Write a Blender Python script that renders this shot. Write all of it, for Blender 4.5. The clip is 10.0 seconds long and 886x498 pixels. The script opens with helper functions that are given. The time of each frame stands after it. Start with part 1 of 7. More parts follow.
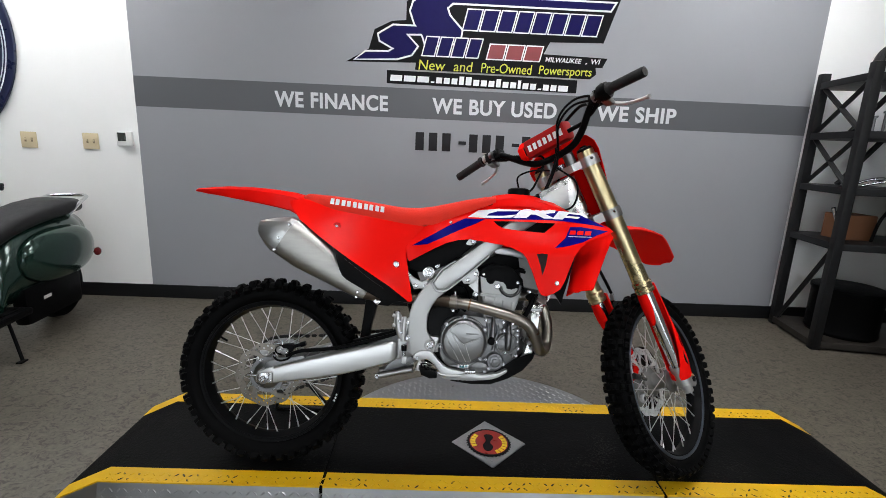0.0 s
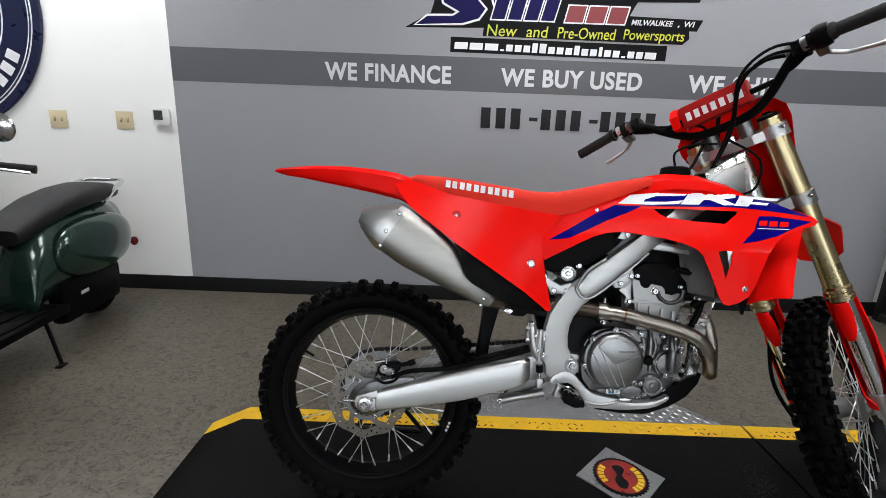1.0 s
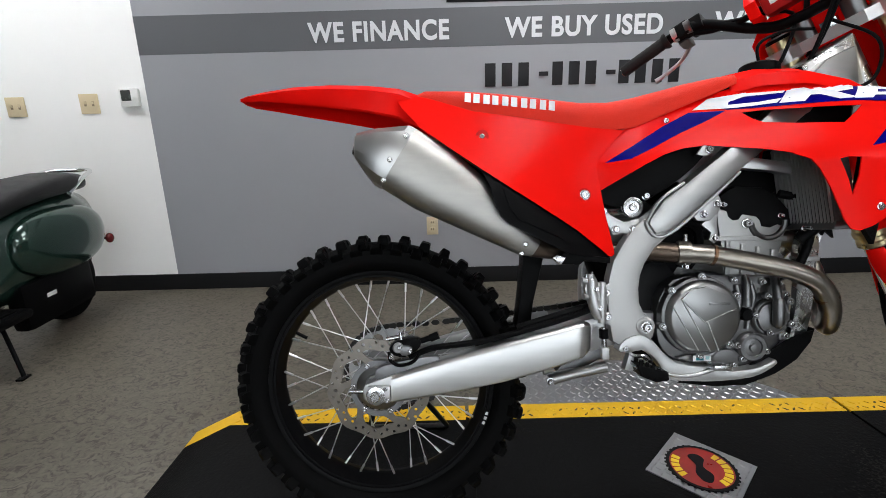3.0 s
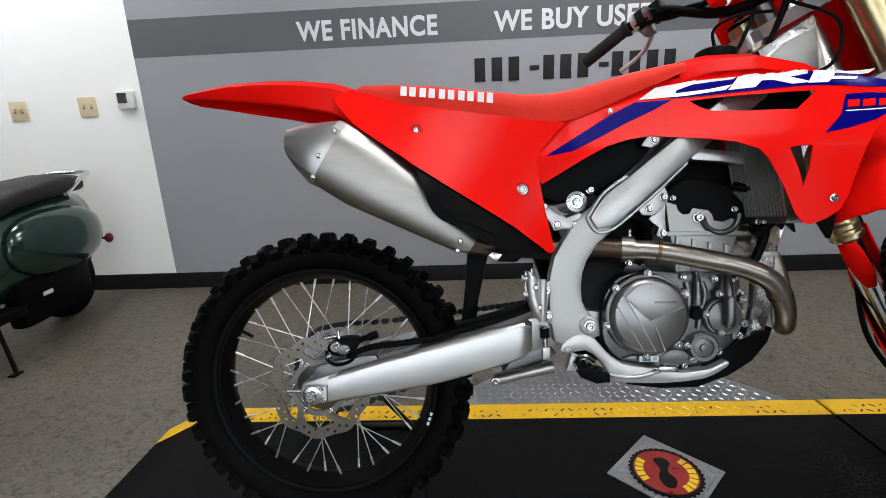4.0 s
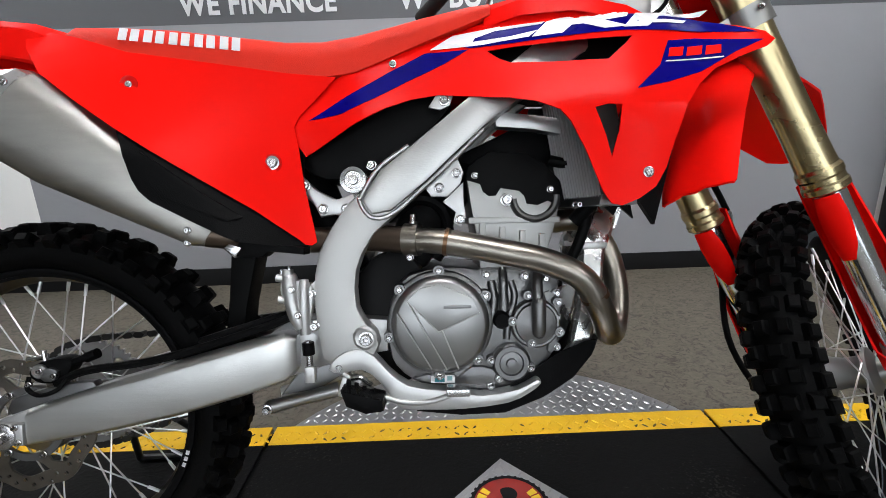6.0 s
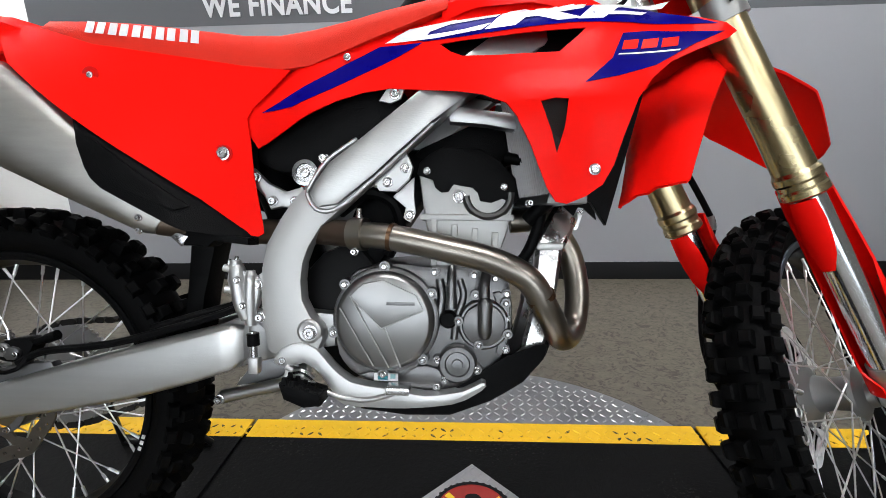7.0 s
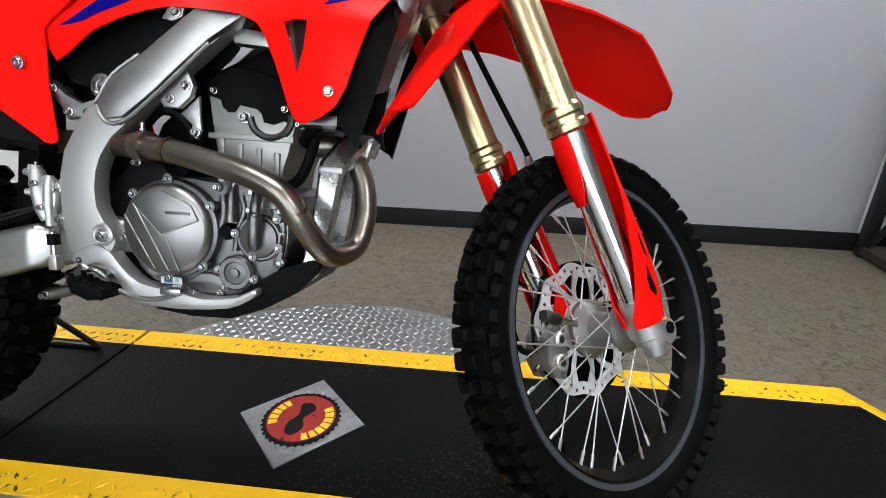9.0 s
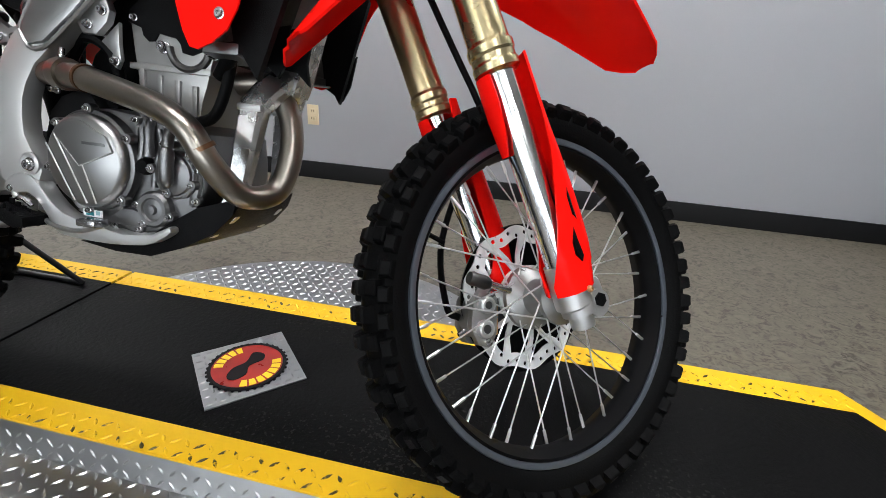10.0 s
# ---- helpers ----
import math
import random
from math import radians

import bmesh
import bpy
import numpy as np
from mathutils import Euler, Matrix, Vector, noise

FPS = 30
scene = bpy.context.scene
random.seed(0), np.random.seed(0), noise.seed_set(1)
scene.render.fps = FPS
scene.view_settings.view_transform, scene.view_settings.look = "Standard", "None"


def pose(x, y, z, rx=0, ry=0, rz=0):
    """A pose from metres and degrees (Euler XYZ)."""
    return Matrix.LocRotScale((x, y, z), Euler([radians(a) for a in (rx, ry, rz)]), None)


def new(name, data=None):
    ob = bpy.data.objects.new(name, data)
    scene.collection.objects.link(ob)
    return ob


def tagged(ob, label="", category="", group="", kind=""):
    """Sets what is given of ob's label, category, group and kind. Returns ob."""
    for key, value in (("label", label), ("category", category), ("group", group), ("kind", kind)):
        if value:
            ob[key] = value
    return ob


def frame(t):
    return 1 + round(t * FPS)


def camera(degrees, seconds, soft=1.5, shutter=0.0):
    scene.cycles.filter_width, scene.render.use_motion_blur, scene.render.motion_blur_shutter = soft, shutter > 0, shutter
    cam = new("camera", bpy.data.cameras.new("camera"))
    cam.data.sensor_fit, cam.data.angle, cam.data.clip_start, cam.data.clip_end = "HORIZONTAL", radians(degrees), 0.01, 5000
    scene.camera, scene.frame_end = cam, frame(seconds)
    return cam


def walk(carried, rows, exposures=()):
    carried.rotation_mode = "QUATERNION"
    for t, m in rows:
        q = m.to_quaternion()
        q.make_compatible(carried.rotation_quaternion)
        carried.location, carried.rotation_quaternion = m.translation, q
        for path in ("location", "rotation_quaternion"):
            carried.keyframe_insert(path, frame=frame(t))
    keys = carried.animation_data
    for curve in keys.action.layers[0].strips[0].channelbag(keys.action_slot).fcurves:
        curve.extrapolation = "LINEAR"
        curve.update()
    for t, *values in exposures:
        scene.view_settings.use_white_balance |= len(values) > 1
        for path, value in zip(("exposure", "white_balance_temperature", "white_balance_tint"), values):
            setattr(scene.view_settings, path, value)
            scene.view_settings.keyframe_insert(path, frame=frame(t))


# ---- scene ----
cam = camera(87.5, 10.0, soft=0.75, shutter=0.0)
PATH = [
    (0, -0.0007, 0.1742, 1.2496, 77.507, -2.423, -0.868),
    (0.5, -0.1698, 0.3470, 1.2368, 76.589, -2.312, 0.797),
    (1, -0.3601, 0.5100, 1.1891, 75.625, -2.056, 0.688),
    (1.5, -0.4929, 0.6757, 1.1065, 75.056, 0.432, -3.686),
    (2, -0.5413, 0.7426, 1.0317, 74.982, 1.009, -3.413),
    (2.2, -0.5306, 0.7561, 1.0140, 75.163, 1.171, -3.087),
    (3.5, -0.3212, 0.7889, 0.9803, 75.404, 1.927, 1.616),
    (4, -0.2400, 0.8045, 0.9716, 75.204, 2.395, 2.176),
    (4.5, -0.1366, 0.8326, 0.9549, 75.382, 1.207, 3.385),
    (5, -0.0334, 0.9193, 0.9234, 76.450, 1.044, 1.082),
    (5.5, 0.0462, 0.9880, 0.8962, 75.818, 2.089, -1.641),
    (5.7, 0.0776, 0.9993, 0.8945, 74.857, 1.994, -1.696),
    (6.8, 0.2323, 1.0174, 0.8788, 75.400, 1.302, 2.595),
    (7, 0.2547, 1.0207, 0.8746, 75.508, 1.087, 3.096),
    (7.5, 0.3402, 1.0207, 0.8754, 75.408, 1.185, 3.151),
    (8, 0.4439, 1.0048, 0.8569, 73.825, 0.448, 3.058),
    (8.5, 0.5570, 0.9852, 0.8385, 71.791, -1.121, 5.200),
    (9, 0.6516, 0.9860, 0.8386, 69.971, -1.729, 5.797),
    (9.5, 0.7496, 1.0226, 0.8144, 69.001, -2.075, 10.247),
    (10, 0.8526, 1.0575, 0.7948, 66.467, -3.248, 12.366),
]
walk(cam, [(row[0], pose(*row[1:])) for row in PATH], [(0.0, -0.07), (1.0, -0.03), (2.0, 0.03), (3.5, 0.08), (5.5, 0.15), (7.0, 0.42), (8.5, 0.59), (10.0, 0.73)])

# ---- light ----
world = bpy.data.worlds.new("showroom_world")
world.use_nodes = True
scene.world = world
bg = world.node_tree.nodes["Background"]
bg.inputs["Color"].default_value = (0.8, 0.9, 1.0, 1)
bg.inputs["Strength"].default_value = 0.2

# ---- room measures ----
WALL_Y, BACK_Y, LEFT_X, RIGHT_X, CEIL_Z = 3.68, -4.2, -5.2, 5.0, 3.0
DECK_Z, DECK_Y0, DECK_Y1 = 0.086, 1.562, 2.143
HUB = (0.258, 1.828)


# ---- materials ----
def mat(name, color, rough=0.5, metal=0.0, vary=0.12, scale=18.0, bump=0.0, bump_scale=120.0, coat=0.0, rough_vary=0.1, stretch=(1, 1, 1), tint=None, spec=0.5):
    m = bpy.data.materials.new(name)
    m.use_nodes = True
    nt = m.node_tree
    n, l = nt.nodes, nt.links
    b = n["Principled BSDF"]
    tc = n.new("ShaderNodeTexCoord")
    mp = n.new("ShaderNodeMapping")
    mp.inputs["Scale"].default_value = stretch
    l.new(tc.outputs["Object"], mp.inputs["Vector"])
    big = n.new("ShaderNodeTexNoise")
    big.inputs["Scale"].default_value = scale
    big.inputs["Detail"].default_value = 6
    l.new(mp.outputs["Vector"], big.inputs["Vector"])
    ramp = n.new("ShaderNodeMix")
    ramp.data_type = "RGBA"
    dark = [c * (1 - vary) for c in color]
    lite = tint if tint else [min(1, c * (1 + vary)) for c in color]
    ramp.inputs["A"].default_value = (*dark, 1)
    ramp.inputs["B"].default_value = (*lite, 1)
    l.new(big.outputs["Fac"], ramp.inputs["Factor"])
    l.new(ramp.outputs["Result"], b.inputs["Base Color"])
    mr = n.new("ShaderNodeMapRange")
    mr.inputs["To Min"].default_value = max(0.02, rough - rough_vary)
    mr.inputs["To Max"].default_value = min(1, rough + rough_vary)
    fine = n.new("ShaderNodeTexNoise")
    fine.inputs["Scale"].default_value = bump_scale
    fine.inputs["Detail"].default_value = 3
    l.new(mp.outputs["Vector"], fine.inputs["Vector"])
    l.new(big.outputs["Fac"], mr.inputs["Value"])
    l.new(mr.outputs["Result"], b.inputs["Roughness"])
    b.inputs["Metallic"].default_value = metal
    b.inputs["Coat Weight"].default_value = coat
    b.inputs["Specular IOR Level"].default_value = spec
    b.inputs["Coat Roughness"].default_value = 0.08
    if bump:
        bp = n.new("ShaderNodeBump")
        bp.inputs["Strength"].default_value = bump
        bp.inputs["Distance"].default_value = 0.002
        l.new(fine.outputs["Fac"], bp.inputs["Height"])
        l.new(bp.outputs["Normal"], b.inputs["Normal"])
    return m


def glow(name, color, strength):
    m = bpy.data.materials.new(name)
    m.use_nodes = True
    b = m.node_tree.nodes["Principled BSDF"]
    b.inputs["Base Color"].default_value = (0.8, 0.8, 0.8, 1)
    b.inputs["Emission Color"].default_value = (*color, 1)
    b.inputs["Emission Strength"].default_value = strength
    return m


M_WHITE_WALL = mat("white_wall_paint", (0.86, 0.86, 0.85), 0.6, vary=0.03, scale=3, bump=0.15, bump_scale=220)
M_GREY_WALL = mat("grey_wall_paint", (0.285, 0.29, 0.31), 0.5, vary=0.04, scale=2.5, bump=0.15, bump_scale=220)
M_BAND = mat("dark_grey_paint", (0.095, 0.099, 0.108), 0.5, vary=0.05, scale=3, bump=0.1, bump_scale=220)
M_LETTER = mat("pale_grey_vinyl", (0.66, 0.67, 0.69), 0.4, vary=0.03)
M_DARK_VINYL = mat("dark_vinyl", (0.013, 0.013, 0.015), 0.45, spec=0.2)
M_NAVY = mat("navy_vinyl", (0.008, 0.006, 0.062), 0.4, spec=0.1)
M_BLACK_VINYL = mat("black_vinyl", (0.005, 0.005, 0.006), 0.45, spec=0.1)
M_WHITE_VINYL = mat("white_vinyl", (0.78, 0.78, 0.79), 0.35, vary=0.03)
M_RED_VINYL = mat("dark_red_vinyl", (0.22, 0.03, 0.035), 0.35)
M_YEL_VINYL = mat("yellow_green_vinyl", (0.62, 0.62, 0.06), 0.35)
M_BASEBOARD = mat("baseboard_rubber", (0.008, 0.008, 0.009), 0.5, vary=0.2, spec=0.2)
# colour of the unseen walls, dark to cut fill and reflections
M_DIM_WALL = mat("unseen_wall_darkened", (0.16, 0.15, 0.14), 0.7, vary=0.06, scale=3)
M_CEILING = mat("ceiling_tile", (0.72, 0.72, 0.70), 0.85, vary=0.05, scale=9, bump=0.3)
M_RED = mat("red_plastic", (0.86, 0.0065, 0.004), 0.25, vary=0.03, scale=6, rough_vary=0.03, spec=0.06)
M_SEAT = mat("red_seat_cover", (0.70, 0.024, 0.010), 0.62, vary=0.08, scale=20, bump=0.6, bump_scale=900, spec=0.2)
M_BLACK = mat("black_plastic", (0.0026, 0.0026, 0.0029), 0.44, vary=0.25, bump=0.25, bump_scale=700, spec=0.06)
M_RUBBER = mat("tyre_rubber", (0.0026, 0.0026, 0.0028), 0.58, vary=0.3, scale=30, bump=0.3, bump_scale=300, spec=0.05)
M_GRIP = mat("grip_rubber", (0.008, 0.008, 0.0085), 0.7, bump=0.6, bump_scale=500, spec=0.3)
M_RIM = mat("black_anodised_rim", (0.0030, 0.0030, 0.0034), 0.42, vary=0.2, spec=0.07)
M_RIM_LIP = mat("machined_rim_lip", (0.20, 0.23, 0.28), 0.32, metal=0.9)
M_ALU = mat("brushed_aluminium", (0.43, 0.43, 0.43), 0.37, metal=1.0, vary=0.12, scale=13, bump=0.06, bump_scale=200, rough_vary=0.09, stretch=(1, 1, 2))
M_MOTTLED = mat("mottled_cast_aluminium", (0.60, 0.60, 0.60), 0.28, metal=1.0, vary=0.22, scale=22, bump=0.35, bump_scale=60, rough_vary=0.12)
M_TUBE = mat("brushed_frame_tube", (0.42, 0.42, 0.415), 0.36, metal=1.0, vary=0.30, scale=7, bump=0.10, bump_scale=150, rough_vary=0.12, stretch=(1, 1, 3))
M_FRAME = mat("matte_frame_casting", (0.45, 0.45, 0.445), 0.46, metal=0.75, vary=0.05, scale=16, bump=0.08, bump_scale=500, rough_vary=0.04)
M_SWING = mat("machined_swingarm_aluminium", (0.57, 0.57, 0.565), 0.34, metal=1.0, vary=0.10, scale=9, bump=0.08, bump_scale=160, rough_vary=0.08, stretch=(0.5, 1, 9))
M_CAST = mat("cast_aluminium", (0.185, 0.185, 0.188), 0.38, metal=1.0, vary=0.16, scale=26, bump=0.10, bump_scale=900, rough_vary=0.05)
M_COVER = mat("satin_engine_cover", (0.30, 0.30, 0.30), 0.34, metal=1.0, vary=0.05, scale=12, bump=0.03, bump_scale=400, rough_vary=0.03)
M_CYL = mat("pale_cast_cylinder", (0.32, 0.32, 0.315), 0.42, metal=0.9, vary=0.08, scale=20, bump=0.08, bump_scale=900, rough_vary=0.05)
M_DARKCAST = mat("dark_cast_arch", (0.10, 0.10, 0.10), 0.4, metal=1.0)
M_DISC = mat("bright_disc_steel", (0.84, 0.84, 0.85), 0.38, metal=0.35, vary=0.08, scale=30)
M_CAPMETAL = mat("muffler_cap_metal", (0.50, 0.50, 0.495), 0.34, metal=1.0, vary=0.06, scale=14, bump=0.05)
M_LUG = mat("pale_cast_lug", (0.52, 0.52, 0.52), 0.40, metal=0.85, vary=0.06)
M_STEEL = mat("bright_steel", (0.50, 0.50, 0.51), 0.24, metal=1.0, vary=0.10)
M_SPOKE = mat("bright_spoke_steel", (0.74, 0.74, 0.75), 0.34, metal=0.9, vary=0.04)
M_WORN = mat("worn_disc_steel", (0.19, 0.172, 0.150), 0.34, metal=1.0, vary=0.25, scale=30)
M_CHROME = mat("hard_chrome", (0.70, 0.71, 0.73), 0.17, metal=1.0, vary=0.03, rough_vary=0.03)
M_GOLD = mat("gold_anodised", (0.52, 0.43, 0.25), 0.28, metal=1.0, vary=0.05, scale=5, rough_vary=0.05)
M_TITAN = mat("heat_tinted_header", (0.21, 0.19, 0.17), 0.32, metal=1.0, vary=0.3, scale=9, tint=(0.42, 0.385, 0.335), bump=0.1)
M_MUFFLER = mat("brushed_muffler", (0.40, 0.388, 0.365), 0.44, metal=1.0, vary=0.20, scale=10, bump=0.08, bump_scale=240, stretch=(1, 1, 7), rough_vary=0.05)
M_BLUE = mat("blue_decal", (0.003, 0.002, 0.150), 0.30, vary=0.15, scale=40, spec=0.025)
M_DECAL_W = mat("white_decal", (0.80, 0.80, 0.82), 0.28, vary=0.03)
M_YELLOW = mat("yellow_paint", (0.72, 0.42, 0.008), 0.45, vary=0.10, scale=14, bump=0.3, bump_scale=90, spec=0.3)
M_BLACKMAT = mat("black_rubber_mat", (0.0040, 0.0040, 0.0042), 0.55, vary=0.5, scale=9, bump=0.8, bump_scale=110, spec=0.055)
M_DPLATE = mat("diamond_plate_aluminium", (0.39, 0.395, 0.40), 0.32, metal=1.0, vary=0.15, scale=8, bump=0.1)
M_BRONZE = mat("bronze_caliper", (0.62, 0.36, 0.17), 0.42, metal=0.7)


def floor_material():
    m = bpy.data.materials.new("flecked_floor")
    m.use_nodes = True
    nt = m.node_tree
    n, l = nt.nodes, nt.links
    b = n["Principled BSDF"]
    tc = n.new("ShaderNodeTexCoord")
    warp = n.new("ShaderNodeTexNoise")
    warp.inputs["Scale"].default_value = 14
    warp.inputs["Detail"].default_value = 3
    l.new(tc.outputs["Object"], warp.inputs["Vector"])
    mix = n.new("ShaderNodeMix")
    mix.data_type = "RGBA"
    mix.blend_type = "LINEAR_LIGHT"
    mix.inputs["Factor"].default_value = 0.10
    l.new(tc.outputs["Object"], mix.inputs["A"])
    l.new(warp.outputs["Color"], mix.inputs["B"])
    flecks = n.new("ShaderNodeTexNoise")
    flecks.inputs["Scale"].default_value = 36
    flecks.inputs["Detail"].default_value = 2
    flecks.inputs["Roughness"].default_value = 0.45
    mp = n.new("ShaderNodeMapping")
    mp.inputs["Scale"].default_value = (0.8, 1.6, 1)
    mp.inputs["Rotation"].default_value = (0, 0, 0.5)
    l.new(mix.outputs["Result"], mp.inputs["Vector"])
    l.new(mp.outputs["Vector"], flecks.inputs["Vector"])
    r1 = n.new("ShaderNodeValToRGB")
    r1.color_ramp.elements[0].position, r1.color_ramp.elements[0].color = 0.33, (0.040, 0.034, 0.024, 1)
    r1.color_ramp.elements[1].position, r1.color_ramp.elements[1].color = 0.46, (0.092, 0.080, 0.060, 1)
    e = r1.color_ramp.elements.new(0.68)
    e.color = (0.124, 0.109, 0.084, 1)
    l.new(flecks.outputs["Fac"], r1.inputs["Fac"])
    stain = n.new("ShaderNodeTexNoise")
    stain.inputs["Scale"].default_value = 1.3
    stain.inputs["Detail"].default_value = 5
    l.new(tc.outputs["Object"], stain.inputs["Vector"])
    st = n.new("ShaderNodeMapRange")
    st.inputs["To Min"].default_value, st.inputs["To Max"].default_value = 0.82, 1.12
    l.new(stain.outputs["Fac"], st.inputs["Value"])
    mul = n.new("ShaderNodeMix")
    mul.data_type, mul.blend_type = "RGBA", "MULTIPLY"
    mul.inputs["Factor"].default_value = 1.0
    l.new(r1.outputs["Color"], mul.inputs["A"])
    l.new(st.outputs["Result"], mul.inputs["B"])
    l.new(mul.outputs["Result"], b.inputs["Base Color"])
    b.inputs["Roughness"].default_value = 0.5
    bp = n.new("ShaderNodeBump")
    bp.inputs["Strength"].default_value = 0.25
    bp.inputs["Distance"].default_value = 0.002
    l.new(flecks.outputs["Fac"], bp.inputs["Height"])
    l.new(bp.outputs["Normal"], b.inputs["Normal"])
    return m


def speckled(m, low, high, fleck, scale=90.0, patch=5.0):
    """Adds small scuffs, gathered in patches, over a material's own colour."""
    nt = m.node_tree
    n, l = nt.nodes, nt.links
    b = n["Principled BSDF"]
    old = b.inputs["Base Color"].links[0].from_socket
    tc = n.new("ShaderNodeTexCoord")
    spots = n.new("ShaderNodeTexNoise")
    spots.inputs["Scale"].default_value = scale
    spots.inputs["Detail"].default_value = 2
    wide = n.new("ShaderNodeTexNoise")
    wide.inputs["Scale"].default_value = patch
    wide.inputs["Detail"].default_value = 4
    l.new(tc.outputs["Object"], spots.inputs["Vector"])
    l.new(tc.outputs["Object"], wide.inputs["Vector"])
    mul = n.new("ShaderNodeMath")
    mul.operation = "MULTIPLY"
    l.new(spots.outputs["Fac"], mul.inputs[0])
    l.new(wide.outputs["Fac"], mul.inputs[1])
    step = n.new("ShaderNodeMapRange")
    step.inputs["From Min"].default_value, step.inputs["From Max"].default_value = low, high
    l.new(mul.outputs["Value"], step.inputs["Value"])
    mix = n.new("ShaderNodeMix")
    mix.data_type = "RGBA"
    l.new(step.outputs["Result"], mix.inputs["Factor"])
    l.new(old, mix.inputs["A"])
    mix.inputs["B"].default_value = (*fleck, 1)
    l.new(mix.outputs["Result"], b.inputs["Base Color"])


speckled(M_BLACKMAT, 0.375, 0.43, (0.020, 0.019, 0.018), 130.0, 3.5)
M_YELLOW_WORN = mat("worn_yellow_tread", (0.72, 0.42, 0.008), 0.45, vary=0.10, scale=14, spec=0.3)
speckled(M_YELLOW_WORN, 0.255, 0.30, (0.05, 0.035, 0.01), 60.0, 9.0)
M_FLOOR = floor_material()
M_LAMP = glow("fluorescent_diffuser", (0.975, 0.985, 1.0), 15.0)
# emission of the sheet added behind the front wall as window light
M_BACK_GLOW = glow("added_window_glow", (0.85, 0.93, 1.0), 3.0)


# ---- mesh helpers ----
def finish(name, bm, material, smooth=38):
    bmesh.ops.recalc_face_normals(bm, faces=bm.faces)
    me = bpy.data.meshes.new(name)
    bm.to_mesh(me)
    bm.free()
    for m in material if isinstance(material, (list, tuple)) else (material,):
        me.materials.append(m)
    if smooth:
        for p in me.polygons:
            p.use_smooth = True
        me.set_sharp_from_angle(angle=radians(smooth))
    return me


def part(name, bm, material, parent, label="", smooth=38):
    ob = new(name, finish(name, bm, material, smooth))
    ob.parent = parent
    if label:
        tagged(ob, label)
    return ob


def thing(name, bm, material, label, category, group="", kind="", smooth=38):
    return tagged(new(name, finish(name, bm, material, smooth)), label, category, group, kind)


def holder(name, m, label, category, group="", kind=""):
    ob = new(name)
    ob.matrix_basis = m
    return tagged(ob, label, category, group, kind)


def box(x0, x1, y0, y1, z0, z1, bevel=0.0, bm=None):
    own = bmesh.new()
    bmesh.ops.create_cube(own, size=1, matrix=Matrix.Translation(((x0 + x1) / 2, (y0 + y1) / 2, (z0 + z1) / 2)) @ Matrix.Diagonal((x1 - x0, y1 - y0, z1 - z0, 1)))
    if bevel:
        bmesh.ops.bevel(own, geom=own.edges[:], offset=bevel, segments=2, affect="EDGES", profile=0.6)
    return join(bm, own)


def join(bm, own):
    if bm is None:
        return own
    me = bpy.data.meshes.new("tmp")
    own.to_mesh(me)
    own.free()
    bm.from_mesh(me)
    bpy.data.meshes.remove(me)
    return bm


def prism(outline, y0, y1, bevel=0.0, bm=None, axis="y", seg=2):
    """An outline in x and z, drawn out along y (or in x and y along z)."""
    own = bmesh.new()
    put = (lambda a, b, c: (a, c, b)) if axis == "y" else (lambda a, b, c: (a, b, c))
    lo = [own.verts.new(put(a, b, y0)) for a, b in outline]
    hi = [own.verts.new(put(a, b, y1)) for a, b in outline]
    own.faces.new(lo), own.faces.new(hi[::-1])
    n = len(lo)
    for i in range(n):
        own.faces.new((lo[i], hi[i], hi[(i + 1) % n], lo[(i + 1) % n]))
    bmesh.ops.recalc_face_normals(own, faces=own.faces)
    if bevel:
        caps = [e for e in own.edges if len(e.link_faces) == 2 and (len(e.link_faces[0].verts) > 4) != (len(e.link_faces[1].verts) > 4)] if n > 4 else own.edges[:]
        bmesh.ops.bevel(own, geom=caps, offset=bevel, segments=seg, affect="EDGES", profile=0.6, clamp_overlap=True)
    big = [f for f in own.faces if len(f.verts) > 4]
    bmesh.ops.triangulate(own, faces=big)
    return join(bm, own)


def smooth_line(points, steps=8, closed=False):
    pts = [Vector(p) for p in points]
    out, n = [], len(pts)
    for i in range(n if closed else n - 1):
        if closed:
            a, b, c, d = pts[i - 1], pts[i], pts[(i + 1) % n], pts[(i + 2) % n]
        else:
            b, c = pts[i], pts[i + 1]
            a = pts[i - 1] if i else b * 2 - c
            d = pts[i + 2] if i + 2 < n else c * 2 - b
        for k in range(steps):
            t = k / steps
            out.append(0.5 * ((2 * b) + (c - a) * t + (2 * a - 5 * b + 4 * c - d) * t * t + (3 * b - a - 3 * c + d) * t ** 3))
    if not closed:
        out.append(pts[-1])
    return out


def curvy(outline, steps=4):
    return [(p.x, p.y) for p in smooth_line([(a, b, 0) for a, b in outline], steps, True)]


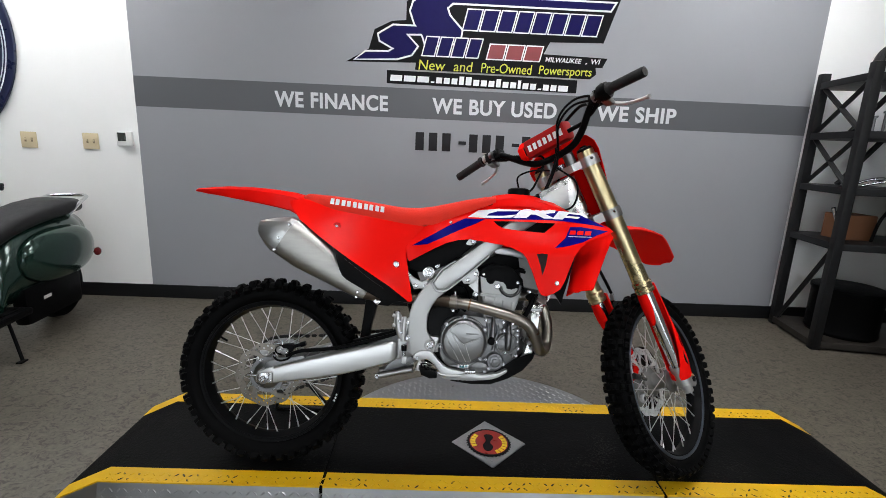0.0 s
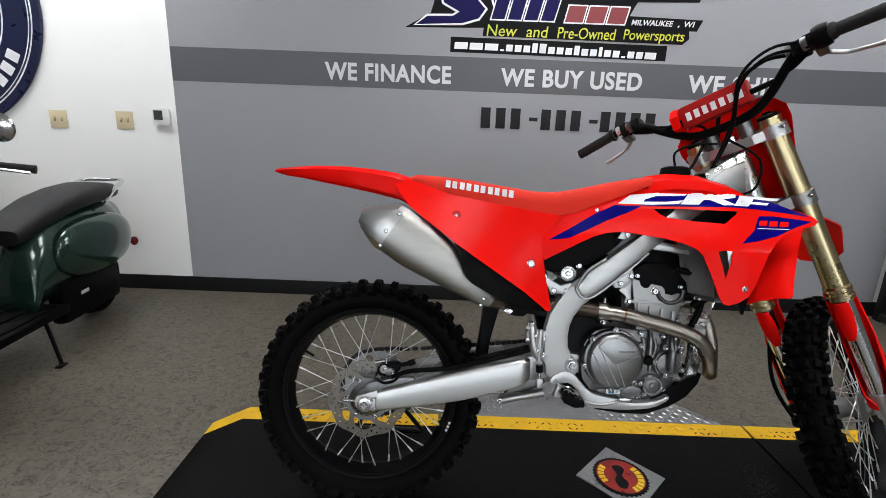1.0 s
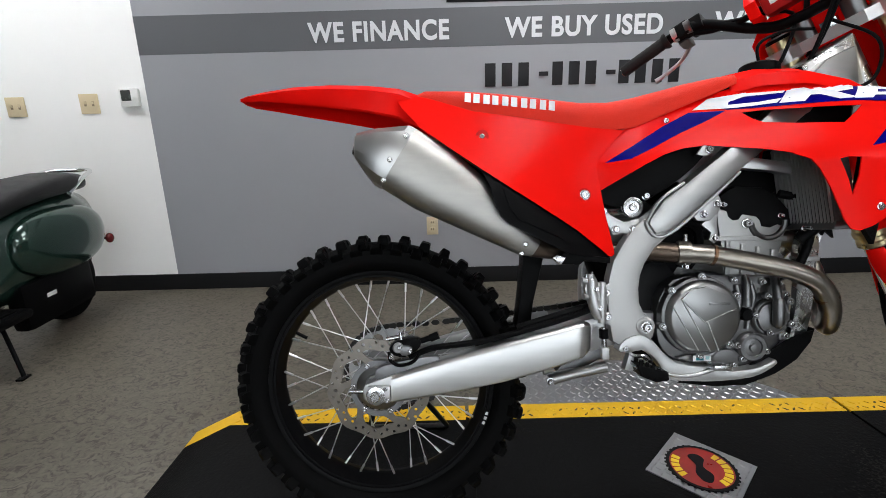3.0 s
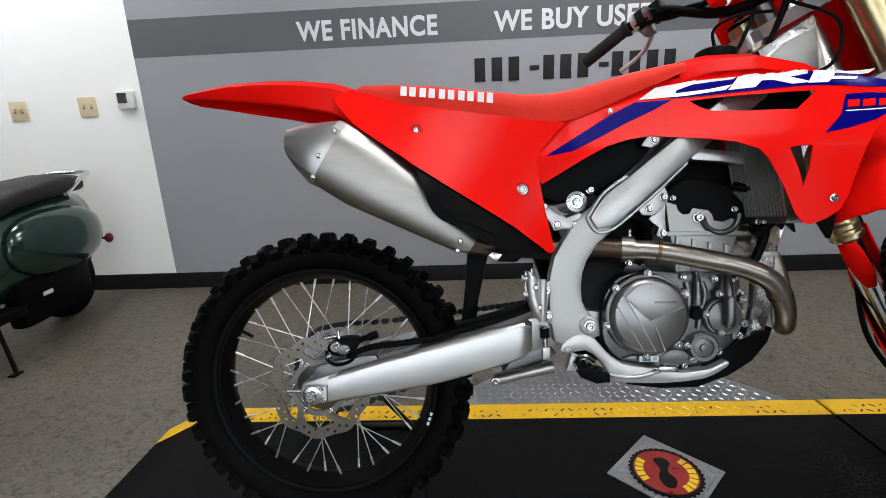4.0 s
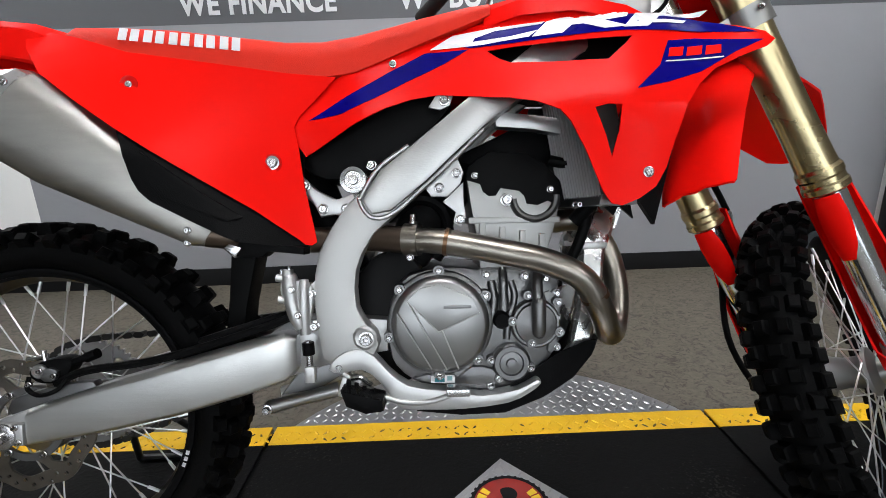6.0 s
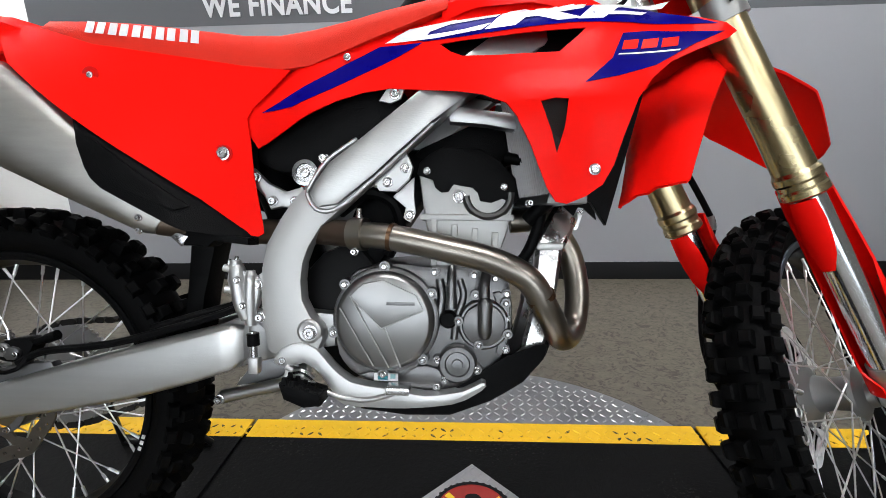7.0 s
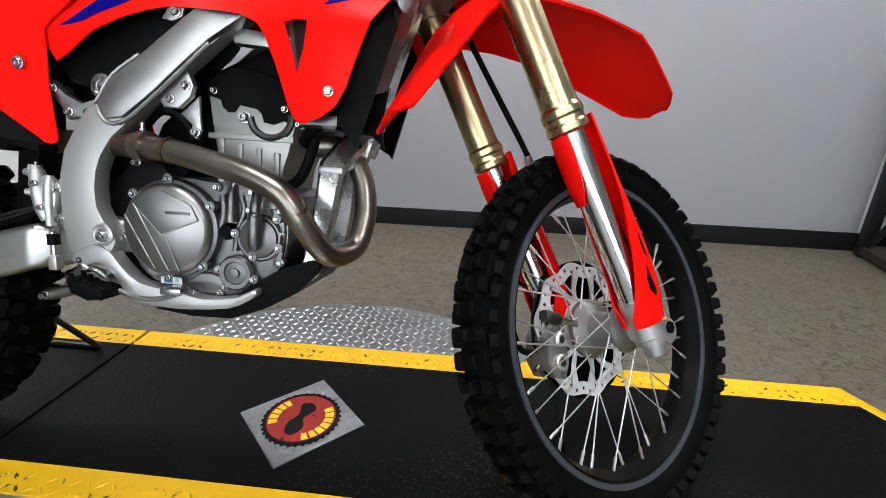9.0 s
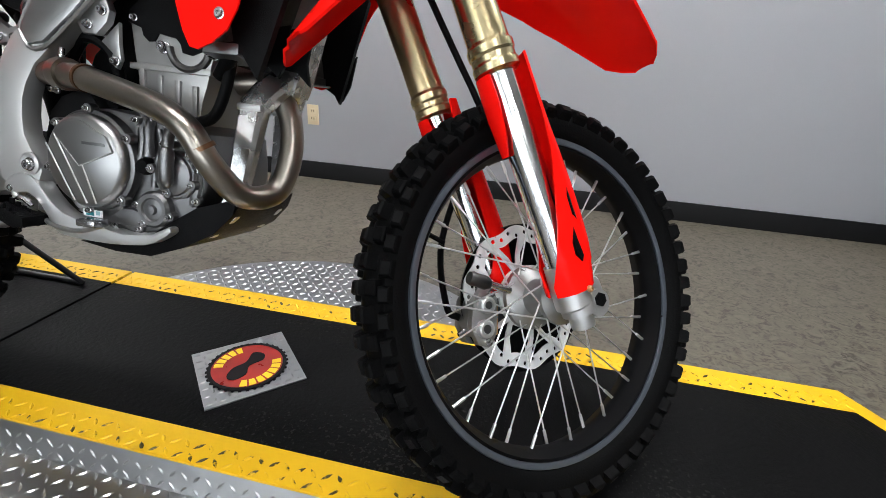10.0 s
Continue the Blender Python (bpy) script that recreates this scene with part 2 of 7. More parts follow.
def tube(points, r, seg=12, steps=6, bm=None, caps=True):
    """A round pipe along a smooth line; r is one radius, or one a point."""
    own = bmesh.new()
    line = smooth_line(points, steps) if steps > 1 else [Vector(p) for p in points]
    n = len(line)
    rs = [r] * n if not isinstance(r, (list, tuple)) else [float(np.interp(i / max(1, steps), range(len(r)), r)) for i in range(n)]
    up = Vector((0.13, 0.21, 0.97))
    rings = []
    for i, p in enumerate(line):
        t = (line[min(i + 1, n - 1)] - line[max(i - 1, 0)]).normalized()
        side = t.cross(up)
        if side.length < 0.05:
            side = t.cross(Vector((1, 0, 0)))
        side.normalize()
        up = side.cross(t).normalized()
        rings.append([own.verts.new(p + rs[i] * (math.cos(2 * math.pi * k / seg) * side + math.sin(2 * math.pi * k / seg) * up)) for k in range(seg)])
    for a, b in zip(rings, rings[1:]):
        for k in range(seg):
            own.faces.new((a[k], a[(k + 1) % seg], b[(k + 1) % seg], b[k]))
    if caps:
        own.faces.new(rings[0]), own.faces.new(rings[-1][::-1])
    return join(bm, own)


def rod(p0, p1, r, seg=12, bm=None, r1=None):
    return tube([p0, p1], [r, r if r1 is None else r1], seg, 1, bm)


def lathe(profile, seg=48, bm=None, closed=False):
    """A profile of (radius, y), turned round the y axis."""
    own = bmesh.new()
    rings = []
    for r, y in profile:
        if r < 1e-6:
            rings.append([own.verts.new((0, y, 0))])
        else:
            rings.append([own.verts.new((r * math.cos(2 * math.pi * k / seg), y, r * math.sin(2 * math.pi * k / seg))) for k in range(seg)])
    pairs = list(zip(rings, rings[1:]))
    if closed:
        pairs.append((rings[-1], rings[0]))
    for a, b in pairs:
        for k in range(seg):
            f = [a[k % len(a)], a[(k + 1) % len(a)], b[(k + 1) % len(b)], b[k % len(b)]]
            f = list(dict.fromkeys(f))
            if len(f) > 2:
                own.faces.new(f)
    return join(bm, own)


def turned(profile, place, way=(0, -1, 0), seg=32, bm=None):
    """A lathe whose y axis points along way from place."""
    own = lathe(profile, seg)
    q = Vector((0, 1, 0)).rotation_difference(Vector(way))
    own.transform(Matrix.Translation(place) @ q.to_matrix().to_4x4())
    return join(bm, own)


def loft(rings, bm=None, caps=True, closed=True):
    own = bmesh.new()
    vs = [[own.verts.new(p) for p in ring] for ring in rings]
    n = len(vs[0])
    for a, b in zip(vs, vs[1:]):
        for k in range(n if closed else n - 1):
            own.faces.new((a[k], a[(k + 1) % n], b[(k + 1) % n], b[k]))
    if caps and closed:
        own.faces.new(vs[0]), own.faces.new(vs[-1][::-1])
    return join(bm, own)


def flat_grid(outline, holes=(), cell=0.03):
    """A flat sheet in x and z with holes, cut into small cells."""
    own = bmesh.new()
    edges = []
    for loop in (outline, *holes):
        vs = [own.verts.new((a, 0, b)) for a, b in loop]
        edges += [own.edges.new((vs[i], vs[(i + 1) % len(vs)])) for i in range(len(vs))]
    bmesh.ops.triangle_fill(own, use_beauty=True, edges=edges)
    xs, zs = [p[0] for p in outline], [p[1] for p in outline]
    for axis, lo, hi in ((0, min(xs), max(xs)), (2, min(zs), max(zs))):
        k = lo + cell
        while k < hi - cell * 0.3:
            co, no = [0, 0, 0], [0, 0, 0]
            co[axis], no[axis] = k, 1
            bmesh.ops.bisect_plane(own, geom=own.verts[:] + own.edges[:] + own.faces[:], plane_co=co, plane_no=no, dist=1e-5)
            k += cell
    return own


def sheet(outline, depth, holes=(), thick=0.003, cell=0.03, lift=0.0, bm=None, rim=0.0):
    """A moulded sheet: an outline in x and z whose y is depth(x, z); lift pushes it outwards (to -y); rim rolls its edges inwards."""
    own = flat_grid(outline, holes, cell)
    border = [v for v in own.verts if v.is_boundary] if rim else []
    for v in own.verts:
        v.co.y = depth(v.co.x, v.co.z) - lift
    bmesh.ops.recalc_face_normals(own, faces=own.faces)
    if sum(f.normal.y * f.calc_area() for f in own.faces) > 0:
        bmesh.ops.reverse_faces(own, faces=own.faces)
    if thick:
        faces = own.faces[:]
        back = {v: own.verts.new(v.co + Vector((0, thick, 0))) for v in own.verts[:]}
        edge = [e for e in own.edges if e.is_boundary]
        for f in faces:
            own.faces.new([back[v] for v in reversed(f.verts)])
        for e in edge:
            f = e.link_faces[0]
            a, b = e.verts
            for la in f.loops:
                if la.edge == e:
                    a, b = la.vert, la.link_loop_next.vert
            own.faces.new((b, a, back[a], back[b]))
    for v in border:
        v.co.y += rim
    return join(bm, own)


def mirrored(bm):
    bm.transform(Matrix.Diagonal((1, -1, 1, 1)))
    bmesh.ops.reverse_faces(bm, faces=bm.faces)
    return bm


def ease(t):
    t = max(0.0, min(1.0, t))
    return t * t * (3 - 2 * t)


def letters(text, x0, x1, z0, z1, y, material, name, parent=None, label="", shear=0.0, bold=0.0):
    """Flat raised letters on the wall between x0 and x1, z0 and z1."""
    cu = bpy.data.curves.new(name, "FONT")
    cu.body, cu.extrude, cu.size = text, 0.002, 1.0
    cu.shear, cu.offset, cu.space_character = shear, bold, 1.0 + 3.0 * bold
    tmp = bpy.data.objects.new(name, cu)
    scene.collection.objects.link(tmp)
    bpy.context.view_layer.update()
    me = bpy.data.meshes.new_from_object(tmp.evaluated_get(bpy.context.evaluated_depsgraph_get()))
    bpy.data.objects.remove(tmp)
    xs, ys = [v.co.x for v in me.vertices], [v.co.y for v in me.vertices]
    for v in me.vertices:
        a = (v.co.x - min(xs)) / (max(xs) - min(xs))
        b = (v.co.y - min(ys)) / (max(ys) - min(ys))
        v.co = (x0 + a * (x1 - x0), y - v.co.z, z0 + b * (z1 - z0))
    me.materials.append(material)
    ob = new(name, me)
    ob.parent = parent
    return ob


# ---- room ----
thing("floor", box(LEFT_X, RIGHT_X, BACK_Y, WALL_Y, -0.12, 0.0), M_FLOOR, "brown-grey vinyl floor with short dark flecks", "floor", kind="structure")
wall_north = thing("wall_north", box(LEFT_X - 0.15, RIGHT_X + 0.15, WALL_Y, WALL_Y + 0.15, 0, CEIL_Z), M_WHITE_WALL, "smooth white painted showroom wall", "wall", kind="structure")
# unseen walls that close the room, kept dark to hold back bounce light
thing("wall_west", box(LEFT_X - 0.15, LEFT_X, BACK_Y, WALL_Y, 0, CEIL_Z), M_DIM_WALL, "unseen side wall, coloured dark to cut fill light", "wall", kind="structure")
thing("wall_east", box(RIGHT_X, RIGHT_X + 0.15, BACK_Y, WALL_Y, 0, CEIL_Z), M_DIM_WALL, "unseen side wall, coloured dark to cut fill light", "wall", kind="structure")
# unseen front wall; its two window openings are added to let light in
bm = box(LEFT_X, -3.6, BACK_Y - 0.15, BACK_Y, 0, CEIL_Z)
box(-3.6, 3.6, BACK_Y - 0.15, BACK_Y, 0, 0.5, bm=bm)
box(-3.6, 3.6, BACK_Y - 0.15, BACK_Y, 2.5, CEIL_Z, bm=bm)
box(-0.25, 0.25, BACK_Y - 0.15, BACK_Y, 0.5, 2.5, bm=bm)
box(3.6, RIGHT_X, BACK_Y - 0.15, BACK_Y, 0, CEIL_Z, bm=bm)
thing("wall_south", bm, M_DIM_WALL, "unseen dark front wall with two added window openings", "wall", kind="structure")
# added light source out of view, shining in through the front openings
thing("backdrop", box(-6, 6, BACK_Y - 1.2, BACK_Y - 1.18, 0, 3.2), M_BACK_GLOW, "added glowing sheet behind the unseen window openings", "backdrop", kind="structure")
thing("ceiling", box(LEFT_X, RIGHT_X, BACK_Y, WALL_Y, CEIL_Z, CEIL_Z + 0.1), M_CEILING, "white mineral ceiling tiles", "ceiling", kind="structure")
thing("baseboard", box(LEFT_X, RIGHT_X, WALL_Y - 0.010, WALL_Y, 0.0, 0.105, 0.003), M_BASEBOARD, "black rubber baseboard along the wall", "baseboard", kind="structure")


def ceiling_light(x, y):
    ob = holder("ceiling_light", pose(x, y, CEIL_Z), "recessed white fluorescent ceiling light, switched on", "ceiling light", "ceiling lights")
    bm = box(-0.62, 0.62, -0.32, -0.30, -0.03, 0)
    box(-0.62, 0.62, 0.30, 0.32, -0.03, 0, bm=bm)
    box(-0.62, -0.60, -0.30, 0.30, -0.03, 0, bm=bm)
    box(0.60, 0.62, -0.30, 0.30, -0.03, 0, bm=bm)
    part("frame", bm, M_CEILING, ob)
    part("diffuser", box(-0.60, 0.60, -0.30, 0.30, -0.022, -0.004), M_LAMP, ob, "glowing white diffuser")
    return ob


for x, y in ((-2.6, 2.9), (0.3, 2.9), (2.3, 2.8), (-4.2, 2.9), (0.3, 0.85), (2.6, -0.9), (-1.2, -3.3), (1.8, -3.3)):
    ceiling_light(x, y)

# ---- wall painting ----
MX0, MX1 = -2.166, 2.733
mural = thing("wall_mural", box(MX0, MX1, WALL_Y - 0.002, WALL_Y + 0.001, 0.105, CEIL_Z), M_GREY_WALL, "light grey painted field on the white wall", "wall painting", kind="structure")
part("band", box(MX0, MX1, WALL_Y - 0.003, WALL_Y - 0.002, 1.44, 1.648), M_BAND, mural, "dark grey painted stripe")
LY = WALL_Y - 0.005
letters("WE FINANCE", -1.172, -0.358, 1.480, 1.590, LY, M_LETTER, "lettering", mural, "pale grey lettering", bold=0.030)
letters("WE BUY USED", -0.038, 0.870, 1.480, 1.590, LY, M_LETTER, "lettering", mural, bold=0.030)
letters("WE SHIP", 1.165, 1.752, 1.480, 1.590, LY, M_LETTER, "lettering", mural, bold=0.030)
# number line as plain bars
for a0, count in ((-0.160, 3), (0.235, 3), (0.625, 4)):
    for k in range(count):
        a = a0 + k * 0.098
        part("number_bar", box(a + 0.008, a + 0.070, LY - 0.002, LY + 0.002, 1.215, 1.345, 0.0008), M_DARK_VINYL, mural, "dark plain bar")
for a in (0.165, 0.560):
    part("dash_bar", box(a, a + 0.055, LY - 0.002, LY + 0.002, 1.268, 1.292, 0.0008), M_DARK_VINYL, mural)


# ---- wall logo, plain shapes ----
def slab(points, y0, y1):
    return prism(points, y0, y1)


def grown(points, d):
    c = (sum(p[0] for p in points) / len(points), sum(p[1] for p in points) / len(points))
    out = []
    n = len(points)
    area = sum(points[i][0] * points[(i + 1) % n][1] - points[(i + 1) % n][0] * points[i][1] for i in range(n))
    s = 1 if area > 0 else -1
    for i in range(n):
        a, b, e = Vector(points[i - 1]), Vector(points[i]), Vector(points[(i + 1) % n])
        t1, t2 = (b - a).normalized(), (e - b).normalized()
        n1, n2 = Vector((t1.y, -t1.x)), Vector((t2.y, -t2.x))
        m = n1 + n2
        m = m / max(0.35, m.dot(n1)) if m.length > 1e-6 else n1
        out.append((b.x + s * d * m.x, b.y + s * d * m.y))
    return out


logo = holder("wall_logo", pose(0.28, WALL_Y - 0.003, 1.67), "dark blue, black and white sign graphic on the grey wall", "wall sign")
OX, OY, OZ = 0.28, WALL_Y - 0.003, 1.67


def logo_piece(name, pts, layer, material, label=""):
    return part(name, slab([(a - OX, b - OZ) for a, b in pts], -0.0012 * layer - 0.001, -0.0012 * layer + 0.0002), material, logo, label, smooth=0)


S_SHAPE_1 = [(-0.21, 2.16), (-0.19, 2.22), (-0.10, 2.27), (1.21, 2.27), (1.185, 2.225), (0.08, 2.225), (0.04, 2.19), (0.06, 2.14), (0.15, 2.05), (0.14, 1.98), (0.05, 1.945), (-0.10, 1.945), (-0.12, 2.00), (-0.18, 2.08)]
S_SHAPE_2 = [(-0.43, 2.00), (-0.33, 2.06), (-0.10, 2.06), (-0.12, 2.015), (-0.24, 2.01), (-0.16, 1.93), (-0.20, 1.875), (-0.30, 1.845), (-0.59, 1.83), (-0.52, 1.88), (-0.36, 1.885), (-0.32, 1.91), (-0.42, 1.96)]
BACK = [(-0.66, 1.81), (-0.50, 1.90), (-0.46, 2.03), (-0.34, 2.09), (-0.24, 2.10), (-0.24, 2.22), (-0.12, 2.30), (1.25, 2.30), (1.16, 2.01), (0.78, 2.0), (0.74, 1.92), (1.20, 1.91), (1.17, 1.845), (0.5, 1.845), (-0.25, 1.82)]
logo_piece("backing", BACK, 0, M_BLACK_VINYL, "black backing outline")
for pts, up in ((S_SHAPE_1, 0.0), (S_SHAPE_2, 0.4)):
    logo_piece("white_edge", grown(pts, 0.012), 1 + up, M_WHITE_VINYL)
    logo_piece("blue_swoosh", pts, 2 + up, M_NAVY, "dark blue swoosh")


def slanted_row(x0, x1, z0, z1, count, gap, lean, layer, material, name, edge=None):
    w = (x1 - x0 - gap * (count - 1)) / count
    for k in range(count):
        a = x0 + k * (w + gap)
        pts = [(a, z0), (a + w, z0), (a + w + lean, z1), (a + lean, z1)]
        if edge:
            logo_piece("white_edge", grown(pts, 0.008), layer - 1, edge)
        logo_piece(name, pts, layer, material)


slanted_row(0.16, 1.10, 2.055, 2.185, 8, 0.022, 0.03, 4, M_NAVY, "blue_bar", M_WHITE_VINYL)
slanted_row(-0.12, 0.27, 1.875, 1.995, 4, 0.022, 0.03, 4, M_NAVY, "blue_bar", M_WHITE_VINYL)
slanted_row(0.34, 0.71, 1.872, 1.965, 3, 0.022, 0.02, 4, M_RED_VINYL, "red_bar", M_WHITE_VINYL)
for text, x0, x1 in (("MILWAUKEE", 0.755, 1.015), (",", 1.045, 1.055), ("WI", 1.085, 1.150)):
    letters(text, x0 - OX, x1 - OX, 1.868 - OZ if text != "," else 1.862 - OZ, 1.900 - OZ if text != "," else 1.875 - OZ, -0.0040, M_WHITE_VINYL, "lettering", logo, "", 0.2, 0.01)
logo_piece("line_backing", [(-0.17, 1.775), (1.09, 1.765), (1.13, 1.80), (1.12, 1.85), (-0.16, 1.86)], 1, M_BLACK_VINYL)
for text, x0, x1 in (("New", -0.145, 0.045), ("and", 0.105, 0.240), ("Pre-Owned", 0.300, 0.665), ("Powersports", 0.715, 1.095)):
    z0 = 1.765 if text == "Powersports" else 1.777
    letters(text, x0 - OX, x1 - OX, z0 - OZ, 1.842 - OZ, -0.0065, M_YEL_VINYL, "lettering", logo, "", 0.1)
logo_piece("line_backing", [(-0.37, 1.675), (1.0, 1.665), (1.0, 1.755), (-0.37, 1.765)], 0, M_BLACK_VINYL)
a = -0.345
for k, (w, h) in enumerate(((2, 0),) * 3 + ((0.6, -1),) + ((1, 0),) * 3 + ((0.8, 1), (1, 1)) + ((1, 0),) * 3 + ((0.8, 1),) + ((1, 0),) * 2 + ((0.5, 1),) + ((1, 0),) * 2 + ((0.6, -1),) + ((1, 0),) * 2 + ((1.7, 0),)):
    w *= 0.0415
    z0, z1 = 1.694 - 0.001 * k, (1.734 if h == 0 else 1.750 if h > 0 else 1.704) - 0.001 * k
    logo_piece("white_bar", [(a, z0), (a + w, z0), (a + w + 0.003, z1), (a + 0.003, z1)], 2, M_WHITE_VINYL)
    a += w + 0.0135

# ---- turntable ----
stand = holder("motorcycle_turntable", pose(HUB[0], HUB[1], 0), "black rubber-topped display turntable with yellow edges and a tread plate disc", "display turntable")
TX0, TX1, TE0, TE1 = -1.112 - HUB[0], 1.638 - HUB[0], -1.270 - HUB[0], 1.797 - HUB[0]
TY0, TY1 = DECK_Y0 - HUB[1], DECK_Y1 - HUB[1]
SEAM = (-0.353 - HUB[0], 0.855 - HUB[0])


def deck_z(x):
    if x < TX0:
        return max(0.008, 0.086 - (TX0 - x) * 0.494)
    if x > TX1:
        return max(0.008, 0.086 - (x - TX1) * 0.491)
    return 0.086


def deck_strip(y0, y1, z_lift, xs, bm=None):
    """A strip of the deck, following the ramps at its ends."""
    own = bmesh.new()
    rows = [[own.verts.new((x, y, deck_z(x) + z_lift - d)) for y, d in ((y0, 0), (y1, 0), (y1, 0.006), (y0, 0.006))] for x in xs]
    for a, b in zip(rows, rows[1:]):
        for k in range(4):
            own.faces.new((a[k], a[(k + 1) % 4], b[(k + 1) % 4], b[k]))
    own.faces.new(rows[0]), own.faces.new(rows[-1][::-1])
    return join(bm, own)


GAP = 0.006
SPANS = ((TE0, TX0, SEAM[0] - GAP), (SEAM[0] + GAP, SEAM[1] - GAP), (SEAM[1] + GAP, TX1, TE1))
for xs in SPANS:
    part("rubber_mat", deck_strip(TY0 + 0.070, TY1 - 0.075, 0.0, xs), M_BLACKMAT, stand, "worn black rubber mat")
    part("yellow_edge", deck_strip(TY0, TY0 + 0.071, 0.001, xs), M_YELLOW, stand, "yellow painted tread plate edge")
    part("yellow_edge", deck_strip(TY1 - 0.076, TY1, 0.001, xs), M_YELLOW, stand)
    # sloping tread plate skirts
    for s, y in ((-1, TY0), (1, TY1)):
        own = bmesh.new()
        rows = []
        for x in xs:
            z = deck_z(x) - 0.005
            rows.append([own.verts.new(p) for p in ((x, y, z), (x, y + s * 0.30 * z, 0.002), (x, y - s * 0.01, 0.002))])
        for a, b in zip(rows, rows[1:]):
            for k in range(3):
                own.faces.new((a[k], a[(k + 1) % 3], b[(k + 1) % 3], b[k]))
        own.faces.new(rows[0]), own.faces.new(rows[-1][::-1])
        part("skirt", own, M_DPLATE, stand, "bare tread plate skirt", smooth=0)
part("core", box(TX0 + 0.01, TX1 - 0.01, TY0 + 0.02, TY1 - 0.02, 0.03, 0.078), M_BLACK, stand)
disc = part("tread_disc", turned([(0, 0.0), (0.715, 0.0), (0.717, 0.004), (0.715, 0.012), (0, 0.012)], (0, 0, 0.012), (0, 0, 1), 96), M_DPLATE, stand, "round bare aluminium tread plate disc")


def tread_lugs(inside, step=0.026):
    """Raised crosswise lugs of a tread plate over the cells that inside() allows, as (x, y, z)."""
    base, faces, vs = [], [], []
    l, w, h = step * 0.45, step * 0.135, 0.0019
    n = int(2 / step)
    for i in range(-n, n):
        for j in range(-n, n):
            x, y = i * step, j * step
            z = inside(x, y)
            if z is None:
                continue
            a = math.pi / 4 if (i + j) % 2 else -math.pi / 4
            c, s = math.cos(a), math.sin(a)
            o = len(vs)
            for u, v, q in ((-l, 0, 0), (-l * 0.3, -w, 0), (l * 0.3, -w, 0), (l, 0, 0), (l * 0.3, w, 0), (-l * 0.3, w, 0), (-l * 0.5, 0, h), (l * 0.5, 0, h)):
                vs.append((x + u * c - v * s, y + u * s + v * c, z + q))
            faces += [(o, o + 1, o + 6), (o + 1, o + 2, o + 7, o + 6), (o + 2, o + 3, o + 7), (o + 3, o + 4, o + 7), (o + 4, o + 5, o + 6, o + 7), (o + 5, o, o + 6)]
    me = bpy.data.meshes.new("tread_lugs")
    me.from_pydata(vs, [], faces)
    return me


def lugs(name, inside, material, parent, step=0.026):
    me = tread_lugs(inside, step)
    me.materials.append(material)
    ob = new(name, me)
    ob.parent = parent
    tagged(ob, "raised tread pattern", kind="stuff")
    return ob


lugs("tread_pattern", step=0.0265, material=M_DPLATE, parent=stand, inside=lambda x, y: 0.024 if x * x + y * y < 0.70 ** 2 and (y > TY1 + 0.01 or y < TY0 - 0.01) else None)
slope = lugs("skirt_tread_pattern", lambda x, v: 0.0 if TX0 + 0.01 < x < TX1 - 0.01 and 0.004 < v < 0.076 else None, M_DPLATE, stand, 0.0245)
slope.matrix_basis = Matrix(((1, 0, 0, 0), (0, -0.287, -0.958, TY0), (0, -0.958, 0.287, 0.081), (0, 0, 0, 1)))
lugs("yellow_tread_pattern", lambda x, y: deck_z(x) + 0.001 if TX0 < x < TX1 and (TY0 + 0.01 < y < TY0 + 0.062 or TY1 - 0.066 < y < TY1 - 0.01) else None, M_YELLOW_WORN, stand, 0.0255)

# diamond badge with a round red emblem
badge = tagged(new("deck_badge"), "square tread plate badge with a round red and yellow emblem", "badge")
badge.matrix_basis = pose(HUB[0], HUB[1], DECK_Z + 0.001)
D = 0.149
part("plate", prism([(D, 0), (0, D), (-D, 0), (0, -D)], -0.003, 0.0022, axis="z"), M_DPLATE, badge, "bare tread plate square")
lugs("tread_pattern", lambda x, y: 0.0022 if abs(x) + abs(y) < D - 0.01 and x * x + y * y > 0.088 ** 2 else None, M_DPLATE, badge, 0.019)
M_EMB = mat("emblem_red", (0.30, 0.012, 0.008), 0.3, vary=0.6, scale=16)
M_EMBY = mat("emblem_yellow", (0.85, 0.60, 0.02), 0.35)
part("emblem", turned([(0, 0), (0.083, 0), (0.083, 0.002), (0, 0.002)], (0, 0, 0.0022), (0, 0, 1), 48), M_EMB, badge, "round red emblem")
part("rim", turned([(0.078, 0), (0.086, 0), (0.086, 0.0035), (0.078, 0.0035)], (0, 0, 0.0022), (0, 0, 1), 48), M_BLACK_VINYL, badge, "thin black rim")
gear = []
for k in range(36):
    gear += [(r * math.cos(2 * math.pi * (k + d) / 36), r * math.sin(2 * math.pi * (k + d) / 36)) for r, d in ((0.085, 0.0), (0.090, 0.12), (0.090, 0.45), (0.085, 0.57))]
part("toothed_edge", prism(gear, 0.0022, 0.0040, axis="z"), M_BLACK_VINYL, badge, "black toothed edge", smooth=0)


def arc_bar(a0, a1, r0, r1, n=3):
    pts = [(r0 * math.cos(a0 + (a1 - a0) * k / n), r0 * math.sin(a0 + (a1 - a0) * k / n)) for k in range(n + 1)]
    pts += [(r1 * math.cos(a1 + (a0 - a1) * k / n), r1 * math.sin(a1 + (a0 - a1) * k / n)) for k in range(n + 1)]
    return pts


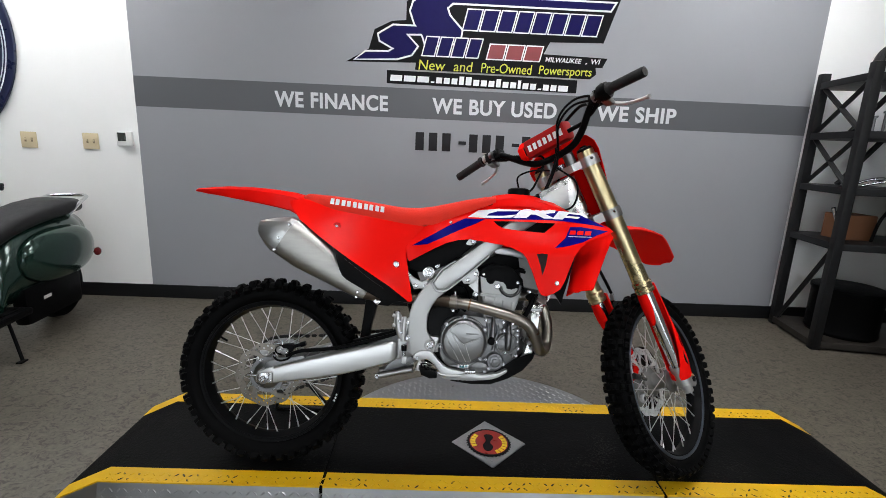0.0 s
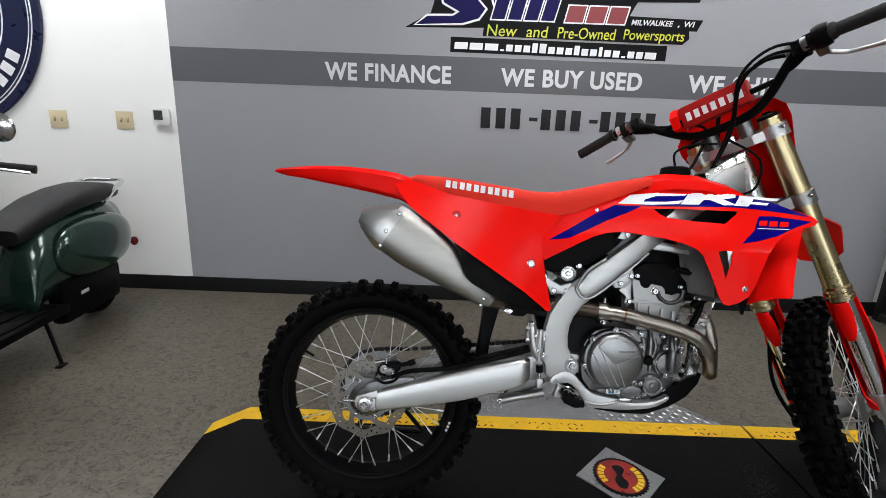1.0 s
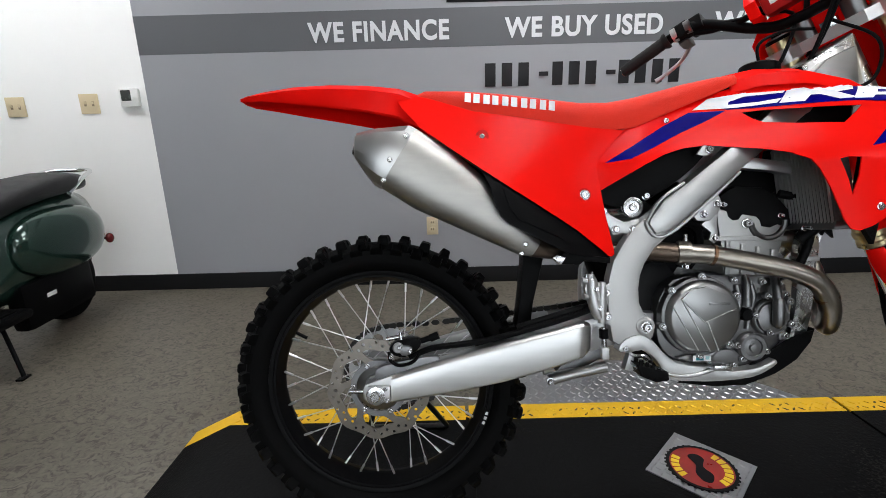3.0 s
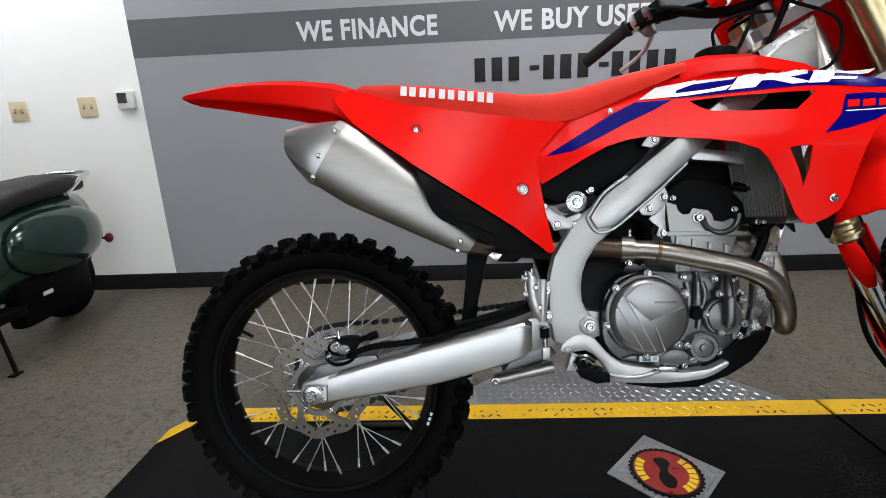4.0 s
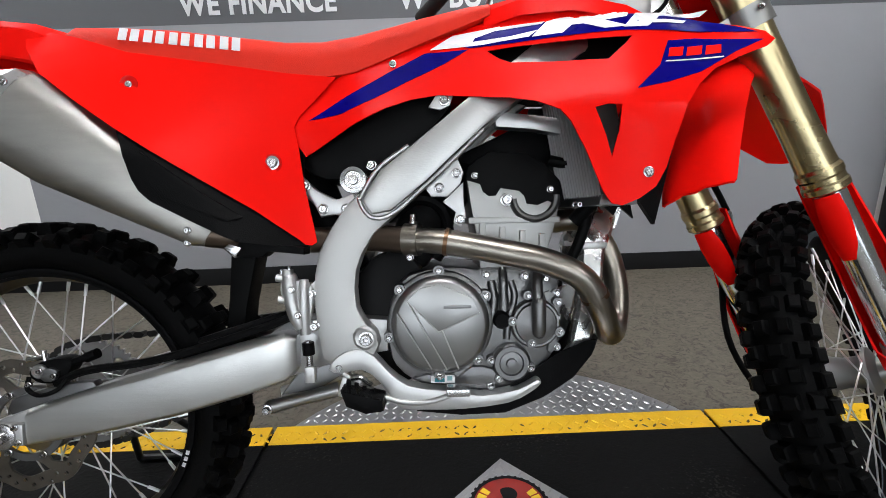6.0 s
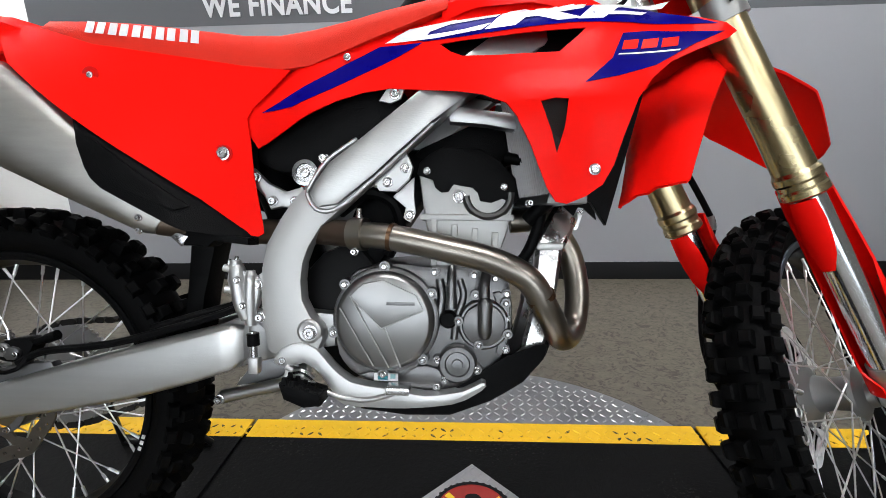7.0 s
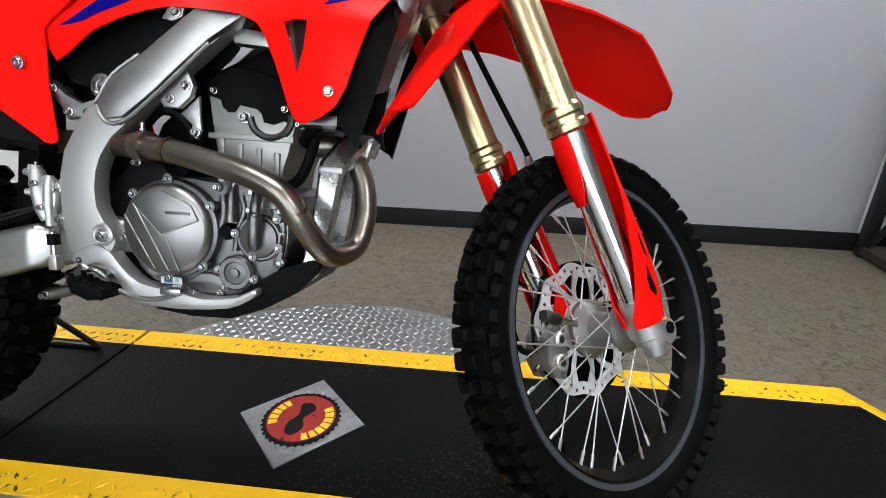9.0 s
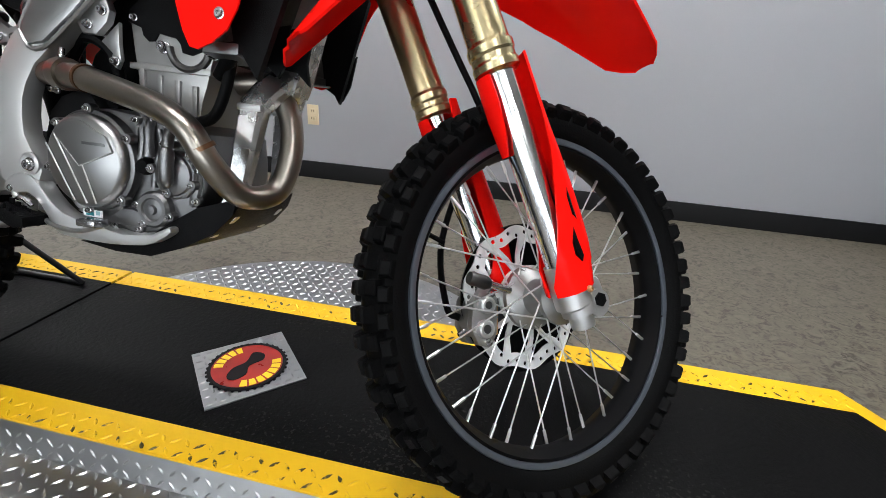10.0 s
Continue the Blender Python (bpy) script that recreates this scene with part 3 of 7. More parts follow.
for k in range(5):
    a = radians(205 - k * 15)
    part("yellow_bar", prism(arc_bar(a, a - radians(11), 0.054, 0.074), 0.0044, 0.0056, axis="z"), M_EMBY, badge, "plain yellow bar", smooth=0)
for k in range(7):
    a = radians(-70 + k * 16)
    part("yellow_bar", prism(arc_bar(a, a + radians(12), 0.054, 0.074), 0.0044, 0.0056, axis="z"), M_EMBY, badge, smooth=0)
part("dark_mark", prism(curvy([(-0.02, -0.05), (0.0, -0.055), (0.015, -0.03), (0.005, 0.0), (0.022, 0.03), (0.01, 0.05), (-0.015, 0.045), (-0.01, 0.01), (-0.025, -0.02)]), 0.0044, 0.0054, axis="z"), M_BLACK_VINYL, badge, smooth=0)

# ---- the motorcycle ----
BIKE = pose(-0.565, 1.76, 0.421) @ pose(0, 0, 0, 0, 1.1, 0) @ pose(0, 0, 0, -12, 0, 0)
bike = holder("motocross_motorcycle", BIKE, "red motocross motorcycle with gold forks leaning on a side stand", "motorcycle")
RAKE, STEER, TRAIL_OFF = radians(27), 42.0, 0.055
AXIS = Vector((-math.sin(RAKE), 0, math.cos(RAKE)))
AHEAD = Vector((math.cos(RAKE), 0, math.sin(RAKE)))
FRONT = Vector((1.476, 0, 0.026))
PIVOT = FRONT - AHEAD * TRAIL_OFF
TURN = Matrix.Translation((0, -0.012, 0)) @ Matrix.Translation(PIVOT) @ Matrix.Rotation(radians(STEER), 4, AXIS) @ Matrix.Translation(-PIVOT)


def fork_at(s, y=0.0, ahead=0.0):
    """A point s up the steering axis from the axle, y to the left and ahead of the axis."""
    s -= min(0.024, 0.06 * max(0.0, s))
    return PIVOT + AXIS * s + AHEAD * ahead + Vector((0, y, 0))


def steered(name, bm, material, label="", parent=None, smooth=38):
    bm.transform(TURN)
    return part(name, bm, material, parent or bike, label, smooth)


BOLT_ME = {}


def bolt(p, way=(0, -1, 0), r=0.007, h=0.006, parent=None, material=None, name="bolt", turn=False):
    r = r * 0.72
    key = (round(r, 4), round(h, 4), (material or M_STEEL).name)
    if key not in BOLT_ME:
        b = lathe([(0, -0.002), (r * 1.35, -0.002), (r * 1.4, 0.0), (r * 1.35, 0.0015), (r, 0.002), (r, h * 0.85), (r * 0.86, h), (r * 0.45, h), (r * 0.42, h * 0.55), (0, h * 0.5)], 14)
        BOLT_ME[key] = finish(name, b, material or M_STEEL)
    ob = new(name, BOLT_ME[key])
    ob.parent = parent or bike
    q = Vector((0, 1, 0)).rotation_difference(Vector(way)).to_matrix().to_4x4()
    ob.matrix_basis = (TURN if turn else Matrix()) @ Matrix.Translation(p) @ q
    return ob


# wheels
KNOBS = {}


def tyre(rim, rim_r, top_r, half, knob_h, pitches, seg=72):
    prof = [(rim_r + 0.008, -half * 0.58), (rim_r + 0.013, -half * 0.73), (rim_r + 0.024, -half * 0.92), (rim_r + 0.038, -half * 1.0), (rim_r + (top_r - rim_r) * 0.76, -half * 0.93), (top_r - 0.010, -half * 0.64), (top_r - 0.002, -half * 0.3), (top_r, 0)]
    prof = prof + [(r, -y) for r, y in prof[-2::-1]] + [(rim_r - 0.002, half * 0.45), (rim_r - 0.002, -half * 0.45)]
    part("tyre", lathe(prof, seg, closed=True), M_RUBBER, rim, "black knobbly off-road tyre")

    def knob(ang, y, r, tilt, lx, ly, h):
        key = (round(lx, 4), round(ly, 4), round(h, 4))
        if key not in KNOBS:
            vs, fs = [], []
            for q, g in ((-0.007, 1.16), (h * 0.80, 0.95), (h, 0.72)):
                for u, v in ((-1, -1), (1, -1), (1, 1), (-1, 1)):
                    vs.append((u * lx * g, v * ly * g, q))
            for k in range(4):
                for b in (0, 4):
                    fs.append((b + k, b + (k + 1) % 4, b + 4 + (k + 1) % 4, b + 4 + k))
            fs.append((8, 9, 10, 11))
            me = bpy.data.meshes.new("tread_knob")
            me.from_pydata(vs, [], fs)
            me.materials.append(M_RUBBER)
            KNOBS[key] = me
        ob = new("tread_knob", KNOBS[key])
        ob.parent = rim
        ca, sa = math.cos(ang), math.sin(ang)
        rad, tan, ax = Vector((ca, 0, sa)), Vector((-sa, 0, ca)), Vector((0, 1, 0))
        out = rad * math.cos(tilt) + ax * math.sin(tilt)
        wide = out.cross(tan)
        m = Matrix((tan, wide, out)).transposed().to_4x4()
        m.translation = rad * r + ax * y
        ob.matrix_basis = m

    for i in range(pitches):
        a = 2 * math.pi * i / pitches
        step = 2 * math.pi / pitches
        if i % 2:
            knob(a, 0.0, top_r - 0.002, 0, 0.0105, half * 0.26, knob_h)
            for s in (-1, 1):
                knob(a, s * half * 0.62, top_r - 0.010, s * 0.5, 0.0115, half * 0.2, knob_h)
        else:
            for s in (-1, 1):
                knob(a, s * half * 0.32, top_r - 0.004, s * 0.15, 0.0115, half * 0.2, knob_h)
        for s in (-1, 1):
            knob(a + step * 0.25, s * half * 0.86, top_r - 0.020, s * 0.9, 0.0118, 0.0088, knob_h * 1.05)


def spoke_mesh(length, r=0.00145):
    b = rod((0, 0, 0), (0, 0, length * 0.93), r, 6)
    rod((0, 0, length * 0.90), (0, 0, length), 0.0028, 8, b)
    return finish("spoke", b, M_SPOKE)


def wheel(name, m, rim_r, top_r, half, knob_h, pitches, hub_prof, hub_r, hub_y, label, lip_mat):
    lip = rim_r + 0.012
    prof = [(rim_r - 0.002, -0.020), (rim_r - 0.006, -0.012), (rim_r - 0.008, 0), (rim_r - 0.006, 0.012), (rim_r - 0.002, 0.020),
            (lip, half * 0.56), (lip + 0.002, half * 0.64), (lip - 0.004, half * 0.68), (rim_r - 0.004, half * 0.66), (rim_r - 0.007, half * 0.5), (rim_r - 0.013, 0.010), (rim_r - 0.016, 0),
            (rim_r - 0.013, -0.010), (rim_r - 0.007, -half * 0.5), (rim_r - 0.004, -half * 0.66), (lip - 0.004, -half * 0.68), (lip + 0.002, -half * 0.64), (lip, -half * 0.56)]
    rim = new(name, finish(name, lathe(prof, 96, closed=True), M_RIM))
    rim.parent = bike
    rim.matrix_basis = m
    tagged(rim, label)
    tyre(rim, rim_r, top_r, half, knob_h, pitches)
    for s in (-1, 1):
        part("rim_lip", lathe([(rim_r + 0.001, s * half * 0.66), (rim_r + 0.001, s * half * 0.73), (rim_r + 0.004, s * half * 0.765), (rim_r + 0.0105, s * half * 0.765), (rim_r + 0.012, s * half * 0.70)], 96, closed=True), lip_mat, rim, "rim lip")
    part("hub", lathe(hub_prof, 40), M_CYL, rim, "cast aluminium hub")
    n, cross = 36, radians(62)
    end_r = rim_r - 0.014
    made = {}
    for i in range(n):
        side = -1 if i % 2 else 1
        lean = 1 if (i // 2) % 2 else -1
        a = 2 * math.pi * i / n
        p0 = Vector((hub_r * math.cos(a + lean * cross), side * hub_y, hub_r * math.sin(a + lean * cross)))
        p1 = Vector((end_r * math.cos(a), side * 0.006, end_r * math.sin(a)))
        d = p1 - p0
        key = round(d.length, 4)
        if key not in made:
            made[key] = spoke_mesh(d.length)
        ob = new("spoke", made[key])
        ob.parent = rim
        ob.matrix_basis = Matrix.Translation(p0) @ d.to_track_quat("Z", "Y").to_matrix().to_4x4()
    v = rod((end_r * math.cos(2.9), 0, end_r * math.sin(2.9)), ((end_r - 0.03) * math.cos(2.9), 0, (end_r - 0.03) * math.sin(2.9)), 0.004, 8)
    part("valve", v, M_BLACK, rim)
    return rim


def ring_plate(r_out, r_in, wave, waves, holes, y, thick, hole_r=0.004, stagger=0.006):
    """A wavy drilled brake disc."""
    outer = [((r_out + wave * math.cos(waves * 2 * math.pi * k / 144)) * math.cos(2 * math.pi * k / 144), (r_out + wave * math.cos(waves * 2 * math.pi * k / 144)) * math.sin(2 * math.pi * k / 144)) for k in range(144)]
    inner = [((r_in + wave * math.cos(waves * 2 * math.pi * k / 144)) * math.cos(2 * math.pi * k / 144), (r_in + wave * math.cos(waves * 2 * math.pi * k / 144)) * math.sin(2 * math.pi * k / 144)) for k in range(144)]
    own = bmesh.new()
    edges = []
    loops = [outer, inner]
    for k in range(holes):
        a = 2 * math.pi * k / holes
        rr = (r_out + r_in) / 2 + (stagger if k % 2 else -stagger)
        loops.append([(rr * math.cos(a) + hole_r * math.cos(q * math.pi / 4), rr * math.sin(a) + hole_r * math.sin(q * math.pi / 4)) for q in range(8)])
    for loop in loops:
        vs = [own.verts.new((p, y, q)) for p, q in loop]
        edges += [own.edges.new((vs[i], vs[(i + 1) % len(vs)])) for i in range(len(vs))]
    bmesh.ops.triangle_fill(own, use_beauty=True, edges=edges)
    made = bmesh.ops.extrude_face_region(own, geom=own.faces[:])
    for v in made["geom"]:
        if isinstance(v, bmesh.types.BMVert):
            v.co.y += thick
    return own


rear = wheel("rear_wheel", pose(0, 0, 0, 0, 14, 0), 0.2445, 0.320, 0.054, 0.0180, 42,
             [(0, -0.075), (0.030, -0.075), (0.032, -0.062), (0.058, -0.050), (0.060, -0.042), (0.036, -0.036), (0.032, 0.0), (0.036, 0.036), (0.060, 0.042), (0.060, 0.05), (0.034, 0.062), (0.03, 0.075), (0, 0.075)], 0.054, 0.045, "black spoked rear wheel with a knobbly tyre", M_RIM)
part("brake_disc", ring_plate(0.110, 0.086, 0.003, 9, 44, -0.078, 0.004, 0.0036, 0.004), M_WORN, rear, "drilled wavy steel brake disc")
bm = lathe([(0.050, -0.078), (0.062, -0.078), (0.062, -0.073), (0.050, -0.073)], 40, closed=True)
for k in range(6):
    a = k * math.pi / 3
    pts = [(r * math.cos(a + d), r * math.sin(a + d)) for r, d in ((0.056, -0.28), (0.056, 0.22), (0.072, 0.24), (0.091, 0.46), (0.091, 0.16), (0.070, 0.02))]
    part("carrier_arm", prism(pts, -0.0775, -0.0735), M_WORN, rear, smooth=0)
part("disc_carrier", bm, M_CAST, rear)
for k in range(6):
    a = k * math.pi / 3 + 0.18
    ob = bolt((0, 0, 0), r=0.006, h=0.006, parent=rear)
    ob.matrix_basis = Matrix.Translation((0.056 * math.cos(a), -0.079, 0.056 * math.sin(a))) @ Vector((0, 1, 0)).rotation_difference(Vector((0, -1, 0))).to_matrix().to_4x4()
for k in range(3):
    a0 = radians(-17.5 - k * 2.6)
    pts = [(r * math.cos(a0 + d), r * math.sin(a0 + d)) for r, d in ((0.2475, 0), (0.2475, 0.028), (0.2535, 0.028), (0.2535, 0))]
    ob = part("white_bar", prism(pts, -0.0425, -0.0405), M_DECAL_W, rear, "small white printed bar", smooth=0)
    ob.matrix_basis = pose(0, 0, 0, 0, -14, 0)
# sprocket and chain on the far side
teeth = []
for k in range(49 * 4):
    a = 2 * math.pi * k / (49 * 4)
    r = 0.106 if k % 4 in (0, 1) else 0.1
    teeth.append((r * math.cos(a), r * math.sin(a)))
own = bmesh.new()
edges = []
for loop in [teeth, [(0.045 * math.cos(2 * math.pi * k / 40), 0.045 * math.sin(2 * math.pi * k / 40)) for k in range(40)]] + [[(0.076 * math.cos(c * math.pi / 3) + 0.014 * math.cos(k * math.pi / 5), 0.076 * math.sin(c * math.pi / 3) + 0.014 * math.sin(k * math.pi / 5)) for k in range(10)] for c in range(6)]:
    vs = [own.verts.new((p, 0.068, q)) for p, q in loop]
    edges += [own.edges.new((vs[i], vs[(i + 1) % len(vs)])) for i in range(len(vs))]
bmesh.ops.triangle_fill(own, use_beauty=True, edges=edges)
made = bmesh.ops.extrude_face_region(own, geom=own.faces[:])
for v in made["geom"]:
    if isinstance(v, bmesh.types.BMVert):
        v.co.y += 0.006
part("sprocket", own, M_ALU, rear, "pale aluminium rear sprocket")

front = wheel("front_wheel", TURN @ Matrix.Translation(FRONT) @ pose(0, 0, 0, 0, 5, 0), 0.2635, 0.331, 0.0445, 0.0162, 56,
              [(0, -0.062), (0.022, -0.062), (0.024, -0.05), (0.044, -0.040), (0.045, -0.033), (0.030, -0.028), (0.028, 0), (0.033, 0.022), (0.058, 0.036), (0.058, 0.046), (0.03, 0.05), (0.024, 0.062), (0, 0.062)], 0.040, 0.036, "black spoked front wheel with a knobbly tyre", M_RIM_LIP)
part("brake_disc", ring_plate(0.130, 0.106, 0.004, 10, 40, 0.058, 0.0035, 0.0042, 0.003), M_DISC, front, "drilled wavy steel brake disc")
bm = lathe([(0.044, 0.058), (0.056, 0.058), (0.056, 0.063), (0.044, 0.063)], 40, closed=True)
for k in range(6):
    a = k * math.pi / 3
    for d in (-0.28, 0.28):
        f = 1 if d > 0 else -1
        pts = [(r * math.cos(a + f * q), r * math.sin(a + f * q)) for r, q in ((0.050, -0.05), (0.050, 0.14), (0.082, 0.24), (0.110, 0.40), (0.110, 0.24), (0.080, 0.12))]
        part("carrier_arm", prism(pts, 0.0582, 0.0622), M_DISC, front, smooth=0)
part("disc_carrier", bm, M_DISC, front)

def disc_at(p, prof, seg=36):
    return turned(prof, p, (0, -1, 0), seg)


# swingarm
SW = [(0.032, -0.019), (0.039, -0.020), (0.158, 0.000), (0.270, 0.023), (0.378, 0.053), (0.440, 0.075), (0.451, 0.084), (0.454, 0.092), (0.450, 0.146), (0.445, 0.151), (0.436, 0.153), (0.378, 0.136), (0.271, 0.108), (0.160, 0.078), (0.060, 0.048), (0.034, 0.040)]


def arm_rings(x0, x1, count):
    """Cross-sections of the arm: a slightly bulged outer face with rounded edges."""
    low, high = ((0.032, -0.019), (0.158, 0.000), (0.270, 0.023), (0.378, 0.053), (0.440, 0.075), (0.455, 0.090)), ((0.032, 0.038), (0.060, 0.048), (0.160, 0.078), (0.271, 0.108), (0.378, 0.136), (0.436, 0.152), (0.455, 0.144))
    out = []
    for k in range(count):
        x = x0 + (x1 - x0) * k / (count - 1)
        lo, hi = np.interp(x, *zip(*low)), np.interp(x, *zip(*high))
        f = 1.0 - 0.35 * ease((x - 0.435) / 0.02)
        out.append([(x, -0.080 - (d - 0.080) * f, lo + (hi - lo) * g) for g, d in ((0, 0.080), (0, 0.108), (0.015, 0.1125), (0.05, 0.1155), (0.08, 0.1165), (0.10, 0.1168), (0.5, 0.1174), (0.86, 0.1168), (0.885, 0.1163), (0.92, 0.1145), (0.985, 0.110), (1, 0.106), (1, 0.080))])
    return out


swing = part("swingarm", loft(arm_rings(0.032, 0.455, 26)), M_SWING, bike, "brushed aluminium swingarm", smooth=40)
bm = prism(SW, 0.084, 0.118, 0.009)
prism([(0.40, 0.06), (0.54, 0.10), (0.60, 0.11), (0.60, 0.165), (0.54, 0.17), (0.40, 0.14)], -0.085, 0.085, 0.012, bm)
part("swingarm_crossbeam", bm, M_ALU, bike)
bm = prism([(-0.030, 0.004), (-0.024, 0.019), (0.010, 0.031), (0.040, 0.041), (0.042, -0.018), (0.015, -0.021), (-0.017, -0.022), (-0.028, -0.012)], -0.110, -0.080, 0.004)
box(-0.018, 0.030, -0.1215, -0.108, -0.016, 0.018, 0.002, bm)
part("axle_block", bm, M_LUG, bike, "grey cast axle block")
bolt((0.0, -0.124, 0.0), r=0.0145, h=0.012)
part("axle", rod((0, -0.134, 0), (0, 0.13, 0), 0.0085, 14), M_STEEL, bike)
part("chain_adjuster", rod((-0.06, -0.104, 0.003), (0.03, -0.104, 0.003), 0.0045, 10), M_STEEL, bike)
bolt((0.020, -0.122, 0.014), r=0.005, h=0.006)
bolt((0.024, -0.122, -0.010), r=0.005, h=0.006)
part("axle_washer", disc_at((0, -0.1215, 0), [(0, 0), (0.020, 0), (0.020, 0.003), (0.017, 0.004), (0, 0.004)], 28), M_STEEL, bike)
# rear brake caliper, hose and guard
part("caliper_carrier", prism(curvy([(0.0, 0.05), (0.03, 0.062), (0.075, 0.072), (0.13, 0.078), (0.125, 0.058), (0.06, 0.030), (0.0, 0.026)], 2), -0.104, -0.086, 0.003), M_CAST, bike)
bm = prism(curvy([(0.026, 0.092), (0.036, 0.106), (0.058, 0.114), (0.084, 0.116), (0.096, 0.106), (0.084, 0.086), (0.060, 0.074), (0.036, 0.078)], 2), -0.100, -0.072, 0.005)
rod((0.094, -0.092, 0.108), (0.130, -0.092, 0.120), 0.0062, 12, bm)
rod((0.114, -0.092, 0.114), (0.132, -0.092, 0.121), 0.0085, 12, bm)
cal = part("rear_caliper", bm, M_BLACK, bike, "black rear brake caliper")
part("caliper_guard", tube([(0.026, -0.098, 0.086), (0.030, -0.107, 0.070), (0.050, -0.110, 0.060), (0.078, -0.110, 0.068), (0.092, -0.106, 0.086)], 0.0036, 8, 5), M_BLACK, cal)
part("caliper_piston", disc_at((0.046, -0.100, 0.096), [(0, 0), (0.0115, 0), (0.0115, 0.004), (0.009, 0.006), (0.005, 0.006), (0.004, 0.004), (0, 0.004)], 20), M_CYL, cal)
part("bleed_screw", rod((0.052, -0.096, 0.112), (0.050, -0.096, 0.128), 0.0035, 8), M_STEEL, cal)
part("caliper_pin", rod((0.020, -0.092, 0.112), (0.052, -0.092, 0.118), 0.0048, 10), M_STEEL, cal)
part("brake_hose", tube([(0.07, -0.10, 0.075), (0.12, -0.105, 0.096), (0.20, -0.104, 0.106), (0.27, -0.104, 0.120), (0.40, -0.106, 0.158), (0.455, -0.112, 0.180), (0.476, -0.118, 0.200)], 0.0065, 8), M_BLACK, bike, "black brake hose")
part("caliper_body", prism(curvy([(0.046, 0.094), (0.062, 0.102), (0.076, 0.096), (0.072, 0.082), (0.054, 0.080)], 2), -0.106, -0.084, 0.003), M_CAST, bike, "cast rear caliper body")
for p in ((0.050, -0.107, 0.098), (0.072, -0.107, 0.090), (0.030, -0.104, 0.076)):
    bolt(p, r=0.0048, h=0.005)
part("hose_guide", tube([(0.30, -0.096, 0.136), (0.42, -0.098, 0.172), (0.47, -0.100, 0.186)], 0.008, 8, 4), M_BLACK, bike)
# chain
line = smooth_line([(-0.10, 0, 0.0), (-0.072, 0, 0.075), (0.0, 0, 0.106), (0.15, 0, 0.118), (0.40, 0, 0.150), (0.62, 0, 0.178), (0.655, 0, 0.145), (0.62, 0, 0.112), (0.40, 0, 0.052), (0.15, 0, -0.060), (0.0, 0, -0.106), (-0.072, 0, -0.075)], 14, True)
vs, fs = [], []
acc, last = 0, line[0]
places = []
for p, q in zip(line, line[1:] + line[:1]):
    d = (q - p).length
    acc += d
    if acc > 0.0158:
        places.append((p, (q - p).normalized()))
        acc = 0
for k, (p, t) in enumerate(places):
    nrm = Vector((-t.z, 0, t.x))
    w = 0.0085 if k % 2 else 0.0055
    o = len(vs)
    for u, v, y in [(u, v, y) for y in (-w, w) for u, v in ((-0.011, 0), (-0.006, -0.006), (0.006, -0.006), (0.011, 0), (0.006, 0.006), (-0.006, 0.006))]:
        vs.append(tuple(p + t * u + nrm * v + Vector((0, 0.071 + y, 0))))
    fs += [tuple(o + i for i in range(6)), tuple(o + 11 - i for i in range(6))] + [(o + i, o + (i + 1) % 6, o + 6 + (i + 1) % 6, o + 6 + i) for i in range(6)]
me = bpy.data.meshes.new("chain")
me.from_pydata(vs, [], fs)
me.materials.append(mat("chain_steel", (0.016, 0.015, 0.014), 0.45, metal=0.4))
ob = new("chain", me)
ob.parent = bike
tagged(ob, "dark steel drive chain")

# frame
SPAR = [(1.035, 0.735), (0.97, 0.705), (0.90, 0.645), (0.745, 0.518), (0.60, 0.398), (0.566, 0.372), (0.540, 0.350), (0.517, 0.316), (0.497, 0.280), (0.488, 0.240), (0.487, 0.19), (0.490, 0.15), (0.498, 0.108),
        (0.53, 0.092), (0.575, 0.10), (0.588, 0.130), (0.584, 0.148), (0.566, 0.168), (0.555, 0.190), (0.553, 0.22), (0.556, 0.248), (0.565, 0.273), (0.585, 0.305), (0.616, 0.332), (0.70, 0.408), (0.797, 0.498), (0.92, 0.590), (1.045, 0.640)]


def spar(s):
    b = prism(SPAR, -0.115, -0.078, 0.010)
    for v in b.verts:
        f = ease((v.co.x - 0.72) / 0.30)
        v.co.y += 0.058 * f
    return b if s < 0 else mirrored(b)


part("frame_spar", spar(-1), M_FRAME, bike, "brushed aluminium twin-spar frame side")
part("frame_spar", spar(1), M_FRAME, bike)
# raised weld seam round the spar joint
SPAR_TUBE = [(1.035, 0.738), (0.97, 0.708), (0.90, 0.648), (0.745, 0.521), (0.641, 0.437), (0.597, 0.404), (0.572, 0.368), (0.568, 0.356), (0.582, 0.335), (0.612, 0.340), (0.668, 0.385), (0.711, 0.425), (0.757, 0.466), (0.797, 0.497), (0.92, 0.588), (1.045, 0.638)]
for s in (-1, 1):
    b = prism(SPAR_TUBE, -0.1225, -0.080, 0.007)
    for v in b.verts:
        v.co.y += 0.058 * ease((v.co.x - 0.72) / 0.30)
    part("spar_tube", b if s < 0 else mirrored(b), M_TUBE, bike, "brushed upper frame tube")
seam = smooth_line([(a, -0.1165 + 0.058 * ease((a - 0.72) / 0.30), c) for a, c in ((0.641, 0.440), (0.595, 0.407), (0.569, 0.369), (0.564, 0.355), (0.581, 0.331), (0.614, 0.336), (0.670, 0.382), (0.713, 0.421), (0.757, 0.463))], 7)
part("weld_seam", tube(seam, [0.0042 if k % 2 else 0.0033 for k in range(len(seam))], 8, 1), M_ALU, bike, "rough weld bead")
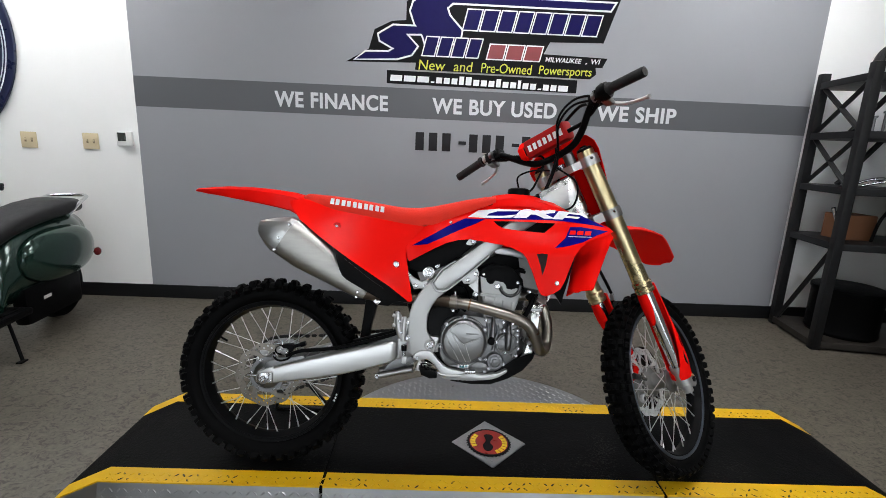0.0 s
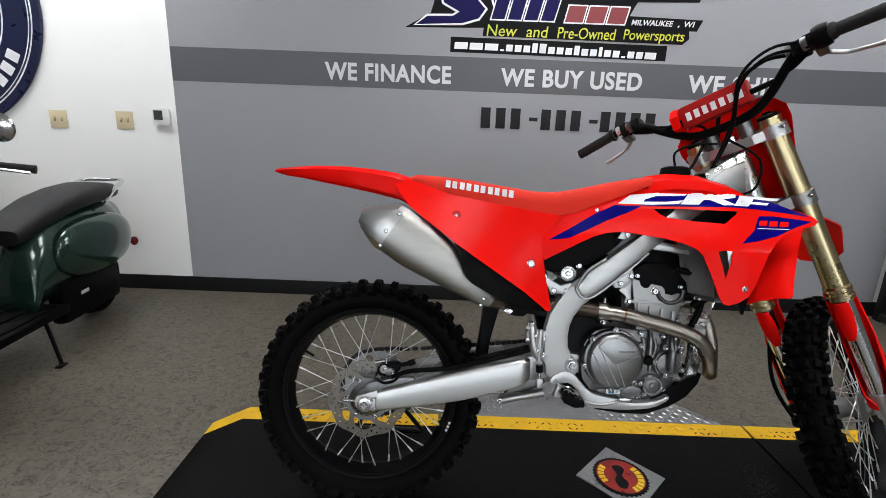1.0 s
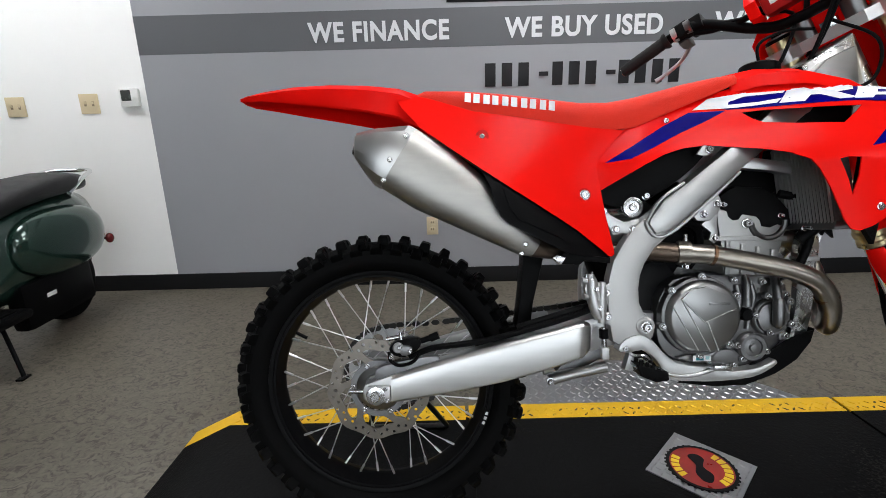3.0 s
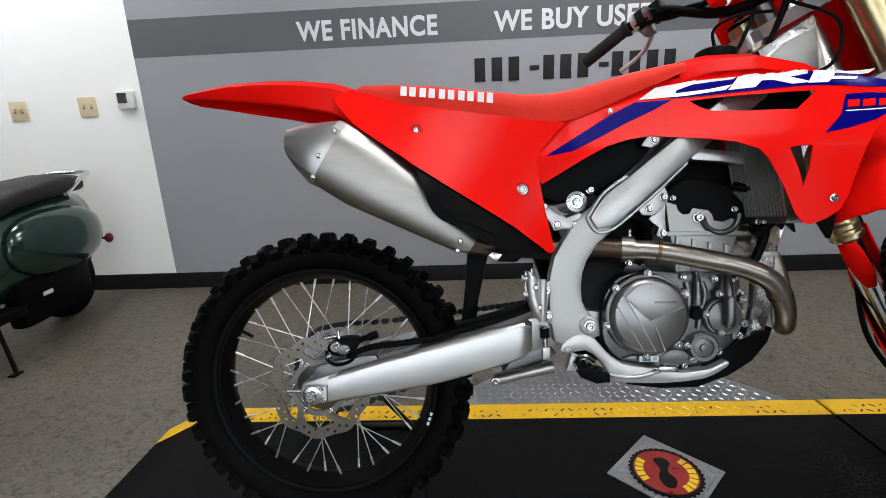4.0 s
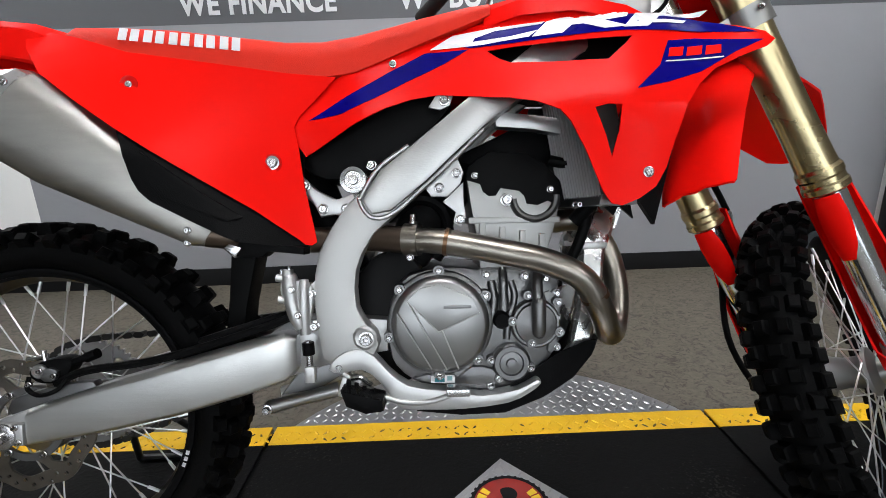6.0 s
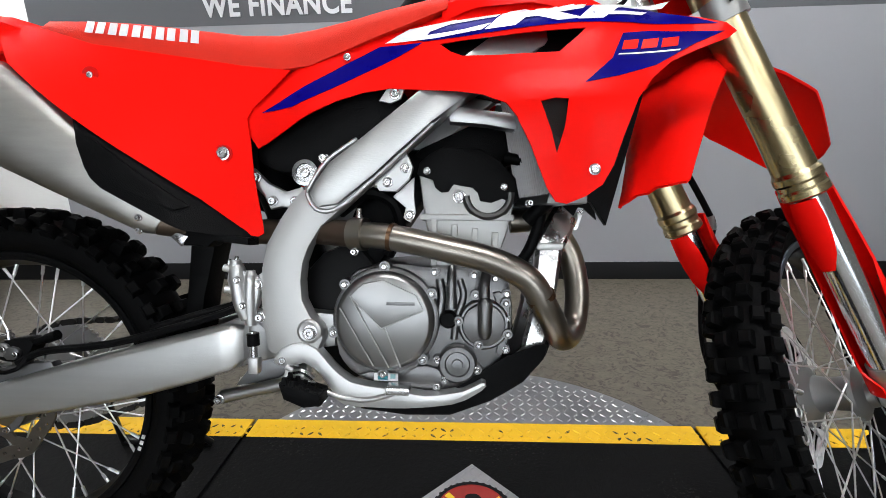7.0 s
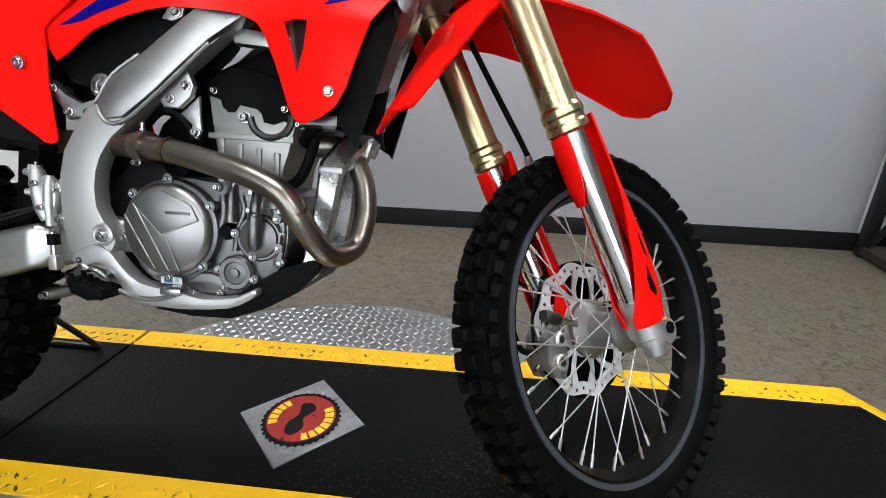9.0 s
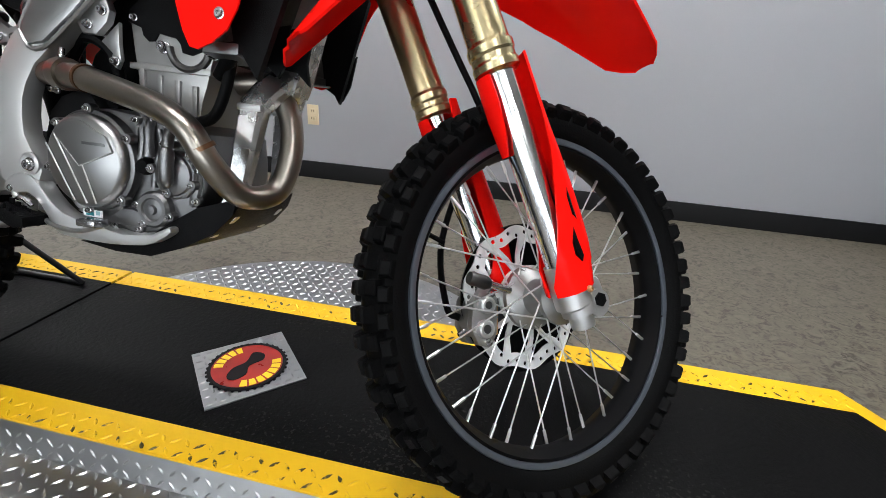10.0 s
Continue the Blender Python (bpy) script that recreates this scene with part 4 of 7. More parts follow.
for c, tail in (((0.481, 0.213), ((0.505, 0.245), (0.505, 0.200))), ((0.485, 0.162), ((0.505, 0.172), (0.510, 0.128)))):
    b = prism([(c[0] - 0.010, c[1]), (c[0] - 0.005, c[1] + 0.010), tail[0], tail[1], (c[0] - 0.004, c[1] - 0.010)], -0.112, -0.094, 0.003)
    part("frame_ear", b, M_ALU, bike)
    bolt((c[0] + 0.002, -0.113, c[1]), r=0.0085, h=0.008)
part("steering_head", tube([fork_at(0.70), fork_at(0.88)], 0.036, 24, 1), M_MOTTLED, bike, "aluminium steering head")
bm = prism([(0.93, 0.70), (1.045, 0.775), (1.085, 0.62), (1.04, 0.56), (0.98, 0.60)], -0.045, 0.045, 0.012)
part("head_gusset", bm, M_MOTTLED, bike, "bright aluminium head gusset")
# down tube and cradle
bm = tube([(1.075, 0, 0.63), (1.025, 0, 0.47), (0.985, 0, 0.335), (0.978, 0, 0.31)], [0.026, 0.026, 0.032, 0.030], 4, 6)
part("down_tube", bm, M_MOTTLED, bike, "square aluminium down tube")
for s in (-1, 1):
    rings = []
    for x, y, z, a, c in ((0.985, 0.004, 0.345, 0.020, 0.016), (0.962, 0.034, 0.310, 0.021, 0.017), (0.944, 0.050, 0.280, 0.021, 0.016), (0.938, 0.058, 0.220, 0.019, 0.014), (0.930, 0.064, 0.160, 0.017, 0.012), (0.914, 0.068, 0.100, 0.015, 0.011), (0.875, 0.070, 0.060, 0.013, 0.010), (0.80, 0.072, 0.042, 0.009, 0.010)):
        rings.append([(x + u * a, s * y + v * c, z + w * a * 0.5) for u, v, w in ((-1, -0.6, 1), (-0.7, -1, 0.7), (0.7, -1, -0.7), (1, -0.6, -1), (1, 0.6, -1), (0.7, 1, -0.7), (-0.7, 1, 0.7), (-1, 0.6, 1))])
    part("cradle_tube", loft(rings), M_MOTTLED, bike, "aluminium front cradle tube", smooth=25)
    part("cradle_collar", box(0.922, 0.966, s * 0.052 - 0.0175, s * 0.052 + 0.0175, 0.272, 0.284, 0.004), M_LUG, bike)
CRADLE = [(0.508, 0.092), (0.522, 0.114), (0.552, 0.125), (0.579, 0.114), (0.601, 0.089), (0.632, 0.065), (0.677, 0.057), (0.700, 0.055), (0.747, 0.046), (0.807, 0.055), (0.836, 0.070), (0.843, 0.062), (0.824, 0.047), (0.790, 0.032), (0.720, 0.024), (0.667, 0.024), (0.622, 0.027), (0.606, 0.042), (0.586, 0.072), (0.559, 0.091), (0.529, 0.085)]
part("cradle", prism(curvy(CRADLE, 2), -0.119, -0.088, 0.008), M_LUG, bike, "bowed aluminium frame cradle")
part("cradle", mirrored(prism(curvy(CRADLE, 2), -0.112, -0.084, 0.007)), M_ALU, bike)
bolt((0.568, -0.117, 0.14), r=0.0125, h=0.009)
bolt((0.524, -0.114, 0.095), r=0.008, h=0.007)
part("pivot_ring", disc_at((0.566, -0.112, 0.142), [(0.010, 0), (0.019, 0), (0.019, 0.005), (0.015, 0.007), (0.010, 0.006)], 28), M_LUG, bike)
# lugs under the side panel and subframe
SUB = [(0.462, 0.385), (0.472, 0.397), (0.496, 0.374), (0.525, 0.360), (0.552, 0.368), (0.562, 0.350), (0.549, 0.332), (0.520, 0.336), (0.500, 0.332), (0.490, 0.352), (0.470, 0.372)]
part("subframe_lug", prism(SUB, -0.105, -0.088, 0.004), M_ALU, bike, "cast subframe bracket")
for p in ((0.541, -0.106, 0.345), (0.505, -0.106, 0.345), (0.478, -0.106, 0.382)):
    bolt(p, r=0.0085, h=0.007)
bm = tube([(0.47, -0.07, 0.38), (0.30, -0.065, 0.44), (0.12, -0.055, 0.56)], 0.010, 8, 4)
tube([(0.62, -0.06, 0.53), (0.40, -0.06, 0.55), (0.12, -0.055, 0.575)], 0.010, 8, 4, bm)
part("subframe", bm, M_CAST, bike, "grey subframe tubes")

# engine
CASE = [(0.600, 0.120), (0.612, 0.086), (0.640, 0.062), (0.690, 0.044), (0.770, 0.041), (0.830, 0.060), (0.868, 0.100), (0.884, 0.150), (0.880, 0.205), (0.862, 0.240), (0.745, 0.246), (0.700, 0.250), (0.635, 0.238), (0.604, 0.195)]
engine = part("crankcase", prism(curvy(CASE, 2), -0.092, 0.100, 0.012), M_CAST, bike, "grey cast engine crankcase")


# filler case behind the spar; its near-black colour stands in for shade
part("gearbox_case", prism(curvy([(0.535, 0.085), (0.580, 0.058), (0.650, 0.060), (0.660, 0.240), (0.600, 0.275), (0.545, 0.235), (0.528, 0.150)], 2), -0.062, 0.080, 0.012), mat("shaded_cast_case", (0.008, 0.008, 0.0085), 0.5, metal=0.3, spec=0.1), bike, "gearbox case with the shade behind the spar in its colour")
part("clutch_rim", disc_at((0.685, -0.090, 0.161), [(0, 0), (0.0835, 0), (0.0845, 0.010), (0.083, 0.019), (0.079, 0.021), (0, 0.021)], 56), M_CAST, bike)
clutch = part("clutch_cover", disc_at((0.685, -0.108, 0.161), [(0, 0), (0.0765, 0.0), (0.0775, 0.007), (0.0755, 0.0125), (0.070, 0.0175), (0.068, 0.0185), (0, 0.022)], 64), M_COVER, bike, "satin grey round clutch cover with raised ribs")


def rib(p, q, r=0.0013):
    return tube([p, q], r, 6, 1)


CY = -0.1295
for a, b in (((-0.066, 0.022), (-0.014, -0.066)), ((-0.050, 0.041), (0.010, -0.068)), ((-0.016, 0.042), (0.028, -0.067)), ((-0.050, 0.041), (-0.002, -0.0076)), ((-0.002, -0.0076), (0.062, 0.021))):
    part("cover_rib", rib((0.684 + a[0], CY, 0.160 + a[1]), (0.684 + b[0], CY, 0.160 + b[1])), M_LUG, clutch)
bm = prism([(0.684 - 0.050, 0.160 + 0.041), (0.684 - 0.002, 0.160 - 0.0076), (0.684 + 0.062, 0.160 + 0.021), (0.684 + 0.050, 0.160 + 0.044), (0.684, 0.160 + 0.066), (0.684 - 0.030, 0.160 + 0.060)], CY - 0.0012, CY + 0.004, 0.001)
part("cover_facet", bm, M_COVER, clutch)
part("nameplate_bar", box(0.690, 0.733, CY - 0.0022, CY + 0.002, 0.188, 0.193, 0.0008), M_CAST, clutch)
for deg in (91, 139, 31, -45, 194, -92):
    a = radians(deg)
    c = (0.685 + 0.084 * math.cos(a), 0.161 + 0.084 * math.sin(a))
    part("bolt_boss", disc_at((c[0], -0.10, c[1]), [(0, 0), (0.0095, 0), (0.0085, 0.014), (0, 0.014)], 16), M_CAST, bike)
    bolt((c[0], -0.115, c[1]), r=0.0055, h=0.006)
part("water_pump", disc_at((0.838, -0.088, 0.156), [(0, 0), (0.040, 0), (0.040, 0.014), (0.037, 0.017), (0.034, 0.017), (0.032, 0.021), (0.012, 0.026), (0, 0.026)], 36), M_CAST, bike, "cast water pump cover")
for k in range(5):
    a = radians(40 + k * 72)
    part("bolt_boss", disc_at((0.840 + 0.041 * math.cos(a), -0.10, 0.165 + 0.041 * math.sin(a)), [(0, 0), (0.008, 0), (0.0075, 0.012), (0, 0.012)], 14), M_CAST, bike)
    bolt((0.840 + 0.041 * math.cos(a), -0.113, 0.165 + 0.041 * math.sin(a)), r=0.0045, h=0.005)
part("water_outlet", tube([(0.839, -0.118, 0.142), (0.839, -0.122, 0.150), (0.839, -0.122, 0.192), (0.8385, -0.120, 0.198), (0.8385, -0.114, 0.225), (0.846, -0.095, 0.250)], [0.008, 0.011, 0.0115, 0.0085, 0.0085, 0.009], 14, 3), M_CAST, bike)
part("oil_filter_cover", disc_at((0.798, -0.092, 0.093), [(0, 0), (0.031, 0), (0.031, 0.012), (0.027, 0.017), (0.020, 0.017), (0.018, 0.014), (0.009, 0.015), (0.008, 0.020), (0, 0.021)], 32), M_CAST, bike, "round oil filter cover")
for a in (-15, 172, 232):
    part("bolt_boss", disc_at((0.798 + 0.032 * math.cos(radians(a)), -0.090, 0.093 + 0.032 * math.sin(radians(a))), [(0, 0), (0.0085, 0), (0.0075, 0.015), (0, 0.015)], 14), M_CAST, bike)
    bolt((0.798 + 0.032 * math.cos(radians(a)), -0.106, 0.093 + 0.032 * math.sin(radians(a))), r=0.0055, h=0.006)
part("case_rib", tube([(0.768, -0.092, 0.225), (0.772, -0.096, 0.190), (0.762, -0.098, 0.150), (0.742, -0.098, 0.105), (0.705, -0.094, 0.066)], 0.007, 10, 5), M_CAST, bike)
part("case_rib", tube([(0.800, -0.090, 0.225), (0.806, -0.092, 0.198), (0.796, -0.094, 0.165), (0.792, -0.094, 0.130)], 0.006, 10, 5), M_CAST, bike)
part("case_step", prism(curvy([(0.640, 0.070), (0.700, 0.058), (0.770, 0.058), (0.776, 0.075), (0.750, 0.088), (0.690, 0.080)], 2), -0.101, -0.085, 0.004), M_CAST, bike)
part("case_step", prism(curvy([(0.852, 0.205), (0.874, 0.200), (0.880, 0.160), (0.872, 0.112), (0.858, 0.110), (0.866, 0.160)], 2), -0.098, -0.080, 0.004), M_CAST, bike)
for p in ((0.855, 0.228), (0.822, 0.232), (0.760, 0.236), (0.765, 0.054), (0.715, 0.052), (0.873, 0.204), (0.873, 0.165), (0.873, 0.116)):
    part("bolt_boss", disc_at((p[0], -0.088, p[1]), [(0, 0), (0.008, 0), (0.007, 0.010), (0, 0.010)], 14), M_CAST, bike)
    bolt((p[0], -0.099, p[1]), r=0.0055, h=0.006)
part("sensor_stub", tube([(0.787, -0.090, 0.245), (0.787, -0.098, 0.228), (0.787, -0.100, 0.205), (0.787, -0.100, 0.180)], [0.006, 0.0075, 0.0075, 0.010], 12, 3), M_CAST, bike)
part("oil_cap", disc_at((0.783, -0.094, 0.163), [(0, 0), (0.014, 0), (0.014, 0.012), (0.011, 0.018), (0, 0.018)], 20), M_BLACK, bike, "black oil filler cap")
CYL = [(0.752, 0.235), (0.860, 0.235), (0.866, 0.275), (0.874, 0.300), (0.886, 0.350), (0.880, 0.368), (0.860, 0.385), (0.731, 0.396), (0.738, 0.346), (0.746, 0.300)]
part("cylinder", prism(CYL, -0.076, 0.076, 0.006), M_CYL, bike, "grey cast cylinder")
for x0, x1, z0, z1 in ((0.752, 0.762, 0.245, 0.320), (0.785, 0.795, 0.245, 0.312), (0.818, 0.828, 0.245, 0.306), (0.850, 0.860, 0.245, 0.300)):
    part("cylinder_rib", box(x0, x1, -0.081, -0.074, z0, z1, 0.0015), M_CYL, bike)
part("cylinder_flange", box(0.734, 0.884, -0.081, 0.081, 0.318, 0.328, 0.002), M_CYL, bike)
part("head_cover", prism([(0.729, 0.390), (0.754, 0.382), (0.758, 0.370), (0.768, 0.362), (0.780, 0.363), (0.788, 0.375), (0.818, 0.370), (0.826, 0.362), (0.830, 0.349), (0.848, 0.346), (0.865, 0.353), (0.884, 0.345), (0.893, 0.352), (0.886, 0.386), (0.858, 0.416), (0.830, 0.432), (0.771, 0.435), (0.750, 0.424), (0.733, 0.410)], -0.079, 0.079, 0.004), M_BLACK, bike, "matt black cylinder head cover")
bm = bmesh.new()
pts = [(0.843 + 0.036 * math.cos(radians(a)), -0.077, 0.360 + 0.036 * math.sin(radians(a))) for a in range(-175, 20, 15)]
tube(pts, 0.0065, 8, 2, bm)
part("cam_cover_arch", bm, M_DARKCAST, bike, "curved cam chain arch")
bolt((0.797, -0.078, 0.356), r=0.011, h=0.010)
for p in ((0.745, -0.080, 0.396), (0.868, -0.080, 0.372)):
    bolt(p, r=0.006, h=0.008)
# engine hanger plates
HANG = [(0.698, 0.421), (0.712, 0.432), (0.726, 0.398), (0.720, 0.380), (0.700, 0.361), (0.674, 0.361), (0.664, 0.376)]
HANG_LOW = [(0.692, 0.354), (0.726, 0.385), (0.726, 0.354), (0.729, 0.329), (0.721, 0.313), (0.709, 0.321), (0.713, 0.337)]
part("engine_hanger", prism(HANG_LOW, -0.092, -0.084, 0.002), M_ALU, bike)
part("engine_hanger", prism(HANG, -0.108, -0.094, 0.003), M_ALU, bike, "aluminium engine hanger plate")
for p in ((0.714, -0.109, 0.397), (0.687, -0.109, 0.375), (0.720, -0.093, 0.325)):
    bolt(p, r=0.008, h=0.008)
part("wire_loom", tube([(0.60, -0.06, 0.33), (0.65, -0.08, 0.36), (0.69, -0.075, 0.345), (0.70, -0.065, 0.30), (0.68, -0.06, 0.26)], 0.010, 8, 5), M_BLACK, bike, "black cable loom")
part("breather_hose", tube([(0.87, -0.07, 0.42), (0.92, -0.085, 0.40), (0.925, -0.09, 0.33), (0.90, -0.088, 0.26), (0.86, -0.09, 0.24)], 0.009, 10, 5), M_BLACK, bike, "black coolant hose")
# skid plate
bm = sheet([(0.644, 0.016), (0.717, 0.008), (0.788, 0.010), (0.850, 0.034), (0.902, 0.064), (0.934, 0.100), (0.940, 0.124), (0.922, 0.122), (0.874, 0.105), (0.823, 0.072), (0.779, 0.040), (0.70, 0.022)], lambda x, z: -0.100 + 0.012 * ease((x - 0.85) / 0.10), thick=0.004, cell=0.02)
part("skid_plate_side", bm, M_BLACK, bike, "black plastic skid plate")
part("skid_plate_side", mirrored(sheet([(0.644, 0.016), (0.717, 0.008), (0.788, 0.010), (0.850, 0.034), (0.902, 0.064), (0.934, 0.100), (0.940, 0.124), (0.922, 0.122), (0.874, 0.105), (0.823, 0.072), (0.779, 0.040), (0.70, 0.022)], lambda x, z: -0.100 + 0.012 * ease((x - 0.85) / 0.10), thick=0.004, cell=0.02)), M_BLACK, bike)
rings = []
for x, z, w in ((0.648, 0.016, 0.097), (0.717, 0.008, 0.097), (0.788, 0.010, 0.097), (0.850, 0.034, 0.096), (0.902, 0.064, 0.090), (0.934, 0.100, 0.086), (0.942, 0.122, 0.084)):
    rings.append([(x, -w, z), (x, w, z), (x + 0.004, w, z + 0.006), (x + 0.004, -w, z + 0.006)])
part("skid_plate", loft(rings), M_BLACK, bike, "black plastic skid plate floor")

tag = part("engine_label", box(0.668, 0.706, -0.1135, -0.1120, 0.066, 0.078, 0.0006), M_DECAL_W, bike, "small silver and teal label")
part("teal_print", box(0.674, 0.690, -0.1142, -0.1134, 0.068, 0.074), mat("teal_print", (0.03, 0.20, 0.24), 0.3), tag, smooth=0)
part("teal_print", box(0.694, 0.702, -0.1142, -0.1134, 0.070, 0.077), mat("pale_teal_print", (0.25, 0.45, 0.48), 0.3), tag, smooth=0)

# exhaust
HEADER = [(0.885, -0.005, 0.318), (0.945, -0.004, 0.318), (0.985, -0.010, 0.270), (0.998, -0.025, 0.205), (0.988, -0.050, 0.145), (0.958, -0.100, 0.138), (0.930, -0.140, 0.185), (0.900, -0.150, 0.232), (0.850, -0.147, 0.258), (0.789, -0.140, 0.273), (0.694, -0.126, 0.291), (0.637, -0.112, 0.294)]
part("exhaust_header", tube(HEADER, 0.0198, 24, 8), M_TITAN, bike, "heat-tinted steel exhaust header")
for p, q in (((0.921, -0.1435, 0.203), (0.9175, -0.1455, 0.209)), ((0.700, -0.127, 0.2905), (0.694, -0.126, 0.2915))):
    part("weld_ring", rod(p, q, 0.0218, 24), mat("weld_bronze", (0.16, 0.09, 0.05), 0.35, metal=0.9), bike)
part("exhaust_clamp", rod((0.655, -0.116, 0.2945), (0.632, -0.110, 0.295), 0.0255, 24), M_TITAN, bike, "steel exhaust clamp")
bolt((0.640, -0.125, 0.268), r=0.006, h=0.012)
bolt((0.645, -0.118, 0.322), (0, 0, 1), r=0.006, h=0.012)
part("mid_pipe", tube([(0.64, -0.112, 0.294), (0.56, -0.080, 0.298), (0.48, -0.070, 0.296), (0.40, -0.090, 0.300), (0.325, -0.112, 0.310)], 0.021, 20, 6), mat("stained_mid_pipe", (0.12, 0.09, 0.07), 0.4, metal=0.9), bike, "brown stained mid pipe")
MUF = [(0.335, 0.306, 0.018, 0.020, -0.112), (0.318, 0.315, 0.027, 0.026, -0.112), (0.274, 0.351, 0.042, 0.036, -0.113), (0.203, 0.400, 0.058, 0.043, -0.114), (0.123, 0.450, 0.071, 0.046, -0.115), (0.053, 0.493, 0.070, 0.046, -0.117)]
adir = Vector((-0.844, 0, 0.536))
perp = Vector((0.536, 0, 0.844))


def oval(x, z, h, w, y, n=36, up=perp, off=0.0):
    out = []
    for k in range(n):
        a = 2 * math.pi * (k + off) / n
        c, s = math.cos(a), math.sin(a)
        c = math.copysign(abs(c) ** 0.75, c)
        s = math.copysign(abs(s) ** 0.75, s)
        out.append(Vector((x, y, z)) + up * (h * s) + Vector((0, w * c, 0)))
    return out


muffler = part("muffler", loft([oval(*row) for row in MUF]), M_MUFFLER, bike, "brushed steel muffler")
UP1, UP2 = Vector((0.30, 0, 0.954)), Vector((0.06, 0, 0.998))
CAP = [oval(0.056, 0.4905, 0.0715, 0.0475, -0.117, 14, perp, 0.5), oval(0.041, 0.499, 0.0715, 0.0475, -0.118, 14, perp, 0.5), oval(-0.002, 0.508, 0.047, 0.042, -0.120, 14, UP1, 0.5), oval(-0.031, 0.516, 0.027, 0.030, -0.122, 14, UP2, 0.5), oval(-0.033, 0.516, 0.023, 0.026, -0.122, 14, UP2, 0.5), oval(-0.015, 0.513, 0.020, 0.022, -0.122, 14, UP2, 0.5)]
part("end_cap", loft(CAP), M_CAPMETAL, muffler, "bevelled muffler end cap", smooth=18)
part("outlet", rod((0.0, -0.122, 0.505), (-0.034, -0.122, 0.518), 0.018, 20), M_BLACK, muffler)
for p in ((0.072, -0.160, 0.531), (0.040, -0.164, 0.484), (0.026, -0.158, 0.445), (0.310, -0.140, 0.316), (0.304, -0.130, 0.297)):
    bolt(p, r=0.0055, h=0.004, parent=muffler)

# ---- bodywork ----
# darker copy of the red plastic: shade of the bolt recesses as colour
M_RED_SHADED = mat("red_plastic_recess_shade", (0.62, 0.006, 0.004), 0.25, vary=0.05, spec=0.2)


def side_y(x, z):
    return -0.6405 + 0.9708 * x + 0.9635 * z + -0.0981 * x * x + -1.4538 * x * z + -0.127 * z * z


PANEL = [(0.046, 0.622), (0.060, 0.598), (0.099, 0.552), (0.163, 0.505), (0.221, 0.465), (0.278, 0.428), (0.349, 0.384), (0.414, 0.343), (0.474, 0.298), (0.481, 0.291), (0.490, 0.289), (0.497, 0.294), (0.495, 0.307), (0.479, 0.380), (0.469, 0.443), (0.463, 0.474), (0.470, 0.490), (0.526, 0.554), (0.450, 0.560), (0.356, 0.573), (0.206, 0.594), (0.120, 0.622), (0.080, 0.632)]
panel = part("side_panel", sheet(PANEL, side_y, thick=0.003, cell=0.025), M_RED, bike, "glossy red side panel")
part("side_panel", mirrored(sheet(PANEL, side_y, thick=0.003, cell=0.025)), M_RED, bike, "glossy red side panel")
part("bolt_recess", disc_at((0.224, side_y(0.224, 0.536) + 0.001, 0.536), [(0, 0), (0.0135, 0), (0.0135, 0.002), (0.010, 0.0012), (0, 0.0012)], 24), M_RED_SHADED, panel)
bolt((0.224, side_y(0.224, 0.536) - 0.0005, 0.536), r=0.0055, h=0.003, parent=panel)
part("bolt_recess", disc_at((0.434, side_y(0.434, 0.416) + 0.001, 0.416), [(0, 0), (0.014, 0), (0.014, 0.002), (0.011, 0.0012), (0, 0.0012)], 24), M_RED_SHADED, panel)
bolt((0.434, side_y(0.434, 0.416) - 0.001, 0.416), r=0.011, h=0.006, parent=panel)


def cover_y(x, z):
    return max(side_y(x, z) + 0.006, -0.168)


COVER = [(0.219, 0.468), (0.233, 0.439), (0.249, 0.390), (0.258, 0.373), (0.274, 0.358), (0.320, 0.334), (0.375, 0.306), (0.392, 0.298), (0.430, 0.292), (0.480, 0.284), (0.488, 0.292), (0.430, 0.337), (0.349, 0.389), (0.278, 0.434), (0.235, 0.461)]
INNER = [(0.10, 0.60), (0.13, 0.545), (0.21, 0.49), (0.30, 0.405), (0.38, 0.345), (0.47, 0.31), (0.47, 0.45), (0.40, 0.58)]
for s in (-1, 1):
    b = prism(INNER, -0.082, -0.076)
    part("inner_panel", b if s < 0 else mirrored(b), M_BLACK, bike, "black inner panel")
part("heat_guard", sheet(COVER, cover_y, thick=0.012, cell=0.02), M_BLACK, bike, "black plastic heat guard")
part("heat_guard_rib", sheet([(0.262, 0.428), (0.274, 0.388), (0.291, 0.366), (0.380, 0.328), (0.398, 0.334), (0.340, 0.372), (0.280, 0.416)], cover_y, thick=0.006, lift=0.004, cell=0.05), M_BLACK, bike)

# rear fender
rings = []
for x, w, zt, zb, c in ((0.13, 0.070, 0.628, 0.560, 0.020), (0.09, 0.080, 0.640, 0.565, 0.020), (0.05, 0.090, 0.650, 0.586, 0.018), (-0.02, 0.088, 0.657, 0.600, 0.016), (-0.10, 0.078, 0.661, 0.613, 0.014), (-0.18, 0.066, 0.660, 0.624, 0.012), (-0.25, 0.050, 0.654, 0.634, 0.010), (-0.295, 0.034, 0.648, 0.638, 0.006), (-0.312, 0.018, 0.645, 0.642, 0.003)):
    top = [(-w, zb), (-w - 0.002, zt - c), (-w + c, zt - 0.002), (0, zt + 0.004), (w - c, zt - 0.002), (w + 0.002, zt - c), (w, zb)]
    low = [(a * 0.95, b - 0.004) for a, b in reversed(top)]
    rings.append([(x, a, b) for a, b in top + low])
part("rear_fender", loft(rings), M_RED, bike, "red plastic rear fender")
